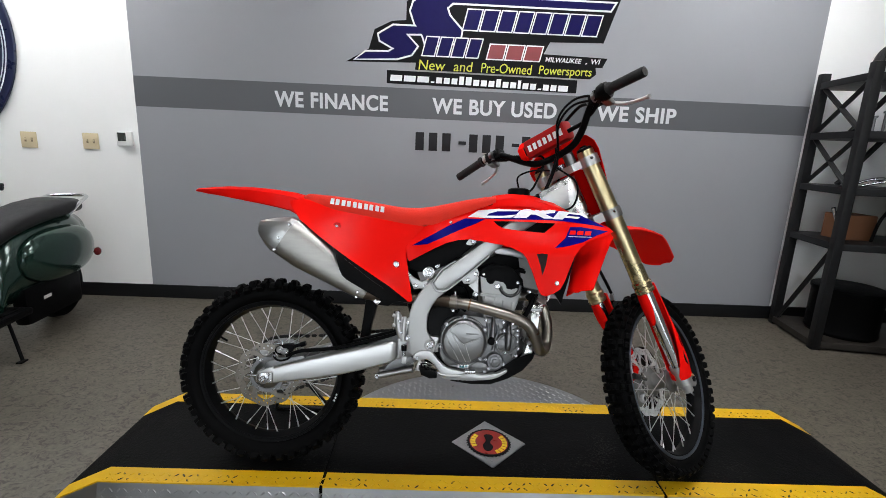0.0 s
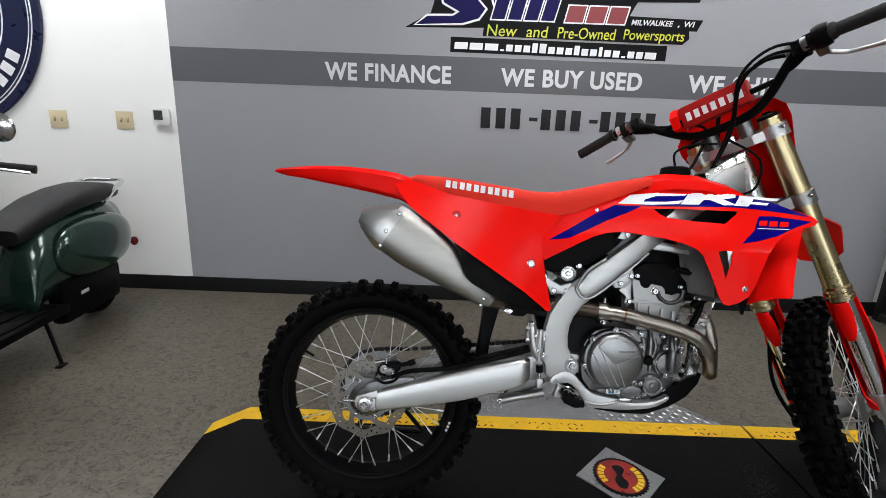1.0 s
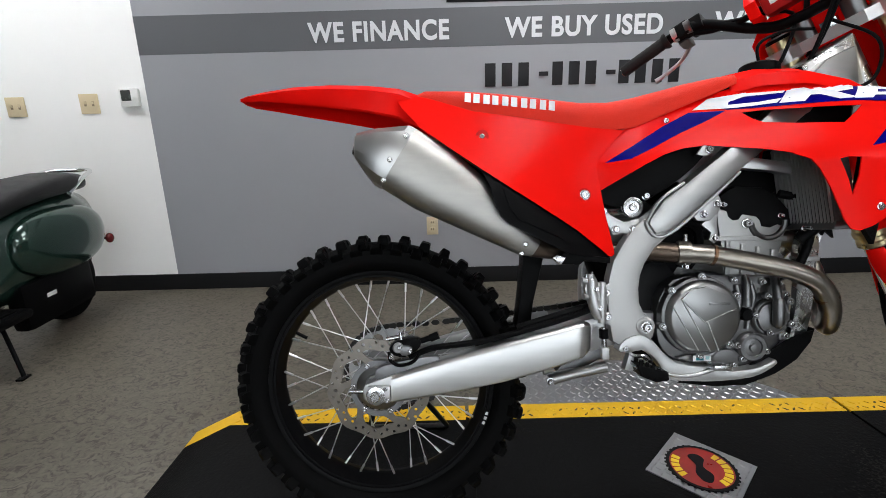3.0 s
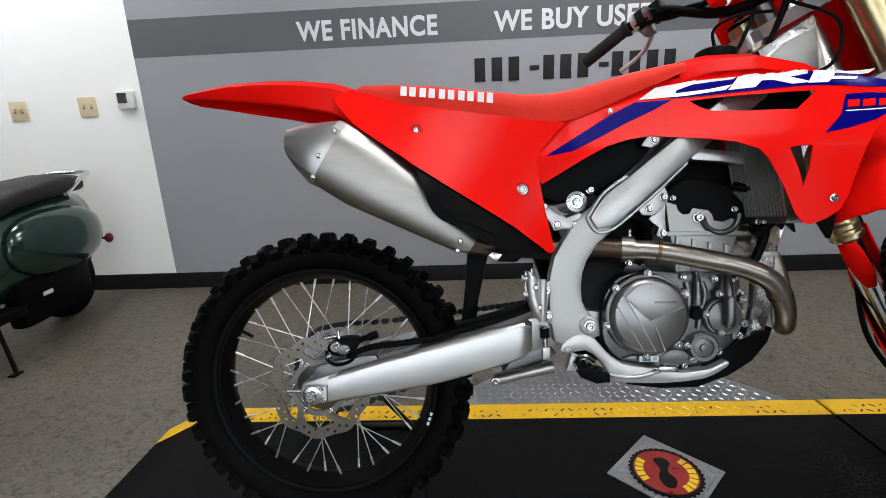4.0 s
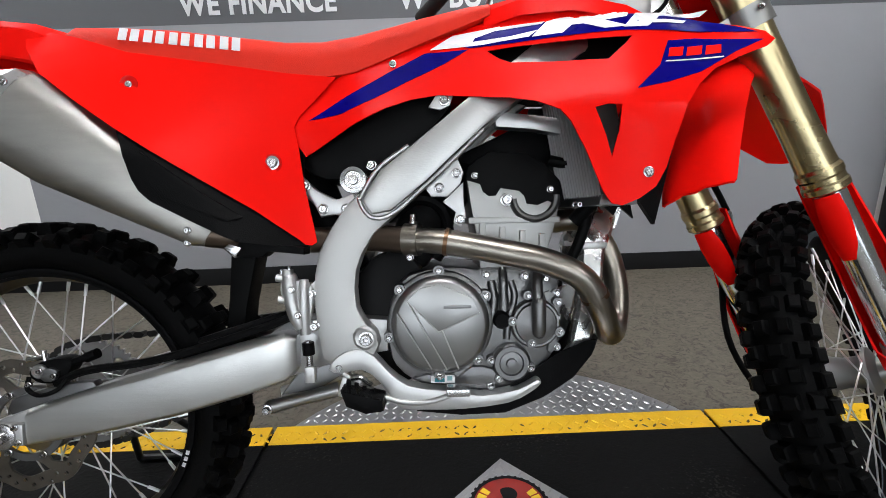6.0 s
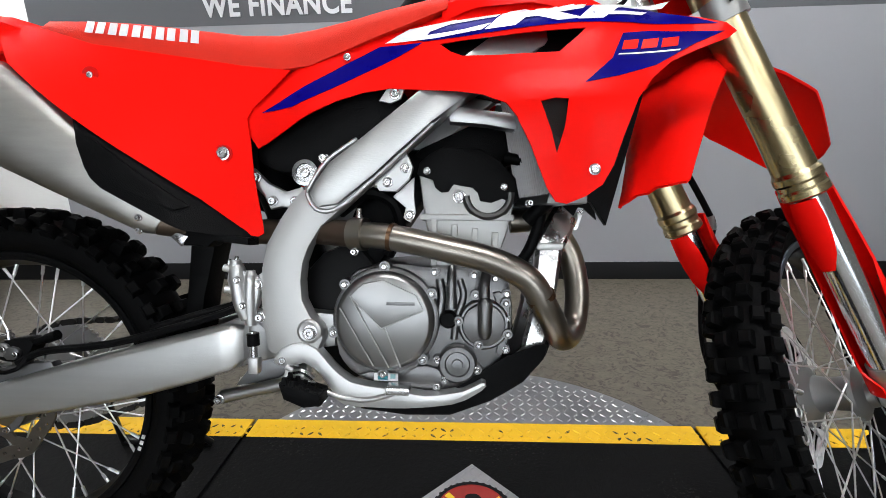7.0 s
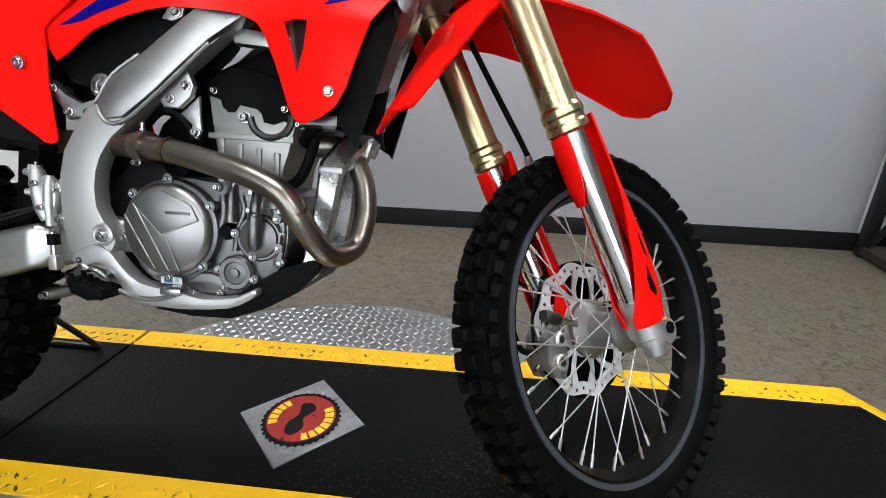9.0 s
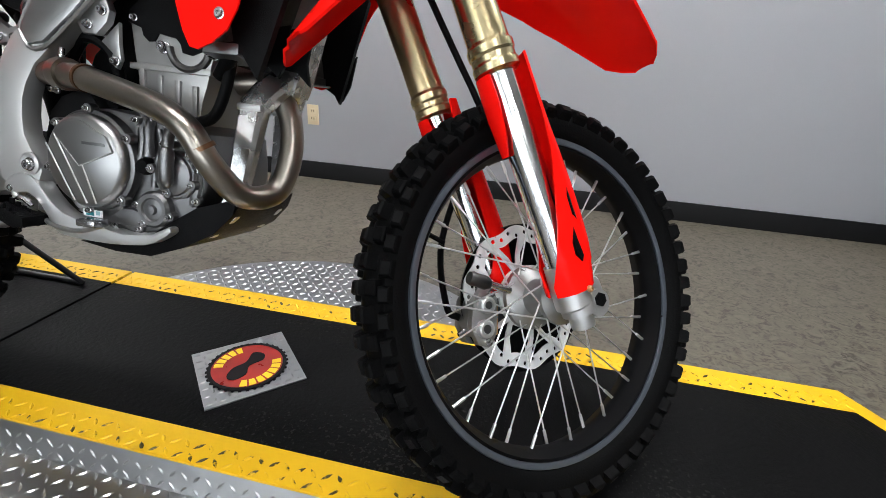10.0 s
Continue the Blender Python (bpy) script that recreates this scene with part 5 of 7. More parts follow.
part("under_fender", loft([[(x, -w, z), (x, w, z), (x, w, z - 0.02), (x, -w, z - 0.02)] for x, w, z in ((0.40, 0.05, 0.52), (0.2, 0.062, 0.575), (0.06, 0.065, 0.625))]), M_BLACK, bike)

# seat
rings = []
for x, zt, zl, w in ((0.085, 0.640, 0.628, 0.060), (0.106, 0.650, 0.622, 0.070), (0.18, 0.648, 0.598, 0.082), (0.26, 0.642, 0.585, 0.087), (0.36, 0.630, 0.573, 0.088), (0.44, 0.621, 0.564, 0.086), (0.50, 0.622, 0.558, 0.082), (0.554, 0.632, 0.566, 0.078), (0.61, 0.646, 0.590, 0.075), (0.671, 0.662, 0.616, 0.073), (0.74, 0.676, 0.644, 0.070), (0.775, 0.681, 0.660, 0.064)):
    h = zt - zl
    ring = [(-w - 0.004, zl - 0.004), (-w - 0.004, zl + h * 0.35), (-w, zt - 0.45 * h), (-w * 0.92, zt - 0.20 * h), (-w * 0.70, zt - 0.04 * h), (-w * 0.3, zt), (w * 0.3, zt), (w * 0.70, zt - 0.04 * h), (w * 0.92, zt - 0.20 * h), (w, zt - 0.45 * h), (w + 0.004, zl + h * 0.35), (w + 0.004, zl - 0.004)]
    rings.append([(x, a, b) for a, b in ring])
seat = part("seat", loft(rings), M_SEAT, bike, "red grained seat cover", smooth=55)


def seat_y(x, z):
    return -0.0915 + max(0.0, (z - 0.612)) * 0.28


for k in range(10):
    a = 0.190 + (k // 2) * 0.0395 + (k % 2) * 0.0185
    z = 0.6145 - 0.105 * (a - 0.190)
    pts = [(a, z), (a + 0.0130, z - 0.0014), (a + 0.0138, z + 0.0186), (a + 0.001, z + 0.020)]
    part("white_bar", sheet(pts, seat_y, thick=0.001, lift=0.0012, cell=0.05), M_DECAL_W, seat, "plain white printed bar")


# tank shrouds
def shroud_y(x, z):
    tuck = 0.014 * ease((0.56 - x) / 0.07)
    y = -0.075 - 0.036 * ease((0.590 - z) / 0.12) - 0.080 * ease((x - 0.60) / 0.40) - 0.022 * ease((x - 1.02) / 0.14) * ease((z - 0.50) / 0.06)
    top = 0.640 - 0.35 * max(0, x - 1.03)
    y += 0.045 * max(0.0, min(1.0, (z - (top - 0.07)) / 0.07)) ** 2 * ease((1.16 - x) / 0.1)
    return y + tuck


SHROUD = [(0.478, 0.428), (0.452, 0.466), (0.456, 0.490), (0.520, 0.552), (0.585, 0.582), (0.650, 0.610), (0.737, 0.640), (0.80, 0.655), (0.90, 0.652), (0.98, 0.640), (1.054, 0.620), (1.11, 0.600), (1.150, 0.582), (1.162, 0.570), (1.150, 0.560), (1.112, 0.546), (1.079, 0.531), (1.054, 0.508), (1.034, 0.480), (1.016, 0.430), (1.004, 0.392), (0.990, 0.366), (0.968, 0.350), (0.944, 0.340), (0.930, 0.343), (0.918, 0.362), (0.896, 0.420), (0.876, 0.462), (0.862, 0.480), (0.830, 0.495), (0.793, 0.504), (0.735, 0.512), (0.689, 0.518), (0.646, 0.513), (0.605, 0.500), (0.562, 0.478)]
SLOT1 = [(0.765, 0.586), (0.800, 0.588), (0.90, 0.588), (0.972, 0.588), (0.962, 0.577), (0.935, 0.553), (0.86, 0.556), (0.80, 0.562), (0.782, 0.571)]
SLOT2 = [(0.908, 0.479), (0.926, 0.483), (0.944, 0.481), (0.940, 0.445), (0.930, 0.408), (0.922, 0.440)]
shroud = part("tank_shroud", sheet(SHROUD, shroud_y, [SLOT1, SLOT2], 0.0032, 0.024), M_RED, bike, "glossy red tank shroud with blue and white graphics")
part("tank_shroud", mirrored(sheet(SHROUD, shroud_y, [SLOT1, SLOT2], 0.0032, 0.024)), M_RED, bike, "glossy red tank shroud")


def decal(name, pts, material, lift=0.0012, fn=shroud_y, parent=shroud, label=""):
    return part(name, sheet(pts, fn, thick=0.0006, lift=lift, cell=0.022), material, parent, label)


decal("blue_stripe", [(0.484, 0.484), (0.546, 0.522), (0.610, 0.562), (0.668, 0.592), (0.737, 0.592), (0.700, 0.572), (0.643, 0.546), (0.590, 0.518), (0.537, 0.492)], M_BLUE, label="dark blue decal stripe")
decal("blue_band", [(0.700, 0.606), (0.730, 0.620), (0.80, 0.631), (0.95, 0.636), (1.06, 0.626), (1.10, 0.604), (1.140, 0.582), (1.09, 0.590), (1.02, 0.596), (0.96, 0.598), (0.90, 0.597), (0.80, 0.594), (0.74, 0.594)], M_BLUE)
WH = 0.0022
for pts in ([(0.676, 0.597), (0.714, 0.624), (0.80, 0.635), (0.862, 0.636), (0.850, 0.626), (0.780, 0.623), (0.748, 0.612), (0.744, 0.605), (0.80, 0.607), (0.842, 0.613), (0.828, 0.602), (0.76, 0.597)],
            [(0.832, 0.601), (0.862, 0.634), (0.962, 0.642), (0.980, 0.635), (0.974, 0.626), (0.940, 0.620), (0.970, 0.605), (0.936, 0.603), (0.908, 0.616), (0.892, 0.616), (0.876, 0.602)],
            [(0.962, 0.603), (0.990, 0.634), (1.092, 0.630), (1.084, 0.623), (1.022, 0.625), (1.014, 0.617), (1.062, 0.616), (1.052, 0.609), (1.006, 0.610), (0.997, 0.603)]):
    decal("white_mark", pts, M_DECAL_W, WH, label="white slanted decal")
decal("blue_patch", [(0.966, 0.503), (1.005, 0.540), (1.022, 0.578), (1.060, 0.580), (1.146, 0.570), (1.108, 0.554), (1.060, 0.527), (1.010, 0.512)], M_BLUE)
for k in range(3):
    decal("small_bar", [(1.018 + k * 0.025, 0.552), (1.038 + k * 0.025, 0.553), (1.042 + k * 0.025, 0.567), (1.022 + k * 0.025, 0.566)], M_RED, 0.0024)
decal("white_bar", [(1.012, 0.5440), (1.090, 0.5460), (1.091, 0.5480), (1.014, 0.5460)], M_DECAL_W, 0.0024)
decal("white_bar", [(0.768, 0.641), (0.86, 0.647), (0.866, 0.651), (0.775, 0.647)], M_DECAL_W, 0.0016)
bolt((0.617, -0.085, 0.574), r=0.006, h=0.004, parent=shroud)
part("shroud_tab", prism([(0.672, 0.500), (0.688, 0.524), (0.712, 0.520), (0.706, 0.503), (0.690, 0.496)], -0.106, -0.100, 0.0015), M_ALU, bike)
bolt((0.697, -0.107, 0.510), r=0.0085, h=0.006)
bolt((0.979, -0.190, 0.386), r=0.008, h=0.005, parent=shroud)


# radiators with louvres
M_FIN = mat("radiator_fins", (0.09, 0.09, 0.088), 0.5, metal=0.6, bump=0.8, bump_scale=600, stretch=(1, 1, 8))


def toed(bm):
    """Turns a radiator part so that its outer edge stands further forward."""
    for v in bm.verts:
        v.co.x += 0.36 * (abs(v.co.y) - 0.105) + 0.014
    return bm


for s in (-1, 1):
    b = toed(prism([(0.872, 0.520), (0.912, 0.530), (0.946, 0.358), (0.900, 0.345)], -0.150, -0.050, 0.004))
    rad = part("radiator", b if s < 0 else mirrored(b), M_FIN, bike, "grey aluminium radiator")
    for k in range(16):
        y = 0.147 - k * 0.0062
        b = toed(prism([(0.867, 0.512), (0.873, 0.516), (0.902, 0.350), (0.896, 0.350)], -y, -y + 0.0018))
        part("fin", b if s < 0 else mirrored(b), M_LUG, rad, smooth=0)
    for z0, x0, z1, x1 in ((0.516, 0.862, 0.534, 0.914), (0.342, 0.892, 0.358, 0.950)):
        b = toed(prism([(x0, z0), (x0 + 0.004, z1), (x1, z1), (x1, z0)], -0.152, -0.048, 0.003))
        part("tank_end", b if s < 0 else mirrored(b), M_CAST, rad)
    b = sheet([(0.985, 0.545), (1.030, 0.560), (1.060, 0.500), (1.030, 0.390), (1.008, 0.312), (0.985, 0.345), (0.950, 0.345), (0.965, 0.40)], lambda x, z: -0.150 + 0.3 * max(0, x - 1.0), thick=0.012, cell=0.03)
    part("louvre", b if s < 0 else mirrored(b), M_BLACK, bike, "black radiator louvre")
    b = rod((0.935, s * 0.10, 0.352), (0.905, s * 0.085, 0.318), 0.012, 14)
    part("radiator_hose", b, M_BLACK, bike)
    bolt((0.905, s * 0.098, 0.345), (0, s, 0), r=0.006, h=0.02)

part("louvre_fin", prism([(0.930, 0.351), (0.960, 0.372), (1.015, 0.415), (1.005, 0.353), (0.990, 0.322), (0.950, 0.345)], 0.192, 0.200, 0.002), M_BLACK, bike, "black pointed louvre fin")
part("louvre_fin", prism([(0.940, 0.352), (0.960, 0.400), (1.030, 0.420), (1.020, 0.356), (1.027, 0.322), (1.004, 0.342)], -0.030, -0.020, 0.002), M_BLACK, bike)
part("louvre_fin", prism([(0.930, 0.352), (0.950, 0.400), (1.000, 0.410), (0.996, 0.352), (0.984, 0.328), (0.966, 0.344)], -0.052, -0.044, 0.002), M_BLACK, bike)

# tank, airbox and cap
rings = []
for x, zt, zl, w in ((0.72, 0.650, 0.56, 0.050), (0.78, 0.684, 0.56, 0.058), (0.86, 0.695, 0.54, 0.062), (0.94, 0.690, 0.54, 0.075), (1.00, 0.660, 0.55, 0.09), (1.02, 0.63, 0.57, 0.07)):
    rings.append([(x, a, b) for a, b in ((-w, zl), (-w - 0.006, (zl + zt) / 2), (-w * 0.85, zt - 0.03), (-w * 0.5, zt), (w * 0.5, zt), (w * 0.85, zt - 0.03), (w + 0.006, (zl + zt) / 2), (w, zl))])
part("fuel_tank", loft(rings), M_BLACK, bike, "black plastic fuel tank")
rings = []
for x, zt, w in ((0.765, 0.681, 0.066), (0.82, 0.690, 0.092), (0.90, 0.688, 0.112), (0.98, 0.668, 0.120), (1.04, 0.640, 0.118)):
    rings.append([(x, a, b) for a, b in ((-w, zt - 0.045), (-w * 0.92, zt - 0.018), (-w * 0.55, zt + 0.001), (-w * 0.42, zt + 0.002), (-w * 0.42, zt - 0.004), (-w * 0.88, zt - 0.03))])
bm = loft(rings)
part("tank_cover", bm, M_RED, bike, "red tank top cover")
part("tank_cover", mirrored(loft(rings)), M_RED, bike)
part("filler_cap", turned([(0, 0), (0.040, 0), (0.042, 0.012), (0.040, 0.024), (0.034, 0.028), (0, 0.028)], (0.868, 0, 0.690), (0, 0, 1), 24), M_BLACK, bike, "black fuel filler cap")
AIR = [(0.470, 0.440), (0.56, 0.500), (0.63, 0.530), (0.70, 0.530), (0.705, 0.500), (0.66, 0.455), (0.60, 0.415), (0.54, 0.39), (0.48, 0.40)]
part("airbox", prism(curvy(AIR, 2), -0.082, 0.082, 0.015), M_BLACK, bike, "black plastic airbox")
part("intake_boot", tube([(0.60, -0.01, 0.46), (0.66, -0.01, 0.42), (0.74, -0.01, 0.40)], 0.036, 16, 5), M_BLACK, bike)
part("inner_block", prism([(0.58, 0.25), (0.62, 0.34), (0.73, 0.44), (0.86, 0.50), (0.90, 0.43), (0.74, 0.36), (0.66, 0.24)], -0.040, 0.060, 0.01), M_BLACK, bike, "dark parts behind the frame")
part("frame_rail", prism([(0.775, 0.500), (0.873, 0.488), (0.926, 0.473), (0.918, 0.452), (0.840, 0.467), (0.780, 0.472)], -0.086, -0.058, 0.008), M_ALU, bike, "aluminium cross rail")
# shock reservoir knob and shock
part("shock_body", tube([(0.46, 0, 0.40), (0.52, 0, 0.25), (0.54, 0, 0.16)], 0.038, 20, 5), M_BLACK, bike, "black rear shock")
part("shock_reservoir", rod((0.549, -0.078, 0.392), (0.549, 0.01, 0.392), 0.022, 24), M_STEEL, bike)
part("adjuster_knob", disc_at((0.549, -0.078, 0.392), [(0, 0), (0.021, 0), (0.022, 0.004), (0.021, 0.009), (0.015, 0.010), (0.014, 0.006), (0.008, 0.006), (0.007, 0.011), (0, 0.012)], 28), M_STEEL, bike, "bright shock adjuster")
bolt((0.578, -0.080, 0.416), r=0.009, h=0.008)
# mud flap and chain guide behind the shock
part("mud_flap", prism([(0.325, 0.286), (0.372, 0.286), (0.348, 0.18), (0.338, 0.09), (0.304, 0.08), (0.318, 0.20)], -0.030, 0.030, 0.005), M_BLACK, bike, "black rubber mud flap")
part("guard_foot", prism([(0.379, 0.275), (0.386, 0.300), (0.430, 0.294), (0.482, 0.287), (0.482, 0.276), (0.430, 0.282), (0.419, 0.273)], -0.142, -0.104, 0.003), M_BLACK, bike)
part("flap_bracket", prism([(0.364, 0.288), (0.373, 0.295), (0.392, 0.289), (0.380, 0.273)], -0.146, -0.125, 0.002), M_STEEL, bike)
# linkage
bm = tube([(0.383, -0.035, 0.003), (0.44, -0.04, 0.018), (0.51, -0.045, 0.036)], [0.013, 0.011, 0.013], 10, 4)
link = part("shock_link", bm, M_ALU, bike, "forged shock linkage arm")
part("shock_link", mirrored(tube([(0.383, -0.035, 0.003), (0.44, -0.04, 0.018), (0.51, -0.045, 0.036)], [0.013, 0.011, 0.013], 10, 4)), M_ALU, bike)
part("link_block", prism([(0.40, 0.02), (0.47, 0.03), (0.52, 0.06), (0.50, 0.085), (0.44, 0.07)], -0.03, 0.03, 0.006), M_CAST, bike)
bolt((0.383, -0.048, 0.003), r=0.009, h=0.009)
# rear brake master cylinder and pedal
bm = tube([(0.449, -0.116, 0.252), (0.449, -0.116, 0.243), (0.451, -0.116, 0.238), (0.455, -0.116, 0.200), (0.462, -0.117, 0.176), (0.468, -0.117, 0.160)], [0.0085, 0.0095, 0.0125, 0.0130, 0.0125, 0.0095], 18, 2)
tube([(0.474, -0.117, 0.236), (0.474, -0.117, 0.222), (0.473, -0.117, 0.190), (0.474, -0.117, 0.150)], [0.0065, 0.0095, 0.0105, 0.0085], 16, 2, bm)
prism(curvy([(0.438, 0.232), (0.462, 0.236), (0.486, 0.222), (0.484, 0.180), (0.470, 0.166), (0.452, 0.186), (0.440, 0.206)], 2), -0.121, -0.104, 0.004, bm)
rod((0.432, -0.118, 0.240), (0.448, -0.118, 0.236), 0.0062, 10, bm)
rod((0.434, -0.120, 0.206), (0.446, -0.118, 0.205), 0.0062, 10, bm)
part("master_cylinder", bm, M_LUG, bike, "small cast rear brake master cylinder")
for p in ((0.458, -0.130, 0.222), (0.466, -0.129, 0.182)):
    bolt(p, r=0.0055, h=0.005)
part("rod_clevis", box(0.472, 0.488, -0.126, -0.110, 0.074, 0.100, 0.003), M_LUG, bike)
part("push_rod", rod((0.477, -0.118, 0.140), (0.480, -0.118, 0.078), 0.0055, 10), M_STEEL, bike)
part("master_boot", rod((0.477, -0.118, 0.137), (0.478, -0.118, 0.118), 0.0095, 12), M_BLACK, bike)
for z in (0.245, 0.25):
    bolt((0.440 + (z - 0.245) * 2.4, -0.118, z + 0.002), (0, 0, 1), r=0.004, h=0.006)
peg = part("footpeg", prism([(0.533, 0.072), (0.541, 0.048), (0.571, 0.036), (0.597, 0.040), (0.596, 0.056), (0.560, 0.066)], -0.158, -0.112, 0.003), M_BLACK, bike, "black toothed foot peg")
for k in range(5):
    x = 0.541 + k * 0.012
    z = 0.073 - k * 0.0055
    for y in (-0.156, -0.132):
        part("peg_tooth", prism([(x - 0.005, z - 0.012), (x - 0.003, z + 0.008), (x + 0.003, z + 0.007), (x + 0.005, z - 0.013)], y, y + 0.005, 0.0008), M_BLACK, peg)
part("peg_pin", rod((0.536, -0.150, 0.066), (0.536, -0.108, 0.066), 0.0045, 10), M_STEEL, peg)
part("peg_spring", tube([(0.545, -0.124, 0.080), (0.560, -0.128, 0.082), (0.575, -0.124, 0.070)], 0.004, 8, 4), M_STEEL, peg)
part("peg_bracket", prism([(0.520, 0.050), (0.560, 0.050), (0.560, 0.078), (0.53, 0.084)], -0.122, -0.10, 0.004), M_LUG, bike)
part("brake_pedal", tube([(0.53, -0.118, 0.086), (0.60, -0.118, 0.045), (0.66, -0.120, 0.038), (0.715, -0.124, 0.056)], 0.0045, 10, 4), M_ALU, bike, "forged brake pedal arm")
bm = box(0.692, 0.728, -0.150, -0.122, 0.056, 0.068, 0.003)
part("pedal_tip", bm, M_STEEL, bike, "bright serrated pedal tip")

# ---- front end ----
LEG = 0.098
OFF = 0.026
for s in (-1, 1):
    y = s * LEG
    prof = [(0.385, 0.0285), (0.390, 0.0345), (0.400, 0.0345), (0.404, 0.0325), (0.412, 0.0325), (0.416, 0.0345), (0.426, 0.0345), (0.432, 0.031), (0.50, 0.0298), (0.62, 0.0305), (0.70, 0.0315), (0.92, 0.0305), (0.945, 0.030)]
    b = tube([fork_at(a, y, OFF) for a, _ in prof], [r for _, r in prof], 32, 1)
    steered("fork_outer_tube", b, M_GOLD, "gold anodised fork outer tube", smooth=14)
    steered("fork_slider", tube([fork_at(0.03, y, OFF), fork_at(0.39, y, OFF)], 0.0245, 28, 1), M_CHROME, "polished chrome fork slider")
    steered("fork_cap", turned([(0, 0), (0.027, 0), (0.027, 0.008), (0.020, 0.012), (0.012, 0.012), (0.011, 0.018), (0, 0.018)], fork_at(0.945, y, OFF), AXIS, 24), M_BLACK)
    lug = tube([fork_at(-0.036, y, OFF + 0.004), fork_at(-0.034, y, OFF + 0.004), fork_at(-0.014, y, OFF + 0.004), fork_at(-0.012, y, OFF + 0.004), fork_at(0.004, y, OFF + 0.004), fork_at(0.006, y, OFF), fork_at(0.045, y, OFF), fork_at(0.075, y, OFF)], [0.014, 0.0185, 0.0195, 0.0265, 0.0270, 0.0295, 0.0285, 0.0275], 24, 1)
    lugo = steered("axle_lug", lug, M_LUG, "cast axle clamp")
    b = rod(fork_at(-0.004, y - s * 0.02, 0.052), fork_at(-0.004, y + s * 0.024, 0.052), 0.021, 20)
    steered("axle_clamp", b, M_LUG)
    ear = [fork_at(u, y, v) for u, v in ((0.030, 0.030), (0.036, 0.072), (0.026, 0.080), (-0.006, 0.082), (-0.024, 0.066), (-0.030, 0.030))]
    b = loft([[p + Vector((0, s * w, 0)) for p in ear] for w in (-0.012, 0.012)])
    bmesh.ops.bevel(b, geom=b.edges[:], offset=0.003, segments=1, affect="EDGES")
    steered("clamp_ear", b, M_LUG)
    steered("axle_end", rod(fork_at(0, y + s * 0.022, 0.055), fork_at(0, y + s * 0.027, 0.055), 0.011, 6), M_BLACK)
    # guard: a curved shell ahead of the slider that wraps the foot, with two vents
    def shell(rows, name, label=""):
        rings = []
        for a, w0, w1, rr, nose in rows:
            outer, inner = [], []
            for k in range(15):
                q = radians(w0 + (w1 - w0) * k / 14)
                d = AHEAD * math.cos(q) + Vector((0, s, 0)) * math.sin(q)
                n = nose * max(0.0, math.cos(q))
                outer.append(fork_at(a, y, OFF) + d * (rr + 0.0035 + n))
                inner.append(fork_at(a, y, OFF) + d * (rr + n))
            rings.append(outer + inner[::-1])
        return steered(name, loft(rings), M_RED, label)

    shell(((0.030, -165, 165, 0.033, 0.0), (0.048, -165, 165, 0.0335, 0.004), (0.07, -120, 150, 0.034, 0.010), (0.10, -95, 132, 0.034, 0.014), (0.14, -90, 112, 0.034, 0.016), (0.19, -85, 90, 0.034, 0.016), (0.25, -80, 66, 0.034, 0.014), (0.31, -80, 48, 0.035, 0.010), (0.36, -80, 40, 0.036, 0.008), (0.405, -70, 34, 0.038, 0.006)), "fork_guard", "red plastic fork guard")
    shell(((0.385, 150, 210, 0.031, 0.0), (0.35, 148, 220, 0.032, 0.0), (0.32, 152, 222, 0.032, 0.0), (0.29, 160, 220, 0.031, 0.0), (0.262, 178, 210, 0.030, 0.0)), "guard_leaf")
    for a0, a1, q0, rr in ((0.075, 0.135, 78, 0.0385), (0.135, 0.215, 58, 0.0420)):
        d = AHEAD * math.cos(radians(q0)) + Vector((0, s, 0)) * math.sin(radians(q0))
        t = AHEAD * -math.sin(radians(q0)) + Vector((0, s, 0)) * math.cos(radians(q0))
        c0, n0 = fork_at(a0, y, OFF) + d * rr, (a1 - a0)
        b = loft([[c0 + AXIS * u + t * v + d * w for u, v in ((0, 0.003), (0.012, 0.010), (n0 * 0.5, 0.009), (n0, -0.004), (n0 * 0.55, -0.004), (0.01, -0.006))] for w in (-0.004, 0.002)])
        steered("guard_vent", b, M_BLACK, "dark triangular vent")
    bolt(fork_at(0.03, y + s * 0.038, OFF + 0.004), (0, s, 0), r=0.005, h=0.004, turn=True, material=M_BRONZE)
    # clamp collars
    for a in (0.70, 0.905):
        b = tube([fork_at(a - 0.018, y, OFF), fork_at(a + 0.018, y, OFF)], 0.037, 28, 1)
        steered("clamp_collar", b, M_LUG if a > 0.8 else M_CYL)
        bolt(fork_at(a + 0.006, y + s * 0.030, OFF - 0.03), -AHEAD, r=0.005, h=0.006, turn=True)


def plate_at(a, thick, half, d0, d1):
    """A clamp bridge between the legs, square to the steering axis."""
    rings = []
    for t in (a - thick, a + thick):
        rings.append([fork_at(t, y, d) for y, d in ((-half, OFF - 0.02), (-half * 0.6, d0), (half * 0.6, d0), (half, OFF - 0.02), (half, OFF + 0.02), (half * 0.6, d1), (-half * 0.6, d1), (-half, OFF + 0.02))])
    return loft(rings)


steered("triple_clamp", plate_at(0.70, 0.016, LEG, -0.035, 0.035), M_CYL, "cast lower triple clamp")
steered("triple_clamp", plate_at(0.905, 0.013, LEG, -0.030, 0.040), M_LUG, "cast upper triple clamp")
steered("stem_nut", rod(fork_at(0.915), fork_at(0.935), 0.018, 6), M_STEEL)
for s in (-1, 1):
    b = tube([fork_at(0.915, s * 0.045, 0.0), fork_at(0.965, s * 0.045, 0.0)], 0.020, 16, 1)
    steered("bar_clamp", b, M_CAST, "bar clamp")
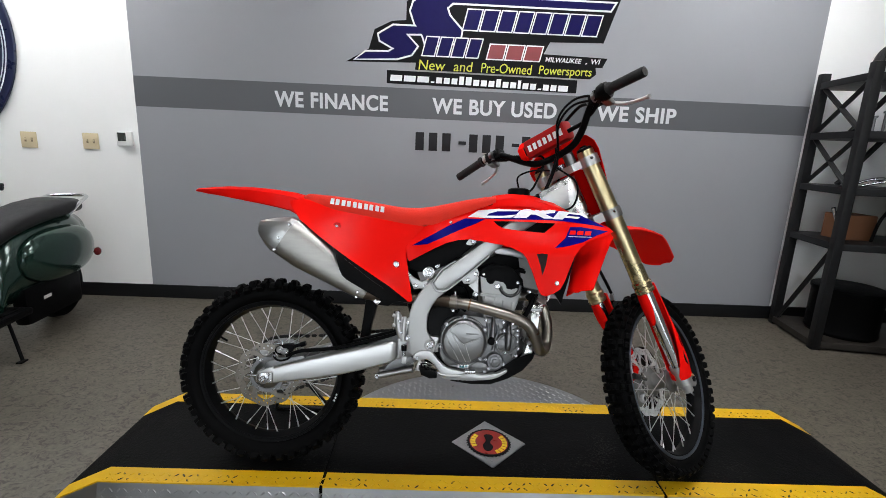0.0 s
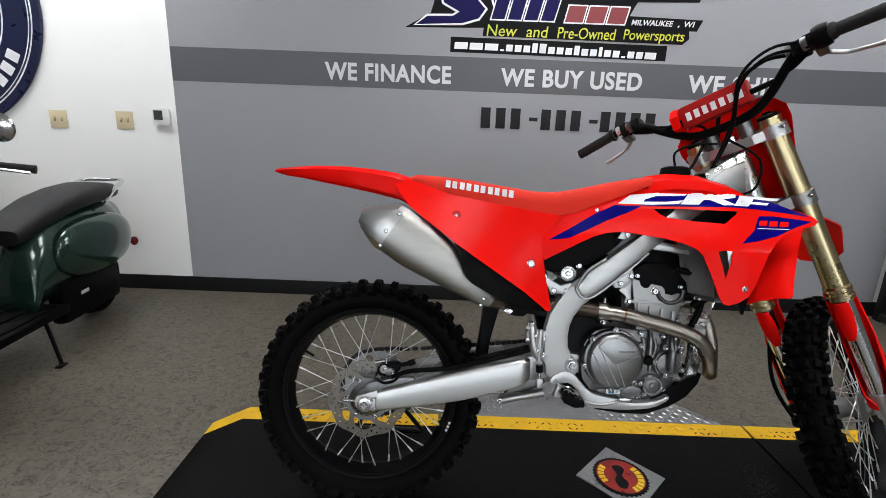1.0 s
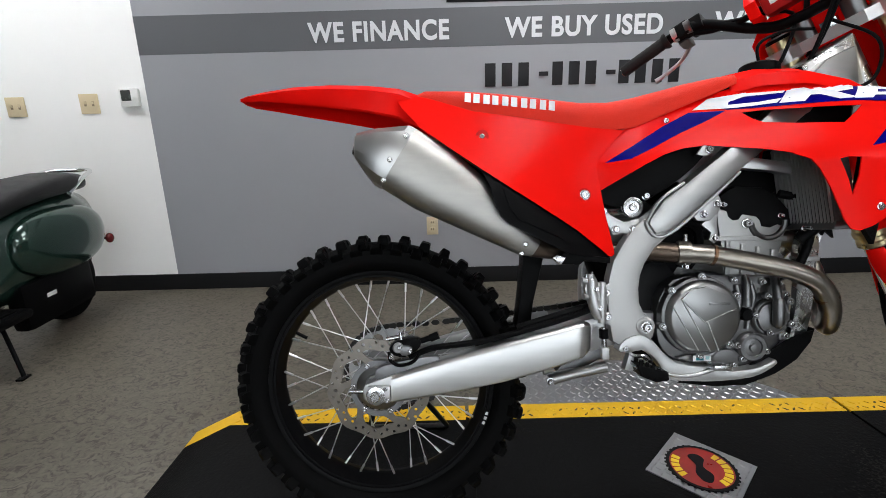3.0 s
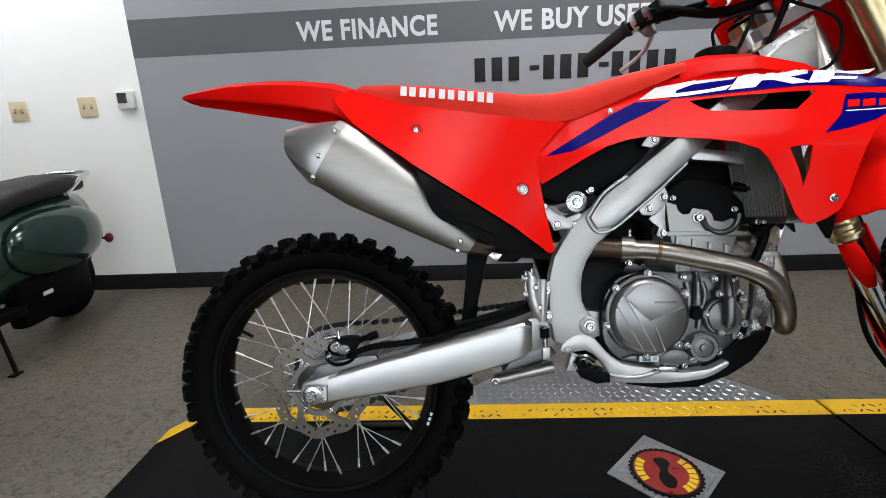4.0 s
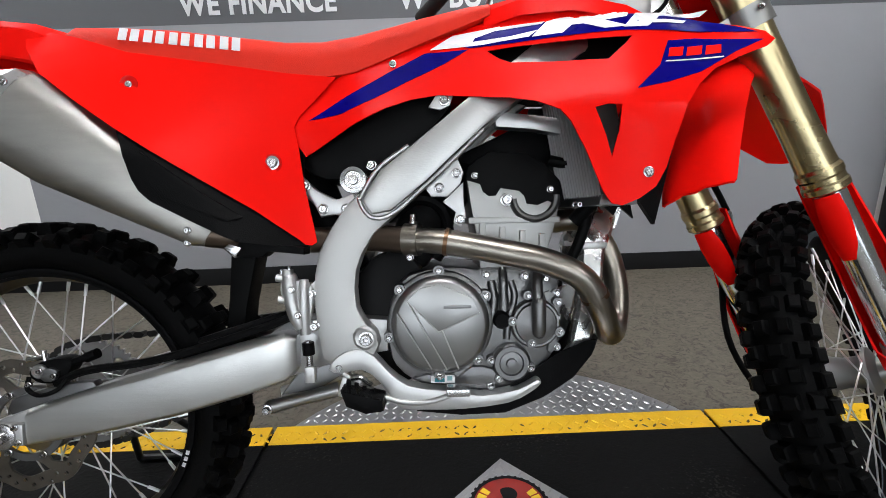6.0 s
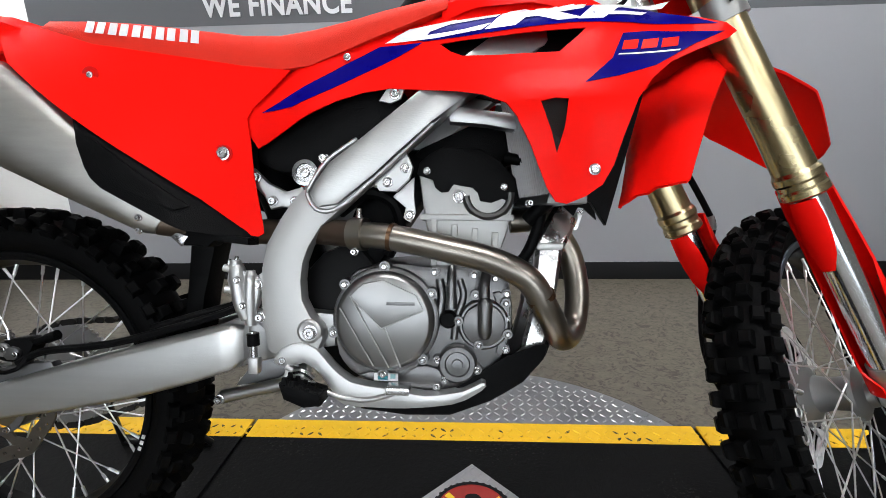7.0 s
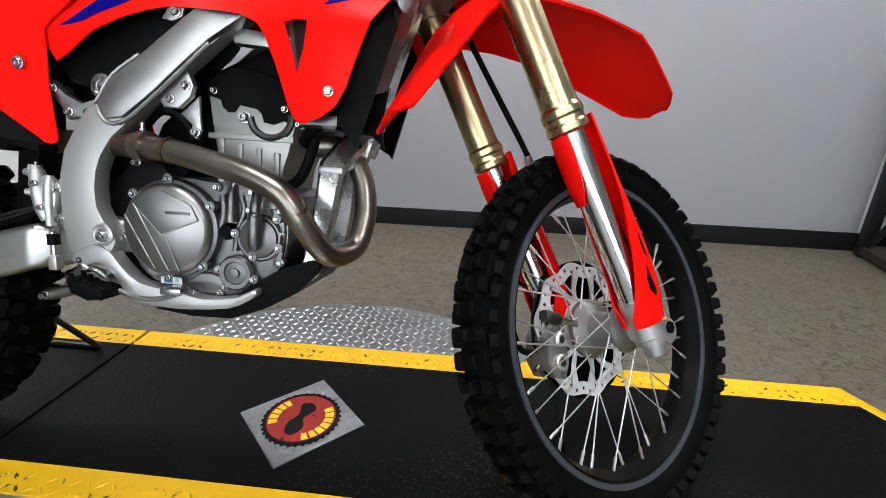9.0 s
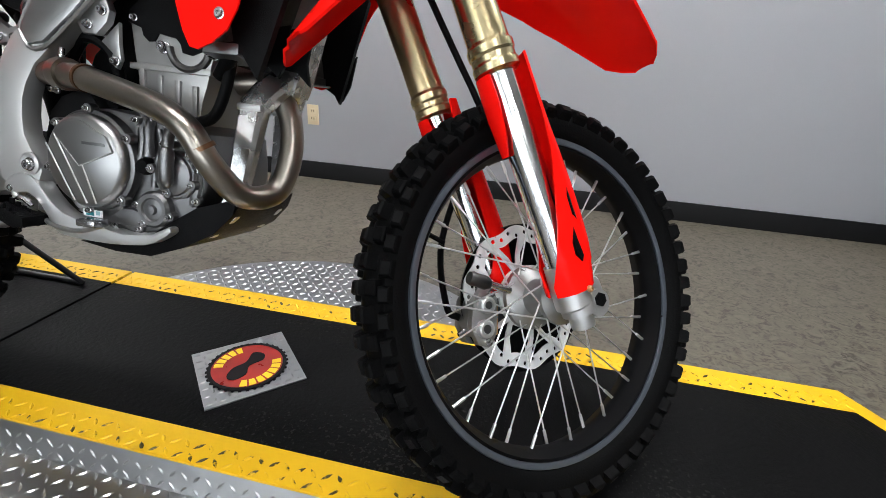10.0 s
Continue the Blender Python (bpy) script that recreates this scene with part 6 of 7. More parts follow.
# handlebar
BAR = [(0.885, -0.415, 0.902), (0.905, -0.30, 0.925), (0.928, -0.22, 0.930), (0.975, -0.125, 0.868), (0.984, -0.06, 0.840), (0.984, 0.06, 0.840), (0.975, 0.125, 0.868), (0.928, 0.22, 0.930), (0.905, 0.30, 0.925), (0.885, 0.415, 0.902)]
steered("handlebar", tube(BAR, 0.0125, 16, 8), M_BLACK, "black tapered handlebar")
steered("crossbar", rod((0.958, -0.15, 0.893), (0.958, 0.15, 0.893), 0.008, 12), M_BLACK)
for s in (-1, 1):
    g0, g1 = Vector((0.885, s * 0.418, 0.902)), Vector((0.9055, s * 0.29, 0.9265))
    prof, rs = [], []
    for k in range(19):
        prof.append(g0.lerp(g1, k / 18))
        rs.append(0.0165 if k % 2 else 0.0158)
    rs[0], rs[-1], rs[-2] = 0.015, 0.021, 0.021
    steered("grip", tube(prof, rs, 18, 1), M_GRIP, "black ribbed rubber grip")
    steered("grip_end", rod(g0 + (g0 - g1).normalized() * 0.001, g0 + (g0 - g1).normalized() * -0.004, 0.0125, 16), M_STEEL)
    b = box(-0.018, 0.018, -0.02, 0.02, -0.018, 0.018, 0.005)
    b.transform(Matrix.Translation((0.916, s * 0.255, 0.930)))
    steered("control_perch", b, M_BLACK, "black lever perch")
    b = box(-0.020, 0.020, -0.018, 0.018, -0.020, 0.020, 0.006)
    b.transform(Matrix.Translation((0.935, s * 0.225, 0.935)))
    steered("control_body", b, M_BLACK)
    lever = [(0.940, s * 0.255, 0.922), (0.972, s * 0.272, 0.912), (0.990, s * 0.305, 0.900), (0.986, s * 0.352, 0.886), (0.982, s * 0.378, 0.880)]
    steered("lever", tube(lever, [0.007, 0.006, 0.0052, 0.0052, 0.0075], 10, 5), M_LUG, "bright brake lever" if s < 0 else "bright clutch lever")
for s in (-1, 1):
    for dy, r, mm in ((0.272, 0.0185, M_LUG), (0.238, 0.0175, M_CAST)):
        b = tube([(0.9085, s * (dy + 0.006), 0.929), (0.9095, s * (dy - 0.006), 0.9295)], r, 18, 1)
        steered("clamp_band", b, mm)
    b = prism([(0.918, 0.905), (0.945, 0.900), (0.968, 0.908), (0.962, 0.924), (0.930, 0.928)], s * 0.262 - 0.012, s * 0.262 + 0.012, 0.003)
    steered("lever_holder", b, M_CAST)
    bolt((0.952, s * 0.262, 0.922), (0, 0, 1), r=0.006, h=0.008, turn=True)
    b = tube([(0.93, s * 0.235, 0.918), (0.945, s * 0.20, 0.905), (0.955, s * 0.17, 0.90)], [0.008, 0.007, 0.005], 10, 4)
    steered("switch_stalk", b, M_BLACK)
# right side: brake reservoir and throttle
b = box(-0.022, 0.022, -0.026, 0.026, -0.012, 0.016, 0.006)
b.transform(Matrix.Translation((0.955, -0.215, 0.945)))
steered("brake_reservoir", b, M_CAST, "small front brake reservoir")
steered("throttle_housing", turned([(0, -0.016), (0.027, -0.016), (0.030, 0), (0.027, 0.016), (0, 0.016)], (0.912, -0.272, 0.930), (0, 1, 0), 20), M_BLACK)
# pad
b = box(-0.030, 0.030, -0.092, 0.092, -0.034, 0.034, 0.012)
b.transform(Matrix.Translation((0.962, 0, 0.902)) @ pose(0, 0, 0, 0, -20, 0))
M_PAD = mat("dark_red_foam", (0.36, 0.008, 0.008), 0.55, vary=0.10, scale=20, bump=0.2, spec=0.2)
pad = steered("bar_pad", b, M_PAD, "red foam handlebar pad with white bars")
b = lathe([(0.030, -0.012), (0.036, -0.012), (0.038, 0), (0.036, 0.012), (0.030, 0.012)], 6, closed=True)
b.transform(Matrix.Translation((0.962, 0.108, 0.902)))
steered("pad_cap", b, M_RED, "red pad end")
PADM = Matrix.Translation((0.962, 0, 0.902)) @ pose(0, 0, 0, 0, -20, 0)
for k in range(7):
    y = -0.080 + k * 0.0232
    b = box(-0.0312, -0.0295, y, y + 0.014, -0.014, 0.010)
    b.transform(PADM)
    steered("white_bar", b, M_DECAL_W, parent=pad, smooth=0)
    b = box(-0.012, 0.010, y, y + 0.014, 0.0330, 0.0346)
    b.transform(PADM)
    steered("white_bar", b, M_DECAL_W, parent=pad, smooth=0)
# front number plate
rings = []
for a, w, back, f in ((0.63, 0.070, 0.075, 0.100), (0.70, 0.112, 0.068, 0.108), (0.78, 0.140, 0.058, 0.110), (0.86, 0.165, 0.044, 0.106), (0.93, 0.187, 0.030, 0.098), (0.965, 0.186, 0.026, 0.094), (0.995, 0.155, 0.034, 0.090), (1.008, 0.120, 0.042, 0.088)):
    w *= 0.80
    ring = [(-w, back), (-w * 0.85, back * 0.6 + f * 0.4), (-w * 0.5, f), (0, f + 0.004), (w * 0.5, f), (w * 0.85, back * 0.6 + f * 0.4), (w, back)]
    rings.append([fork_at(a, y, d) for y, d in ring] + [fork_at(a, y, d - 0.004) for y, d in ring[::-1]])
steered("number_plate", loft(rings), M_RED, "blank red front number plate")
# front fender, its tail bent down behind the fork
FENDER = ((1.009, 0.332, 0.052, 0.006), (1.013, 0.339, 0.055, 0.009), (1.045, 0.400, 0.060, 0.018), (1.082, 0.470, 0.069, 0.026), (1.112, 0.525, 0.078, 0.032), (1.148, 0.565, 0.084, 0.032), (1.20, 0.592, 0.087, 0.030), (1.28, 0.610, 0.091, 0.028),
          (1.38, 0.620, 0.097, 0.025), (1.47, 0.616, 0.103, 0.022), (1.510, 0.606, 0.106, 0.016), (1.56, 0.588, 0.096, 0.011), (1.62, 0.562, 0.080, 0.008), (1.672, 0.539, 0.065, 0.006), (1.70, 0.532, 0.042, 0.005), (1.716, 0.529, 0.022, 0.004))
rings = []
for k, (x, z, w, drop) in enumerate(FENDER):
    a, b = FENDER[max(0, k - 1)], FENDER[min(len(FENDER) - 1, k + 1)]
    d = Vector((b[0] - a[0], 0, b[1] - a[1])).normalized()
    inward = Vector((d.z, 0, -d.x))
    up = 0.004 if x < 1.5 else 0.0005
    side = ((1, 1), (0.90, 0.5), (0.62, 0.06), (0.3, -up / drop), (0, 0))
    ring = [Vector((x, -w * f, z)) + inward * (drop * g) for f, g in side] + [Vector((x, w * f, z)) + inward * (drop * g) for f, g in side[-2::-1]]
    rings.append(ring + [Vector((q.x, q.y * 0.97, q.z)) + inward * 0.004 for q in ring[::-1]])
steered("front_fender", loft(rings), M_RED, "red plastic front fender with a long tail")
# front caliper, hose, disc guard
b = prism([(1.366, 0.034), (1.350, 0.012), (1.349, -0.034), (1.366, -0.062), (1.392, -0.066), (1.402, -0.040), (1.398, 0.020), (1.386, 0.036)], 0.034, 0.050, 0.004)
prism([(1.352, 0.010), (1.348, -0.030), (1.360, -0.050), (1.372, -0.046), (1.366, -0.014), (1.372, 0.016)], 0.048, 0.074, 0.003, b)
prism([(1.366, 0.034), (1.350, 0.012), (1.349, -0.034), (1.366, -0.062), (1.392, -0.066), (1.402, -0.040), (1.398, 0.020), (1.386, 0.036)], 0.072, 0.094, 0.005, b)
cal = steered("front_caliper", b, M_CYL, "grey and bronze front brake caliper")
for z, r in ((0.006, 0.0145), (-0.034, 0.0155)):
    b = turned([(0, 0), (r, 0), (r, 0.012), (r - 0.003, 0.015), (r - 0.006, 0.015), (r - 0.007, 0.012), (0, 0.012)], (1.374, 0.036, z), (0, -1, 0), 20)
    steered("caliper_piston", b, M_LUG, parent=cal)
    steered("piston_cup", turned([(0, 0), (r - 0.008, 0), (r - 0.008, 0.002), (0, 0.002)], (1.374, 0.0245, z), (0, -1, 0), 16), M_DARKCAST, parent=cal)
for y in (0.052, 0.066):
    steered("pad_plate", prism([(1.392, 0.014), (1.412, 0.008), (1.416, -0.044), (1.396, -0.052)], y, y + 0.004, 0.001), M_BRONZE, "bronze brake pad plate", parent=cal)
steered("caliper_pin", rod((1.400, 0.040, -0.014), (1.410, 0.092, -0.014), 0.0045, 10), M_STEEL, parent=cal)
steered("caliper_pin", rod((1.352, 0.030, 0.046), (1.420, 0.030, 0.034), 0.0065, 12), M_STEEL, parent=cal)
steered("pin_boot", tube([(1.336, 0.030, 0.049), (1.342, 0.030, 0.048), (1.350, 0.030, 0.0465), (1.368, 0.030, 0.043), (1.376, 0.030, 0.042)], [0.0105, 0.0125, 0.0115, 0.0125, 0.0095], 16, 1), M_DARKCAST, parent=cal)
steered("bleed_screw", rod((1.352, 0.060, -0.040), (1.340, 0.060, -0.048), 0.004, 8), M_STEEL, parent=cal)
for z in (0.026, -0.056):
    steered("caliper_bolt", turned([(0, 0), (0.0062, 0), (0.0062, 0.005), (0.003, 0.006), (0, 0.006)], (1.384, 0.035, z), (0, -1, 0), 12), M_STEEL, parent=cal)
steered("caliper_bracket", prism([(1.40, -0.02), (1.45, -0.03), (1.46, 0.05), (1.42, 0.06)], 0.075, 0.095, 0.004), M_CAST)
steered("brake_hose", tube([(0.955, -0.20, 0.945), (0.99, -0.12, 0.98), (1.03, 0.0, 0.94), (1.08, 0.06, 0.80), (1.150, 0.08, 0.68), (1.225, 0.08, 0.577), (1.271, 0.08, 0.510), (1.313, 0.08, 0.449), (1.357, 0.082, 0.389), (1.380, 0.088, 0.352), (1.375, 0.118, 0.29), (1.335, 0.135, 0.12), (1.335, 0.10, 0.0), (1.35, 0.075, -0.02)], 0.0062, 10, 6), M_BLACK, "black front brake hose")
steered("hose_fitting", rod((1.366, 0.083, 0.374), (1.380, 0.088, 0.350), 0.0075, 12), M_LUG)
guard = lathe([(0.0, 0.082), (0.055, 0.082), (0.100, 0.078), (0.132, 0.070), (0.136, 0.060), (0.130, 0.074), (0.055, 0.088), (0, 0.088)], 40)
guard.transform(Matrix.Translation(FRONT))
steered("disc_guard", guard, M_BLACK, "black plastic disc guard")
steered("front_axle", rod(FRONT + Vector((0, -0.12, 0)), FRONT + Vector((0, 0.12, 0)), 0.0095, 16), M_STEEL)
steered("axle_spacer", rod(FRONT + Vector((0, -0.10, 0)), FRONT + Vector((0, -0.058, 0)), 0.018, 20), M_CAST)
# cables from the bar
part("throttle_cable", tube([TURN @ Vector(p) for p in ((0.93, -0.25, 0.94), (0.90, -0.17, 0.955), (0.905, -0.09, 0.92), (0.96, -0.03, 0.83))] + [(0.95, -0.03, 0.70), (0.86, -0.03, 0.60)], 0.0042, 8, 6), M_BLACK, bike, "black throttle cables")
part("throttle_cable", tube([TURN @ Vector(p) for p in ((0.93, -0.245, 0.925), (0.905, -0.16, 0.94), (0.91, -0.085, 0.90), (0.965, -0.025, 0.81))] + [(0.955, -0.02, 0.70), (0.87, -0.02, 0.60)], 0.0042, 8, 6), M_BLACK, bike)
part("clutch_cable", tube([TURN @ Vector(p) for p in ((0.93, 0.24, 0.93), (0.95, 0.15, 0.90), (0.99, 0.05, 0.86))] + [(0.93, 0.01, 0.74), (0.90, 0.02, 0.70)], 0.0042, 8, 6), M_BLACK, bike)
part("wire_loop", tube([(0.99, -0.045, 0.80), (1.055, -0.09, 0.74), (1.05, -0.09, 0.66), (0.99, -0.07, 0.63)], 0.0035, 8, 6), M_BLACK, bike)
part("breather_tube", tube([(0.868, 0, 0.715), (0.86, -0.01, 0.76), (0.91, -0.02, 0.785), (0.975, -0.02, 0.79)], 0.0035, 8, 6), M_BLACK, bike, "black vent hose")

M_STAND = mat("black_stand_steel", (0.014, 0.014, 0.015), 0.4, metal=0.4)

# ---- side stand ----
sstand = holder("side_stand", pose(0, 0, 0), "black steel triangle stand propping the rear axle", "stand")
top = BIKE @ Vector((0.0, 0.135, 0.0))
f0, f1 = Vector((-0.42, 2.03, DECK_Z + 0.008)), Vector((-0.66, 2.03, DECK_Z + 0.008))
part("leg", rod(top, f0, 0.008, 10), M_STAND, sstand)
part("leg", rod(top, f1, 0.008, 10), M_STAND, sstand)
part("foot_bar", rod(f0, f1, 0.008, 10), M_STAND, sstand)

# ---- wall fittings ----
M_IVORY = mat("ivory_plastic", (0.62, 0.52, 0.34), 0.4, vary=0.06)
M_OFFWHITE = mat("white_plastic", (0.72, 0.72, 0.70), 0.4, vary=0.04)


def switch_plate(x, z):
    ob = holder("light_switch", pose(x, WALL_Y, z), "ivory double light switch plate on the white wall", "light switch", "light switches")
    part("plate", box(-0.057, 0.057, -0.007, 0, -0.057, 0.057, 0.003), M_IVORY, ob)
    for dx in (-0.023, 0.023):
        part("toggle", box(dx - 0.005, dx + 0.005, -0.018, -0.006, -0.002, 0.012, 0.002), M_IVORY, ob)
        part("slot", box(dx - 0.007, dx + 0.007, -0.0078, -0.006, -0.014, 0.014), mat("switch_slot", (0.25, 0.2, 0.13), 0.5), ob)


switch_plate(-2.957, 1.171)
switch_plate(-2.514, 1.179)
thermo = holder("thermostat", pose(-2.258, WALL_Y, 1.207), "white wall thermostat with a dark display", "thermostat")
part("body", box(-0.055, 0.055, -0.028, 0, -0.052, 0.052, 0.006), M_OFFWHITE, thermo)
part("display", box(-0.044, 0.014, -0.0300, -0.027, -0.018, 0.042, 0.001), mat("lcd_grey", (0.05, 0.055, 0.05), 0.25), thermo, "dark grey display")
part("button", box(0.022, 0.044, -0.031, -0.027, -0.01, 0.01, 0.002), M_OFFWHITE, thermo)


def outlet(x, z):
    ob = holder("wall_outlet", pose(x, WALL_Y - 0.002, z), "ivory double wall outlet on the grey wall", "wall outlet")
    part("plate", box(-0.036, 0.036, -0.006, 0, -0.058, 0.058, 0.003), M_IVORY, ob)
    for dz in (-0.022, 0.022):
        part("socket", box(-0.017, 0.017, -0.009, -0.005, dz - 0.014, dz + 0.014, 0.003), M_IVORY, ob)
        for dx in (-0.007, 0.007):
            part("slot", box(dx - 0.0015, dx + 0.0015, -0.0098, -0.008, dz - 0.004, dz + 0.007), M_BLACK, ob)


outlet(-0.490, 0.385)

# round sign
sign = holder("round_wall_sign", pose(-3.70, WALL_Y, 1.835), "large round navy and white sign with a blue shield", "wall sign")
M_SIGN_NAVY = mat("sign_navy", (0.010, 0.014, 0.045), 0.3, vary=0.1)
M_SIGN_BLUE = mat("sign_blue", (0.055, 0.09, 0.19), 0.35, vary=0.1)


def ring(r0, r1, y0, y1, seg=96):
    return turned([(r0, y0), (r1, y0), (r1, y1), (r0, y1)], (0, 0, 0), (0, -1, 0), seg)


part("disc", turned([(0, 0), (0.745, 0), (0.75, 0.006), (0.75, 0.020), (0.745, 0.024), (0, 0.024)], (0, 0, 0), (0, -1, 0), 96), M_SIGN_NAVY, sign, "navy disc")
part("outer_line", ring(0.690, 0.698, 0.022, 0.0262), M_WHITE_VINYL, sign, "thin white ring")
part("outer_line", ring(0.672, 0.677, 0.022, 0.0262), M_WHITE_VINYL, sign)
part("inner_line", ring(0.505, 0.513, 0.022, 0.0262), M_WHITE_VINYL, sign)
part("field", turned([(0, 0.022), (0.495, 0.022), (0.495, 0.0265), (0, 0.0265)], (0, 0, 0), (0, -1, 0), 72), M_WHITE_VINYL, sign, "white round field")
part("shield", prism([(-0.30, 0.30), (0.0, 0.24), (0.33, 0.36), (0.33, -0.02), (0.20, -0.28), (0.0, -0.42), (-0.20, -0.28), (-0.33, -0.02)], -0.031, -0.026), M_SIGN_BLUE, sign, "blue shield", smooth=0)
part("shield_mark", prism([(0.02, -0.22), (0.10, -0.22), (0.27, 0.22), (0.27, 0.26), (0.24, 0.26), (0.05, -0.12)], -0.033, -0.030), M_WHITE_VINYL, sign, "white stroke", smooth=0)
part("shield_mark", prism([(0.10, -0.27), (0.20, -0.20), (0.29, 0.0), (0.29, 0.08), (0.18, -0.14)], -0.033, -0.030), M_SIGN_NAVY, sign, smooth=0)
for k in range(16):
    a = 62 - k * 8.6 if k < 5 else -28 - (k - 5) * 8.6
    m = pose(0.60 * math.cos(radians(a)), -0.024, 0.60 * math.sin(radians(a)), 0, 90 - a if k < 5 else -90 - a, 0)
    b = box(-0.030, 0.030, -0.003, 0.001, -0.042, 0.042, 0.001)
    b.transform(m)
    part("white_bar", b, M_WHITE_VINYL, sign, "plain white bar", smooth=0)
b = turned([(0, 0.022), (0.022, 0.022), (0.022, 0.027), (0, 0.027)], (0.594, 0, 0.075), (0, -1, 0), 20)
part("dot", b, mat("sign_teal", (0.12, 0.22, 0.24), 0.4), sign)

# small dark hooks high on the wall
for x in (3.18, 3.37, 3.53):
    h = holder("wall_hook", pose(x, WALL_Y, 2.56), "small dark heart-shaped hook on the white wall", "wall hook", "wall hooks")
    part("plate", prism(curvy([(0, -0.06), (0.05, 0.0), (0.045, 0.045), (0.0, 0.025), (-0.045, 0.045), (-0.05, 0.0)], 3), -0.012, 0.0, 0.003), M_BLACK, h)

# ---- scooter ----
M_GREEN = mat("dark_green_metallic", (0.014, 0.040, 0.030), 0.18, metal=0.35, vary=0.15, scale=8, rough_vary=0.05, coat=0.6)
M_VINYL = mat("black_seat_vinyl", (0.012, 0.012, 0.013), 0.55, bump=0.5, bump_scale=800, spec=0.3)
M_TAN = mat("brown_plastic", (0.11, 0.085, 0.07), 0.4)
M_CREAM = mat("cream_paint", (0.60, 0.57, 0.43), 0.3, coat=0.4, vary=0.04)
M_REDLENS = mat("red_lens", (0.12, 0.004, 0.006), 0.15)


def scooter(m, paint, label):
    sc = holder("motor_scooter", m, label, "motor scooter")

    def egg(x, y, z, rx, ry, rz, nx=20, pw=1.0):
        b = bmesh.new()
        bmesh.ops.create_uvsphere(b, u_segments=28, v_segments=16, radius=1.0)
        for v in b.verts:
            v.co = Vector((math.copysign(abs(v.co.x) ** pw, v.co.x) * rx + x, v.co.y * ry + y, math.copysign(abs(v.co.z) ** pw, v.co.z) * rz + z))
        return b

    # body under the seat
    rings = []
    for x, w, z0, z1 in ((-0.26, 0.05, 0.50, 0.62), (-0.20, 0.11, 0.42, 0.69), (-0.05, 0.15, 0.36, 0.72), (0.15, 0.16, 0.30, 0.72), (0.32, 0.15, 0.24, 0.70), (0.45, 0.13, 0.22, 0.66), (0.55, 0.12, 0.20, 0.56), (0.62, 0.13, 0.19, 0.34)):
        rings.append([(x, w * math.cos(q), (z0 + z1) / 2 + (z1 - z0) / 2 * math.sin(q)) for q in [2 * math.pi * k / 24 for k in range(24)]])
    part("body", loft(rings), paint, sc)
    for s in (-1, 1):
        part("side_cowl", egg(0.13, s * 0.130, 0.480, 0.335, 0.088, 0.168, pw=0.85), paint, sc, "bulging painted side cowl")
    # seat
    rings = []
    for x, w, zt, zl in ((-0.215, 0.07, 0.765, 0.735), (-0.17, 0.125, 0.795, 0.70), (-0.05, 0.150, 0.810, 0.695), (0.12, 0.150, 0.800, 0.685), (0.28, 0.140, 0.775, 0.665), (0.42, 0.120, 0.740, 0.630), (0.53, 0.100, 0.690, 0.585), (0.585, 0.07, 0.645, 0.570)):
        ring_ = []
        for k in range(20):
            q = 2 * math.pi * k / 20
            c, s_ = math.cos(q), math.sin(q)
            ring_.append((x, w * math.copysign(abs(c) ** 0.6, c), (zt + zl) / 2 + (zt - zl) / 2 * math.copysign(abs(s_) ** 0.7, s_)))
        rings.append(ring_)
    part("seat", loft(rings), M_VINYL, sc, "long black vinyl seat")
    part("grab_rail", tube([(0.0, 0.135, 0.70), (-0.12, 0.135, 0.765), (-0.24, 0.115, 0.80), (-0.295, 0.0, 0.80), (-0.24, -0.115, 0.80), (-0.12, -0.135, 0.765), (0.0, -0.135, 0.70)], 0.012, 12, 6), M_CHROME, sc, "chrome grab rail")
    part("tail_light", egg(-0.285, 0, 0.47, 0.03, 0.05, 0.045), M_REDLENS, sc, "red tail light")
    for s in (-1, 1):
        part("signal_arm", rod((-0.22, s * 0.06, 0.40), (-0.29, s * 0.10, 0.39), 0.008, 8), M_BLACK, sc)
        part("turn_signal", egg(-0.295, s * 0.115, 0.388, 0.028, 0.022, 0.030), M_REDLENS, sc, "dark red turn signal")
    # rear wheel and engine
    t = turned([(0.125, -0.045), (0.17, -0.058), (0.205, -0.045), (0.216, 0), (0.205, 0.045), (0.17, 0.058), (0.125, 0.045)], (0, 0, 0.216), (0, 1, 0), 40)
    part("rear_tyre", t, M_RUBBER, sc)
    part("rear_rim", turned([(0, -0.03), (0.128, -0.04), (0.128, 0.04), (0, 0.03)], (0, 0, 0.216), (0, 1, 0), 32), M_CAST, sc)
    part("engine_case", box(-0.05, 0.46, 0.05, 0.135, 0.10, 0.33, 0.03), M_BLACK, sc, "black engine case")
    part("case_tag", box(0.255, 0.32, 0.1345, 0.1375, 0.226, 0.246, 0.001), M_OFFWHITE, sc, "small white sticker")
    part("rear_mudguard", egg(-0.02, 0, 0.33, 0.24, 0.075, 0.16), M_BLACK, sc)
    # floor board, leg shield, front
    part("floorboard", box(0.50, 0.98, -0.20, 0.20, 0.20, 0.245, 0.02), M_BLACK, sc, "black ribbed floorboard")
    for k in range(4):
        part("floor_rib", box(0.56, 0.94, -0.16 + 0.1 * k, -0.13 + 0.1 * k, 0.243, 0.253, 0.003), M_RUBBER, sc)
    rings = []
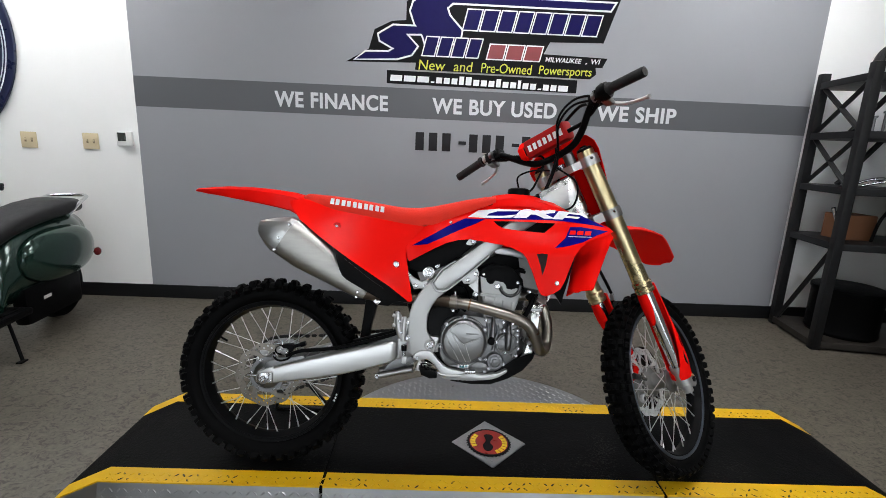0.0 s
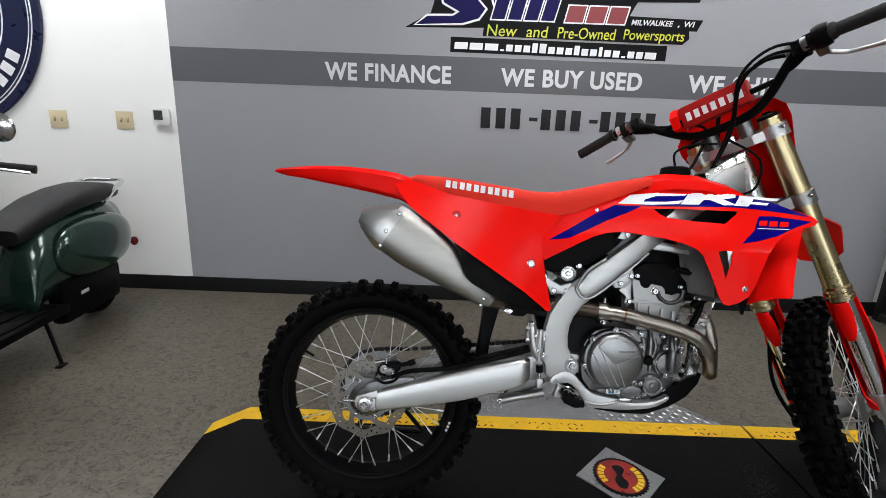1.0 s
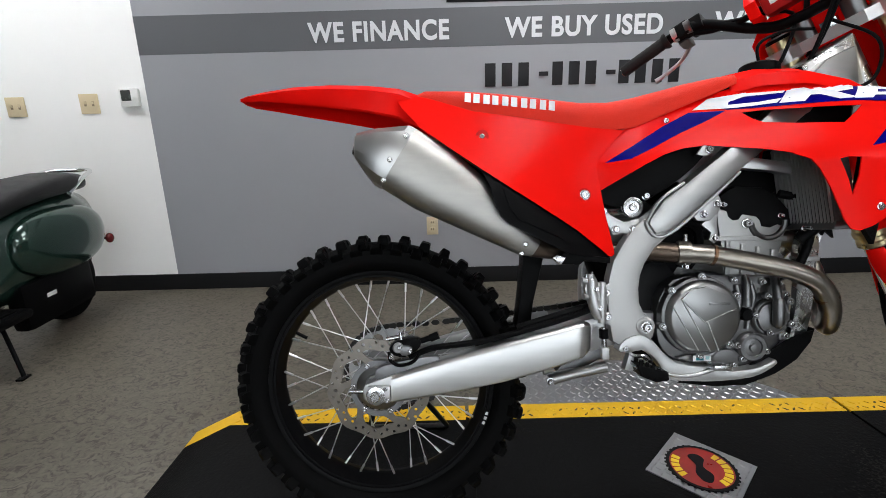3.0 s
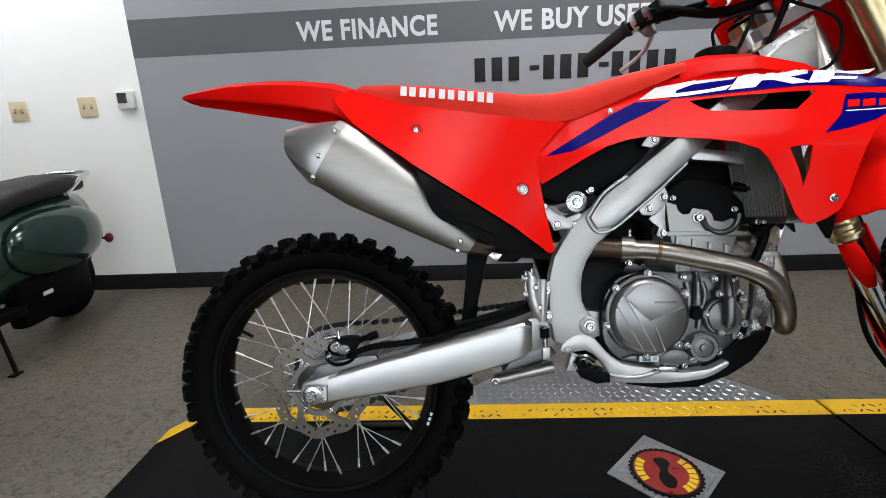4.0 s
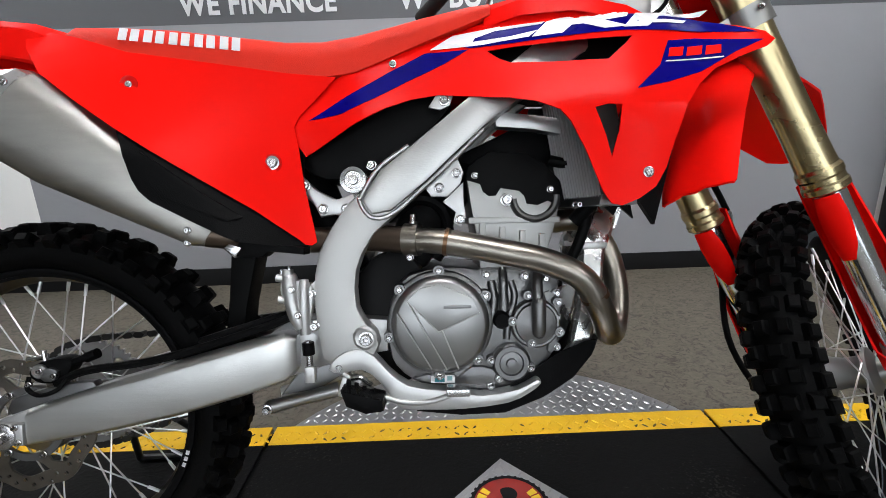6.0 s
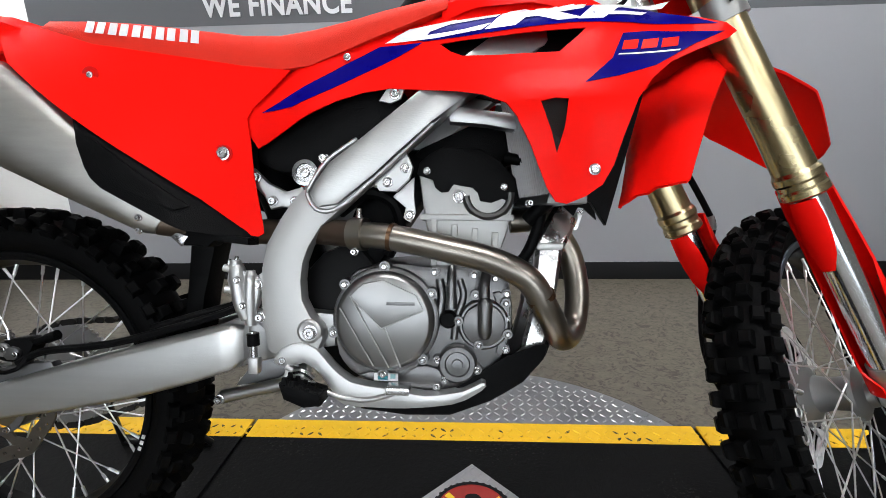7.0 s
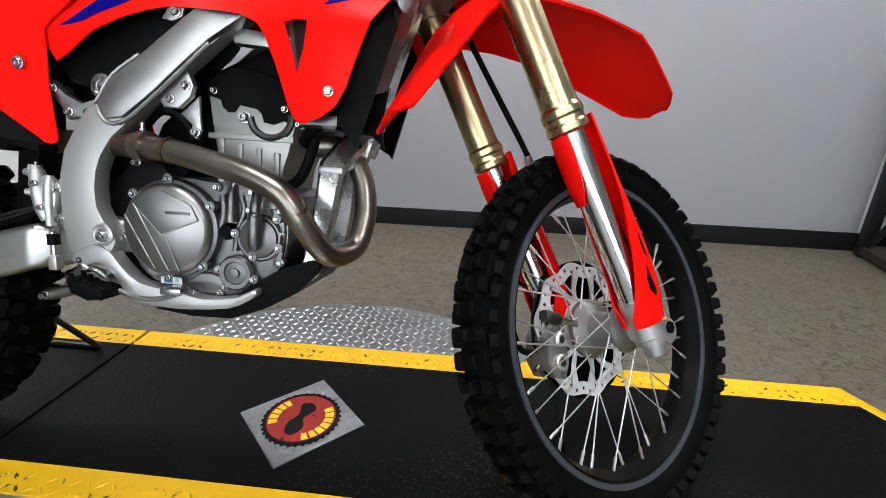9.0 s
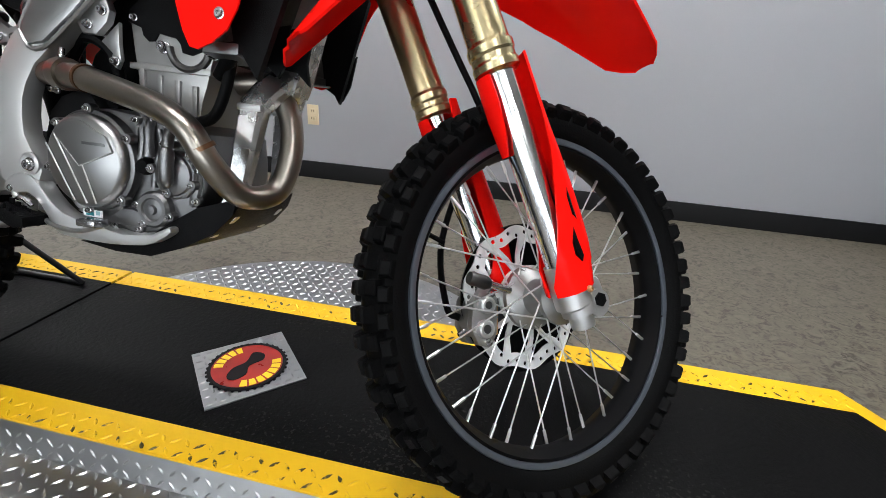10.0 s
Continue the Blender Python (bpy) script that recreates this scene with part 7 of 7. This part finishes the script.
    for x, z, w in ((0.96, 0.22, 0.19), (1.00, 0.40, 0.25), (0.99, 0.60, 0.27), (0.955, 0.78, 0.23), (0.93, 0.88, 0.15)):
        rings.append([(x, -w, z), (x + 0.05, -w * 0.6, z), (x + 0.08, 0, z), (x + 0.05, w * 0.6, z), (x, w, z), (x - 0.02, w * 0.9, z), (x + 0.03, w * 0.5, z), (x + 0.05, 0, z), (x + 0.03, -w * 0.5, z), (x - 0.02, -w * 0.9, z)])
    part("leg_shield", loft(rings), paint, sc, "painted leg shield")
    part("glove_box", box(0.86, 0.98, -0.16, 0.16, 0.50, 0.80, 0.03), M_TAN, sc, "brown glove box")
    part("front_fork", rod((1.03, 0, 0.80), (1.26, 0, 0.22), 0.03, 14), M_CAST, sc)
    part("front_tyre", turned([(0.13, -0.04), (0.18, -0.055), (0.21, -0.04), (0.222, 0), (0.21, 0.04), (0.18, 0.055), (0.13, 0.04)], (1.27, 0, 0.222), (0, 1, 0), 40), M_RUBBER, sc)
    part("front_rim", turned([(0, -0.03), (0.132, -0.04), (0.132, 0.04), (0, 0.03)], (1.27, 0, 0.222), (0, 1, 0), 32), M_CAST, sc)
    part("front_mudguard", egg(1.25, 0, 0.36, 0.22, 0.085, 0.13), paint, sc)
    # headset
    part("headset", egg(0.90, 0, 0.985, 0.14, 0.25, 0.075, pw=0.8), paint, sc, "painted headset")
    part("headlight", egg(1.03, 0, 0.99, 0.03, 0.085, 0.08), M_CHROME, sc, "chrome-rimmed headlight")
    for s in (-1, 1):
        part("grip", rod((0.86, s * 0.22, 0.985), (0.80, s * 0.36, 0.965), 0.018, 14), M_GRIP, sc, "black grip")
        part("brake_lever", tube([(0.89, s * 0.22, 0.985), (0.90, s * 0.28, 0.975), (0.85, s * 0.37, 0.955)], 0.006, 8, 4), M_STEEL, sc)
        stem = part("mirror_stem", tube([(0.90, s * 0.20, 1.03), (0.90, s * 0.25, 1.07), (0.90, s * 0.315, 1.115)], 0.006, 10, 4), M_CHROME, sc)
        b = turned([(0, 0), (0.055, 0), (0.058, 0.006), (0.050, 0.016), (0.02, 0.024), (0, 0.025)], (0.895, s * 0.325, 1.14), (0.95, 0, -0.1), 28)
        part("mirror", b, M_CHROME, sc, "round chrome mirror")
    part("kickstand", tube([(0.60, 0.12, 0.22), (0.66, 0.19, 0.12), (0.72, 0.26, 0.0085)], 0.009, 10, 3), M_BLACK, sc)
    part("stand_foot", box(0.70, 0.75, 0.245, 0.275, 0.0, 0.010, 0.003), M_BLACK, sc)
    return sc


scooter(pose(-2.55, 3.24, 0, 0, 0, -84), M_GREEN, "dark green scooter with a black seat and chrome rail")
scooter(pose(-3.36, 3.24, 0, 0, 0, -86), M_CREAM, "cream scooter with a black seat beside the green one")

# ---- shelf rack ----
RK = pose(2.70, 3.62, 0, 0, 0, -9)
M_RACK = mat("black_rack_steel", (0.010, 0.010, 0.011), 0.5, metal=0.2, vary=0.3, spec=0.35)
rack = holder("shelf_rack", RK, "tall black steel shelf rack with crossed braces", "shelf rack")
RW, RD, RH = 1.35, 0.55, 1.86
for x in (0.0, RW - 0.06):
    for y in (-RD, -0.06):
        part("post", box(x, x + 0.055, y, y + 0.055, 0, RH, 0.003), M_RACK, rack)
for z in (0.06, 0.74, 1.10, 1.455, 1.80):
    part("shelf", box(0.0, RW, -RD + 0.002, -0.004, z - 0.045, z, 0.003), M_RACK if z != 0.06 else mat("dark_shelf_board", (0.02, 0.016, 0.013), 0.5), rack, "black steel shelf" if z != 0.06 else "dark base board")


def brace(p, q):
    return part("brace", rod(p, q, 0.018, 4), M_RACK, rack)


for z0, z1 in ((1.10, 1.42), (1.455, 1.76)):
    for x0, x1 in ((0.25, 0.48), (0.70, 0.52), (0.85, 1.05), (1.28, 1.09)):
        brace((x0, -0.04, z0), (x1, -0.04, z1))
    brace((0.028, -0.50, z0), (0.028, -0.06, z1))
    brace((0.028, -0.06, z0), (0.028, -0.50, z1))
brace((0.028, -0.06, 0.06), (0.028, -0.50, 0.70))
b = tube([(0.03, -RD + 0.03, RH), (0.04, -RD + 0.03, RH + 0.05), (0.075, -RD + 0.03, RH + 0.10), (0.07, -RD + 0.03, RH + 0.14)], [0.03, 0.02, 0.01, 0.012], 8, 4)
part("finial", b, M_RACK, rack, "pointed black hook")
# what stands on the rack
drum = thing("parts_drum", turned([(0, 0), (0.205, 0), (0.215, 0.02), (0.21, 0.04), (0.21, 0.30), (0.22, 0.315), (0.22, 0.335), (0.205, 0.34), (0, 0.33)], RK @ Vector((0.33, -0.28, 0.06)), (0, 0, 1), 48), M_BLACK, "round black drum on the base of the rack", "drum")
b = tube([(0, 0, 0.012), (0.12, -0.05, 0.05), (0.30, -0.05, 0.055), (0.42, 0, 0.02)], 0.009, 10, 6)
tube([(0.02, 0.12, 0.012), (0.14, 0.08, 0.06), (0.32, 0.08, 0.05), (0.44, 0.12, 0.02)], 0.009, 10, 6, b)
for x in (0.13, 0.30):
    rod((x, -0.05, 0.052), (x + 0.01, 0.08, 0.055), 0.008, 10, b)
b.transform(RK @ Matrix.Translation((0.16, -0.42, 1.102)))
thing("crash_bar", b, M_CHROME, "bent chrome crash bar lying on the rack shelf", "crash bar")
box_ = thing("parts_box", box(-0.11, 0.11, -0.09, 0.09, 0, 0.17, 0.006), mat("orange_cardboard", (0.15, 0.06, 0.025), 0.7), "small orange-brown cardboard box on the shelf", "box")
box_.matrix_basis = RK @ pose(0.24, -0.27, 0.742, 0, 0, 12)
b = tube([(0, 0, 0.008), (0.03, 0, 0.16), (0.10, 0, 0.24), (0.19, 0, 0.13), (0.21, 0, 0.01)], 0.010, 10, 6)
b.transform(RK @ Matrix.Translation((0.28, -0.44, 0.743)))
thing("spare_tube", b, M_BLACK, "bent black tube standing on the rack shelf", "tube")
b = rod((0, 0, 0.012), (0.10, -0.01, 0.23), 0.012, 12)
b.transform(RK @ Matrix.Translation((0.10, -0.47, 0.742)) @ pose(0, 0, 0, 0, -50, 0))
thing("metal_rod", b, M_CHROME, "shiny metal rod leaning on the shelf", "rod")
for x, h in ((0.16, 0.09), (0.22, 0.12)):
    b = rod((0, 0, 0), (0, 0, h), 0.008, 10)
    rod((0, 0, h), (0, 0, h + 0.012), 0.016, 10, b)
    b.transform(RK @ Matrix.Translation((x, -0.40, 1.455)))
    thing("display_pin", b, M_CAST, "small grey metal pin standing on the shelf", "pin", "pins on the rack")
b = rod((0, 0, 0), (0, 0, 0.06), 0.02, 14)
tube([(0, 0, 0.06), (-0.03, 0, 0.12), (-0.09, 0, 0.16)], 0.007, 8, 5, b)
b.transform(RK @ Matrix.Translation((0.40, -0.40, 1.455)))
thing("spout_can", b, M_CAST, "small grey can with a black spout", "can")

# ---- sign stand ----
ss = holder("sign_stand", pose(2.97, 2.85, 0, 0, 0, -12), "grey metal stand holding a slanted black sign panel", "sign stand")
M_GREYMETAL = mat("grey_metal", (0.22, 0.23, 0.24), 0.4, metal=0.6)
for x in (0.0, 0.50):
    part("post", prism([(x, 0.0), (x + 0.045, 0.0), (x + 0.02, 0.96), (x - 0.025, 0.96)], -0.02, 0.02, 0.003), M_GREYMETAL, ss)
b = box(-0.06, 0.58, -0.012, 0.012, -0.25, 0.25, 0.004)
b.transform(Matrix.Translation((0, -0.02, 0.90)) @ pose(0, 0, 0, -35, 0, 0))
pn = part("panel", b, M_GREYMETAL, ss, "grey framed panel")
b = box(-0.04, 0.56, -0.0145, -0.010, -0.23, 0.23, 0.001)
b.transform(Matrix.Translation((0, -0.02, 0.90)) @ pose(0, 0, 0, -35, 0, 0))
part("panel_face", b, M_BLACK_VINYL, pn, "black panel face")
for k, (x0, x1, z, mm) in enumerate(((0.10, 0.16, 0.12, M_LETTER), (0.12, 0.30, 0.07, mat("green_print", (0.10, 0.35, 0.12), 0.4)), (0.12, 0.30, 0.03, M_LETTER))):
    b = box(x0, x1, -0.0165, -0.014, z, z + 0.018)
    b.transform(Matrix.Translation((0, -0.02, 0.90)) @ pose(0, 0, 0, -35, 0, 0))
    part("print_bar", b, mm, pn, smooth=0)
part("lower_panel", box(0.03, 0.50, -0.01, 0.01, 0.10, 0.62, 0.003), M_BLACK_VINYL, ss, "black lower panel")
for x0, x1, z in ((0.08, 0.12, 0.40), (0.14, 0.30, 0.40), (0.07, 0.32, 0.36)):
    part("print_bar", box(x0, x1, -0.0125, -0.009, z, z + (0.035 if z > 0.38 else 0.012)), M_LETTER, ss, smooth=0)

# ---- dark wheel of a parked machine ----
pw = holder("parked_minibike", pose(2.66, 2.32, 0, 0, 0, 12), "black small wheel and fender of a parked machine", "minibike")
part("tyre", turned([(0.09, -0.045), (0.13, -0.062), (0.165, -0.05), (0.178, 0), (0.165, 0.05), (0.13, 0.062), (0.09, 0.045)], (-0.13, 0, 0.178), (0, 1, 0), 40), M_RUBBER, pw)
part("rim", turned([(0, -0.02), (0.095, -0.04), (0.095, 0.04), (0, 0.02)], (-0.13, 0, 0.178), (0, 1, 0), 24), M_BLACK, pw)
b = sheet([(-0.32, 0.22), (-0.26, 0.33), (-0.15, 0.385), (0.0, 0.36), (0.10, 0.30), (0.02, 0.30), (-0.12, 0.335), (-0.23, 0.28)], lambda x, z: -0.05, thick=0.10, cell=0.04)
part("fender", b, mat("gloss_black_paint", (0.008, 0.008, 0.009), 0.08, coat=0.8), pw, "glossy black fender")
part("body", box(-0.02, 0.6, -0.09, 0.09, 0.22, 0.42, 0.04), M_BLACK, pw)
